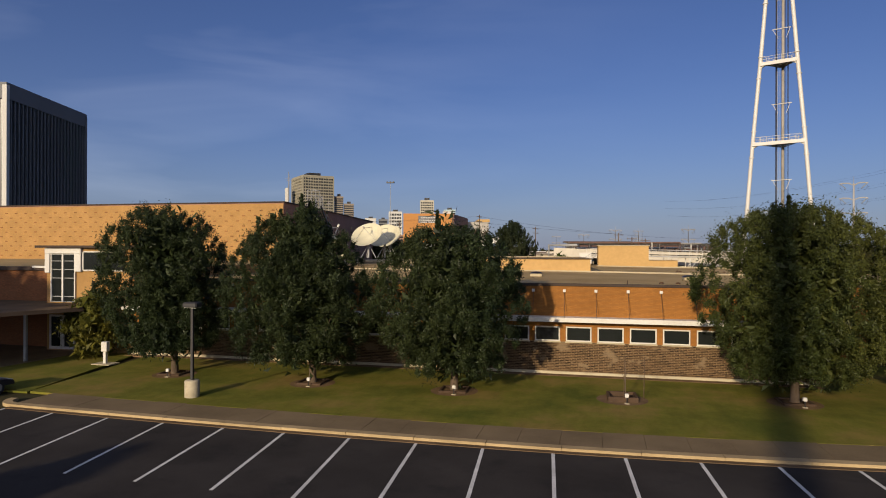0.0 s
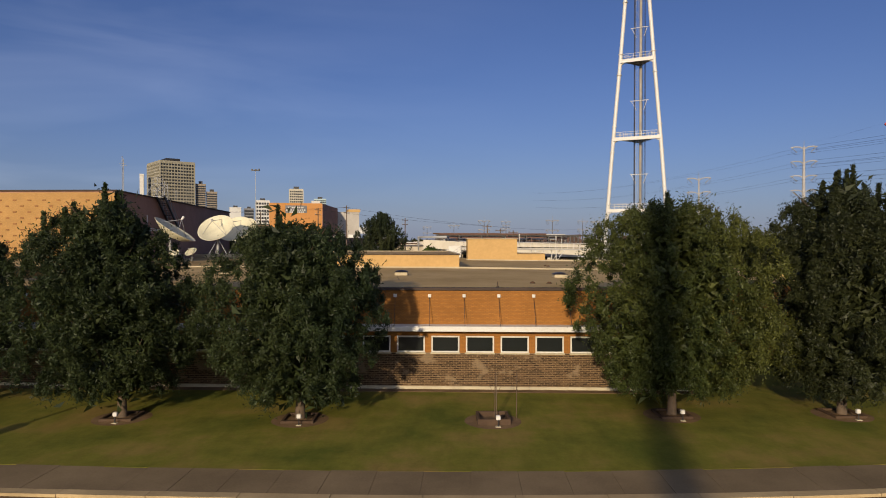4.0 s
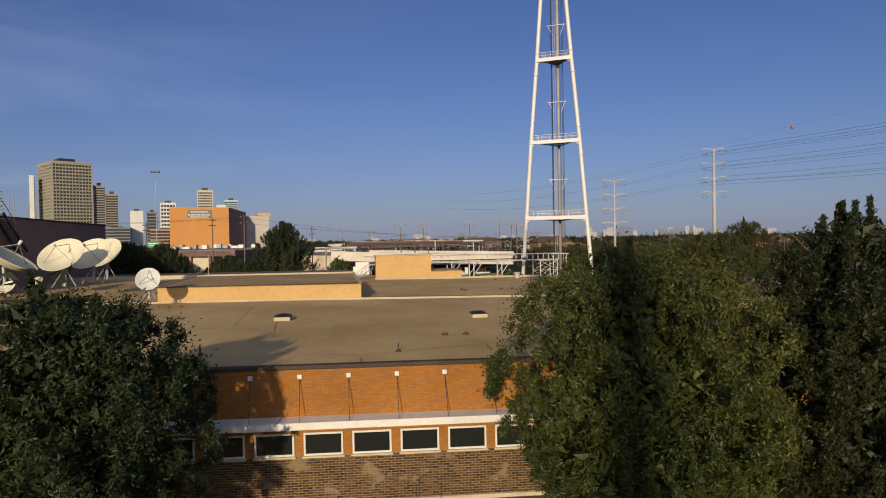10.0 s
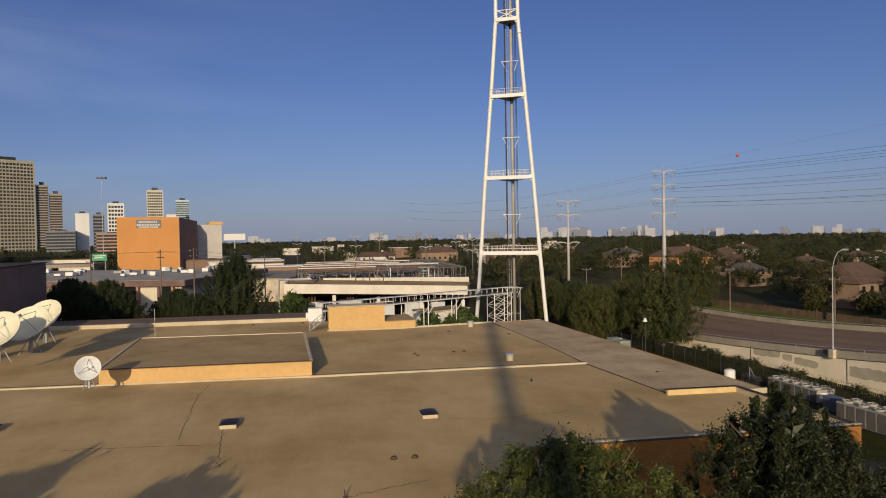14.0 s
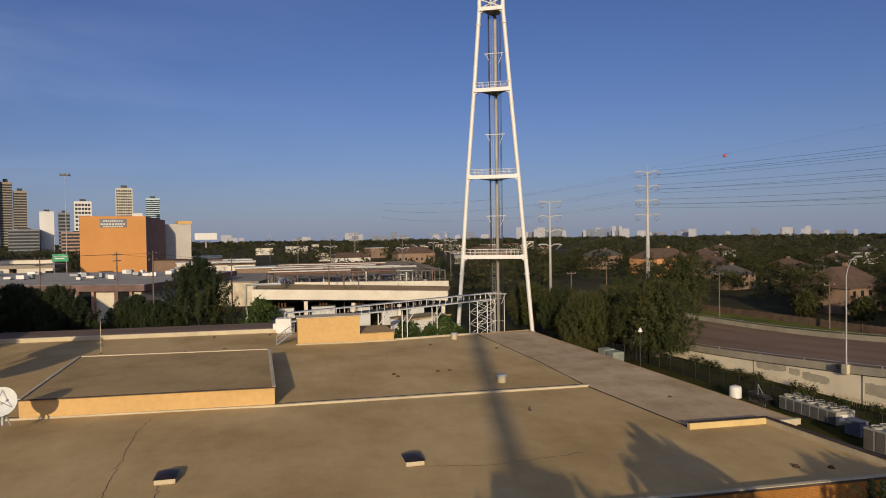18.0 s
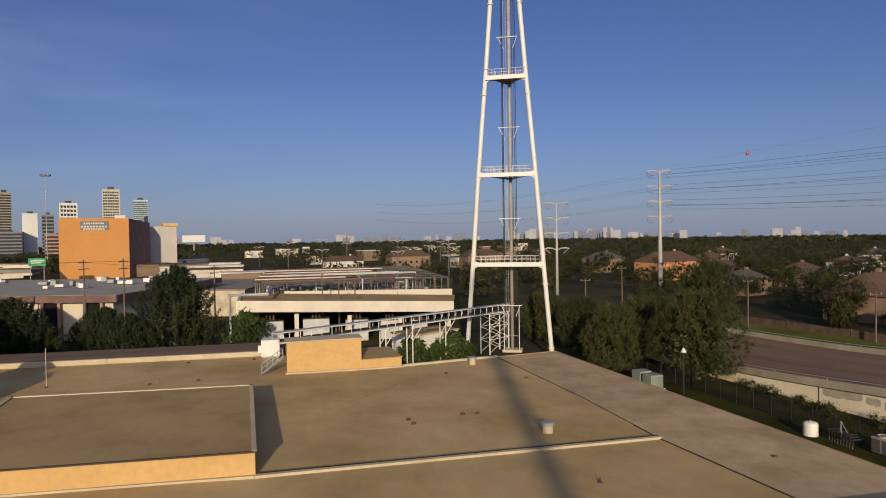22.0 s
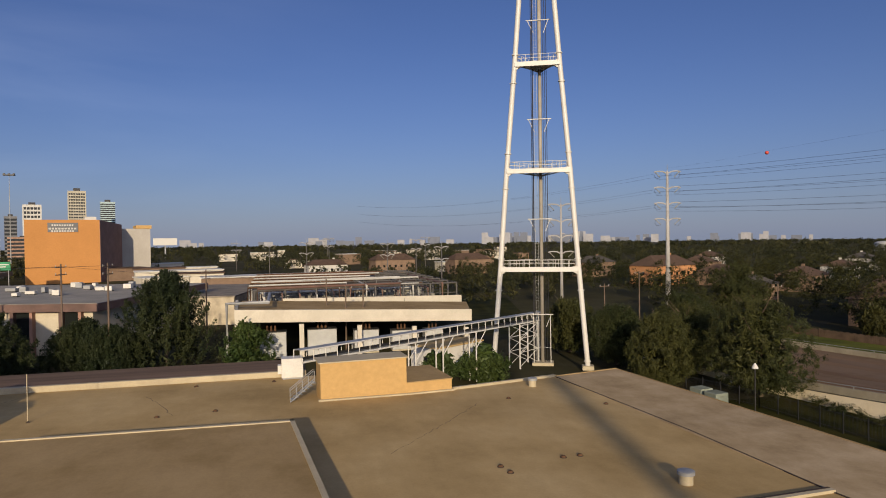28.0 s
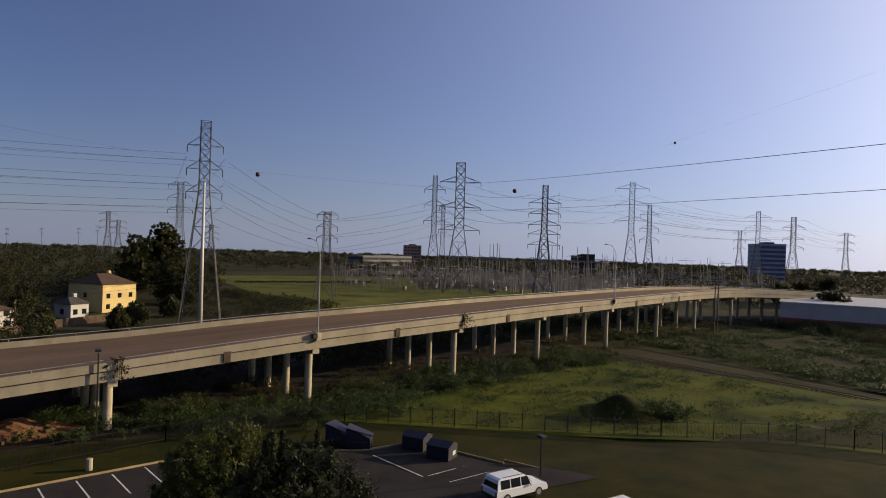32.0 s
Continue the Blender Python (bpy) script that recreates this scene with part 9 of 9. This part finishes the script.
shrubs("field_brush", [(398 + rng.normal() * 4, -100 - 75 * k / 60, 2.0, 1.5 + 1.5 * rng.random()) for k in range(60)] + [(328 + 0.05 * k + rng.normal() * 1.5, -18 - 1.1 * k, 1.4, 0.35 + 0.3 * rng.random()) for k in range(70)], M_LEAF2, 55, "dark hedge and ditch across the far field", 160, 0.3)
woods("wood", scatter(120, polar(2, 24, 190, 360, 4, 8, 2.5, 4.5)), M_FAR, 26, "trees between the far buildings", per=260, size=0.4)
tree("tall_pine", 229.0, 24.4, -1, 27.5, 6, 7.6, 81, "tall dark tree beside the pylon", leaf=M_LEAF2, clumps=190, per=60, size=0.5, spike=0, trunk=0.4)
tree("tall_pine", 222.0, 33.0, -1, 23, 4, 6.2, 82, "tall dark tree beside the pylon", leaf=M_LEAF2, clumps=90, per=60, size=0.5, spike=0, trunk=0.35)
for x, y, h, r, sd in ((157.89, 54.28, 4.0, 2.4, 83), (169.85, 58.91, 7.0, 3.2, 84), (176.13, 27.0, 5.0, 3.0, 85), (187.84, 60.1, 8.0, 3.6, 86), (139.9, 53.58, 5.0, 2.6, 87), (159.75, 67.8, 7.5, 3.6, 88), (205.97, 48.3, 9.0, 4.0, 89), (150.06, 39.69, 4.5, 2.4, 90), (160.1, 35.8, 5.0, 3.0, 91), (131.2, 68.6, 9.0, 4.0, 97), (214.0, 24.5, 15.5, 5.0, 101), (130.3, 72.5, 10.5, 4.6, 102), (209, 20, 12.0, 4.8, 103), (112.98, 138.02, 4.6, 2.4, 92), (106, 146, 5.5, 2.8, 93)):
    tree("yard_tree", x, y, -1, h, 0.8, r, sd, "dark leafy tree in a back garden", leaf=M_LEAF2, clumps=150, per=44, size=0.24, spike=8, trunk=0.2, group="garden trees")
tree("broad_tree", 115.23, -161.7, -1, 11.5, 1, 7.5, 94, "dark broad tree beside the warehouse", leaf=M_LEAF2, clumps=160, per=60, size=0.3, spike=4, trunk=0.3)
woods("far_woods", scatter(170, polar(136, 172, 260, 480, 5, 8, 3, 5)), M_FAR, 27, "dark trees beyond the warehouse", per=120, size=0.5)
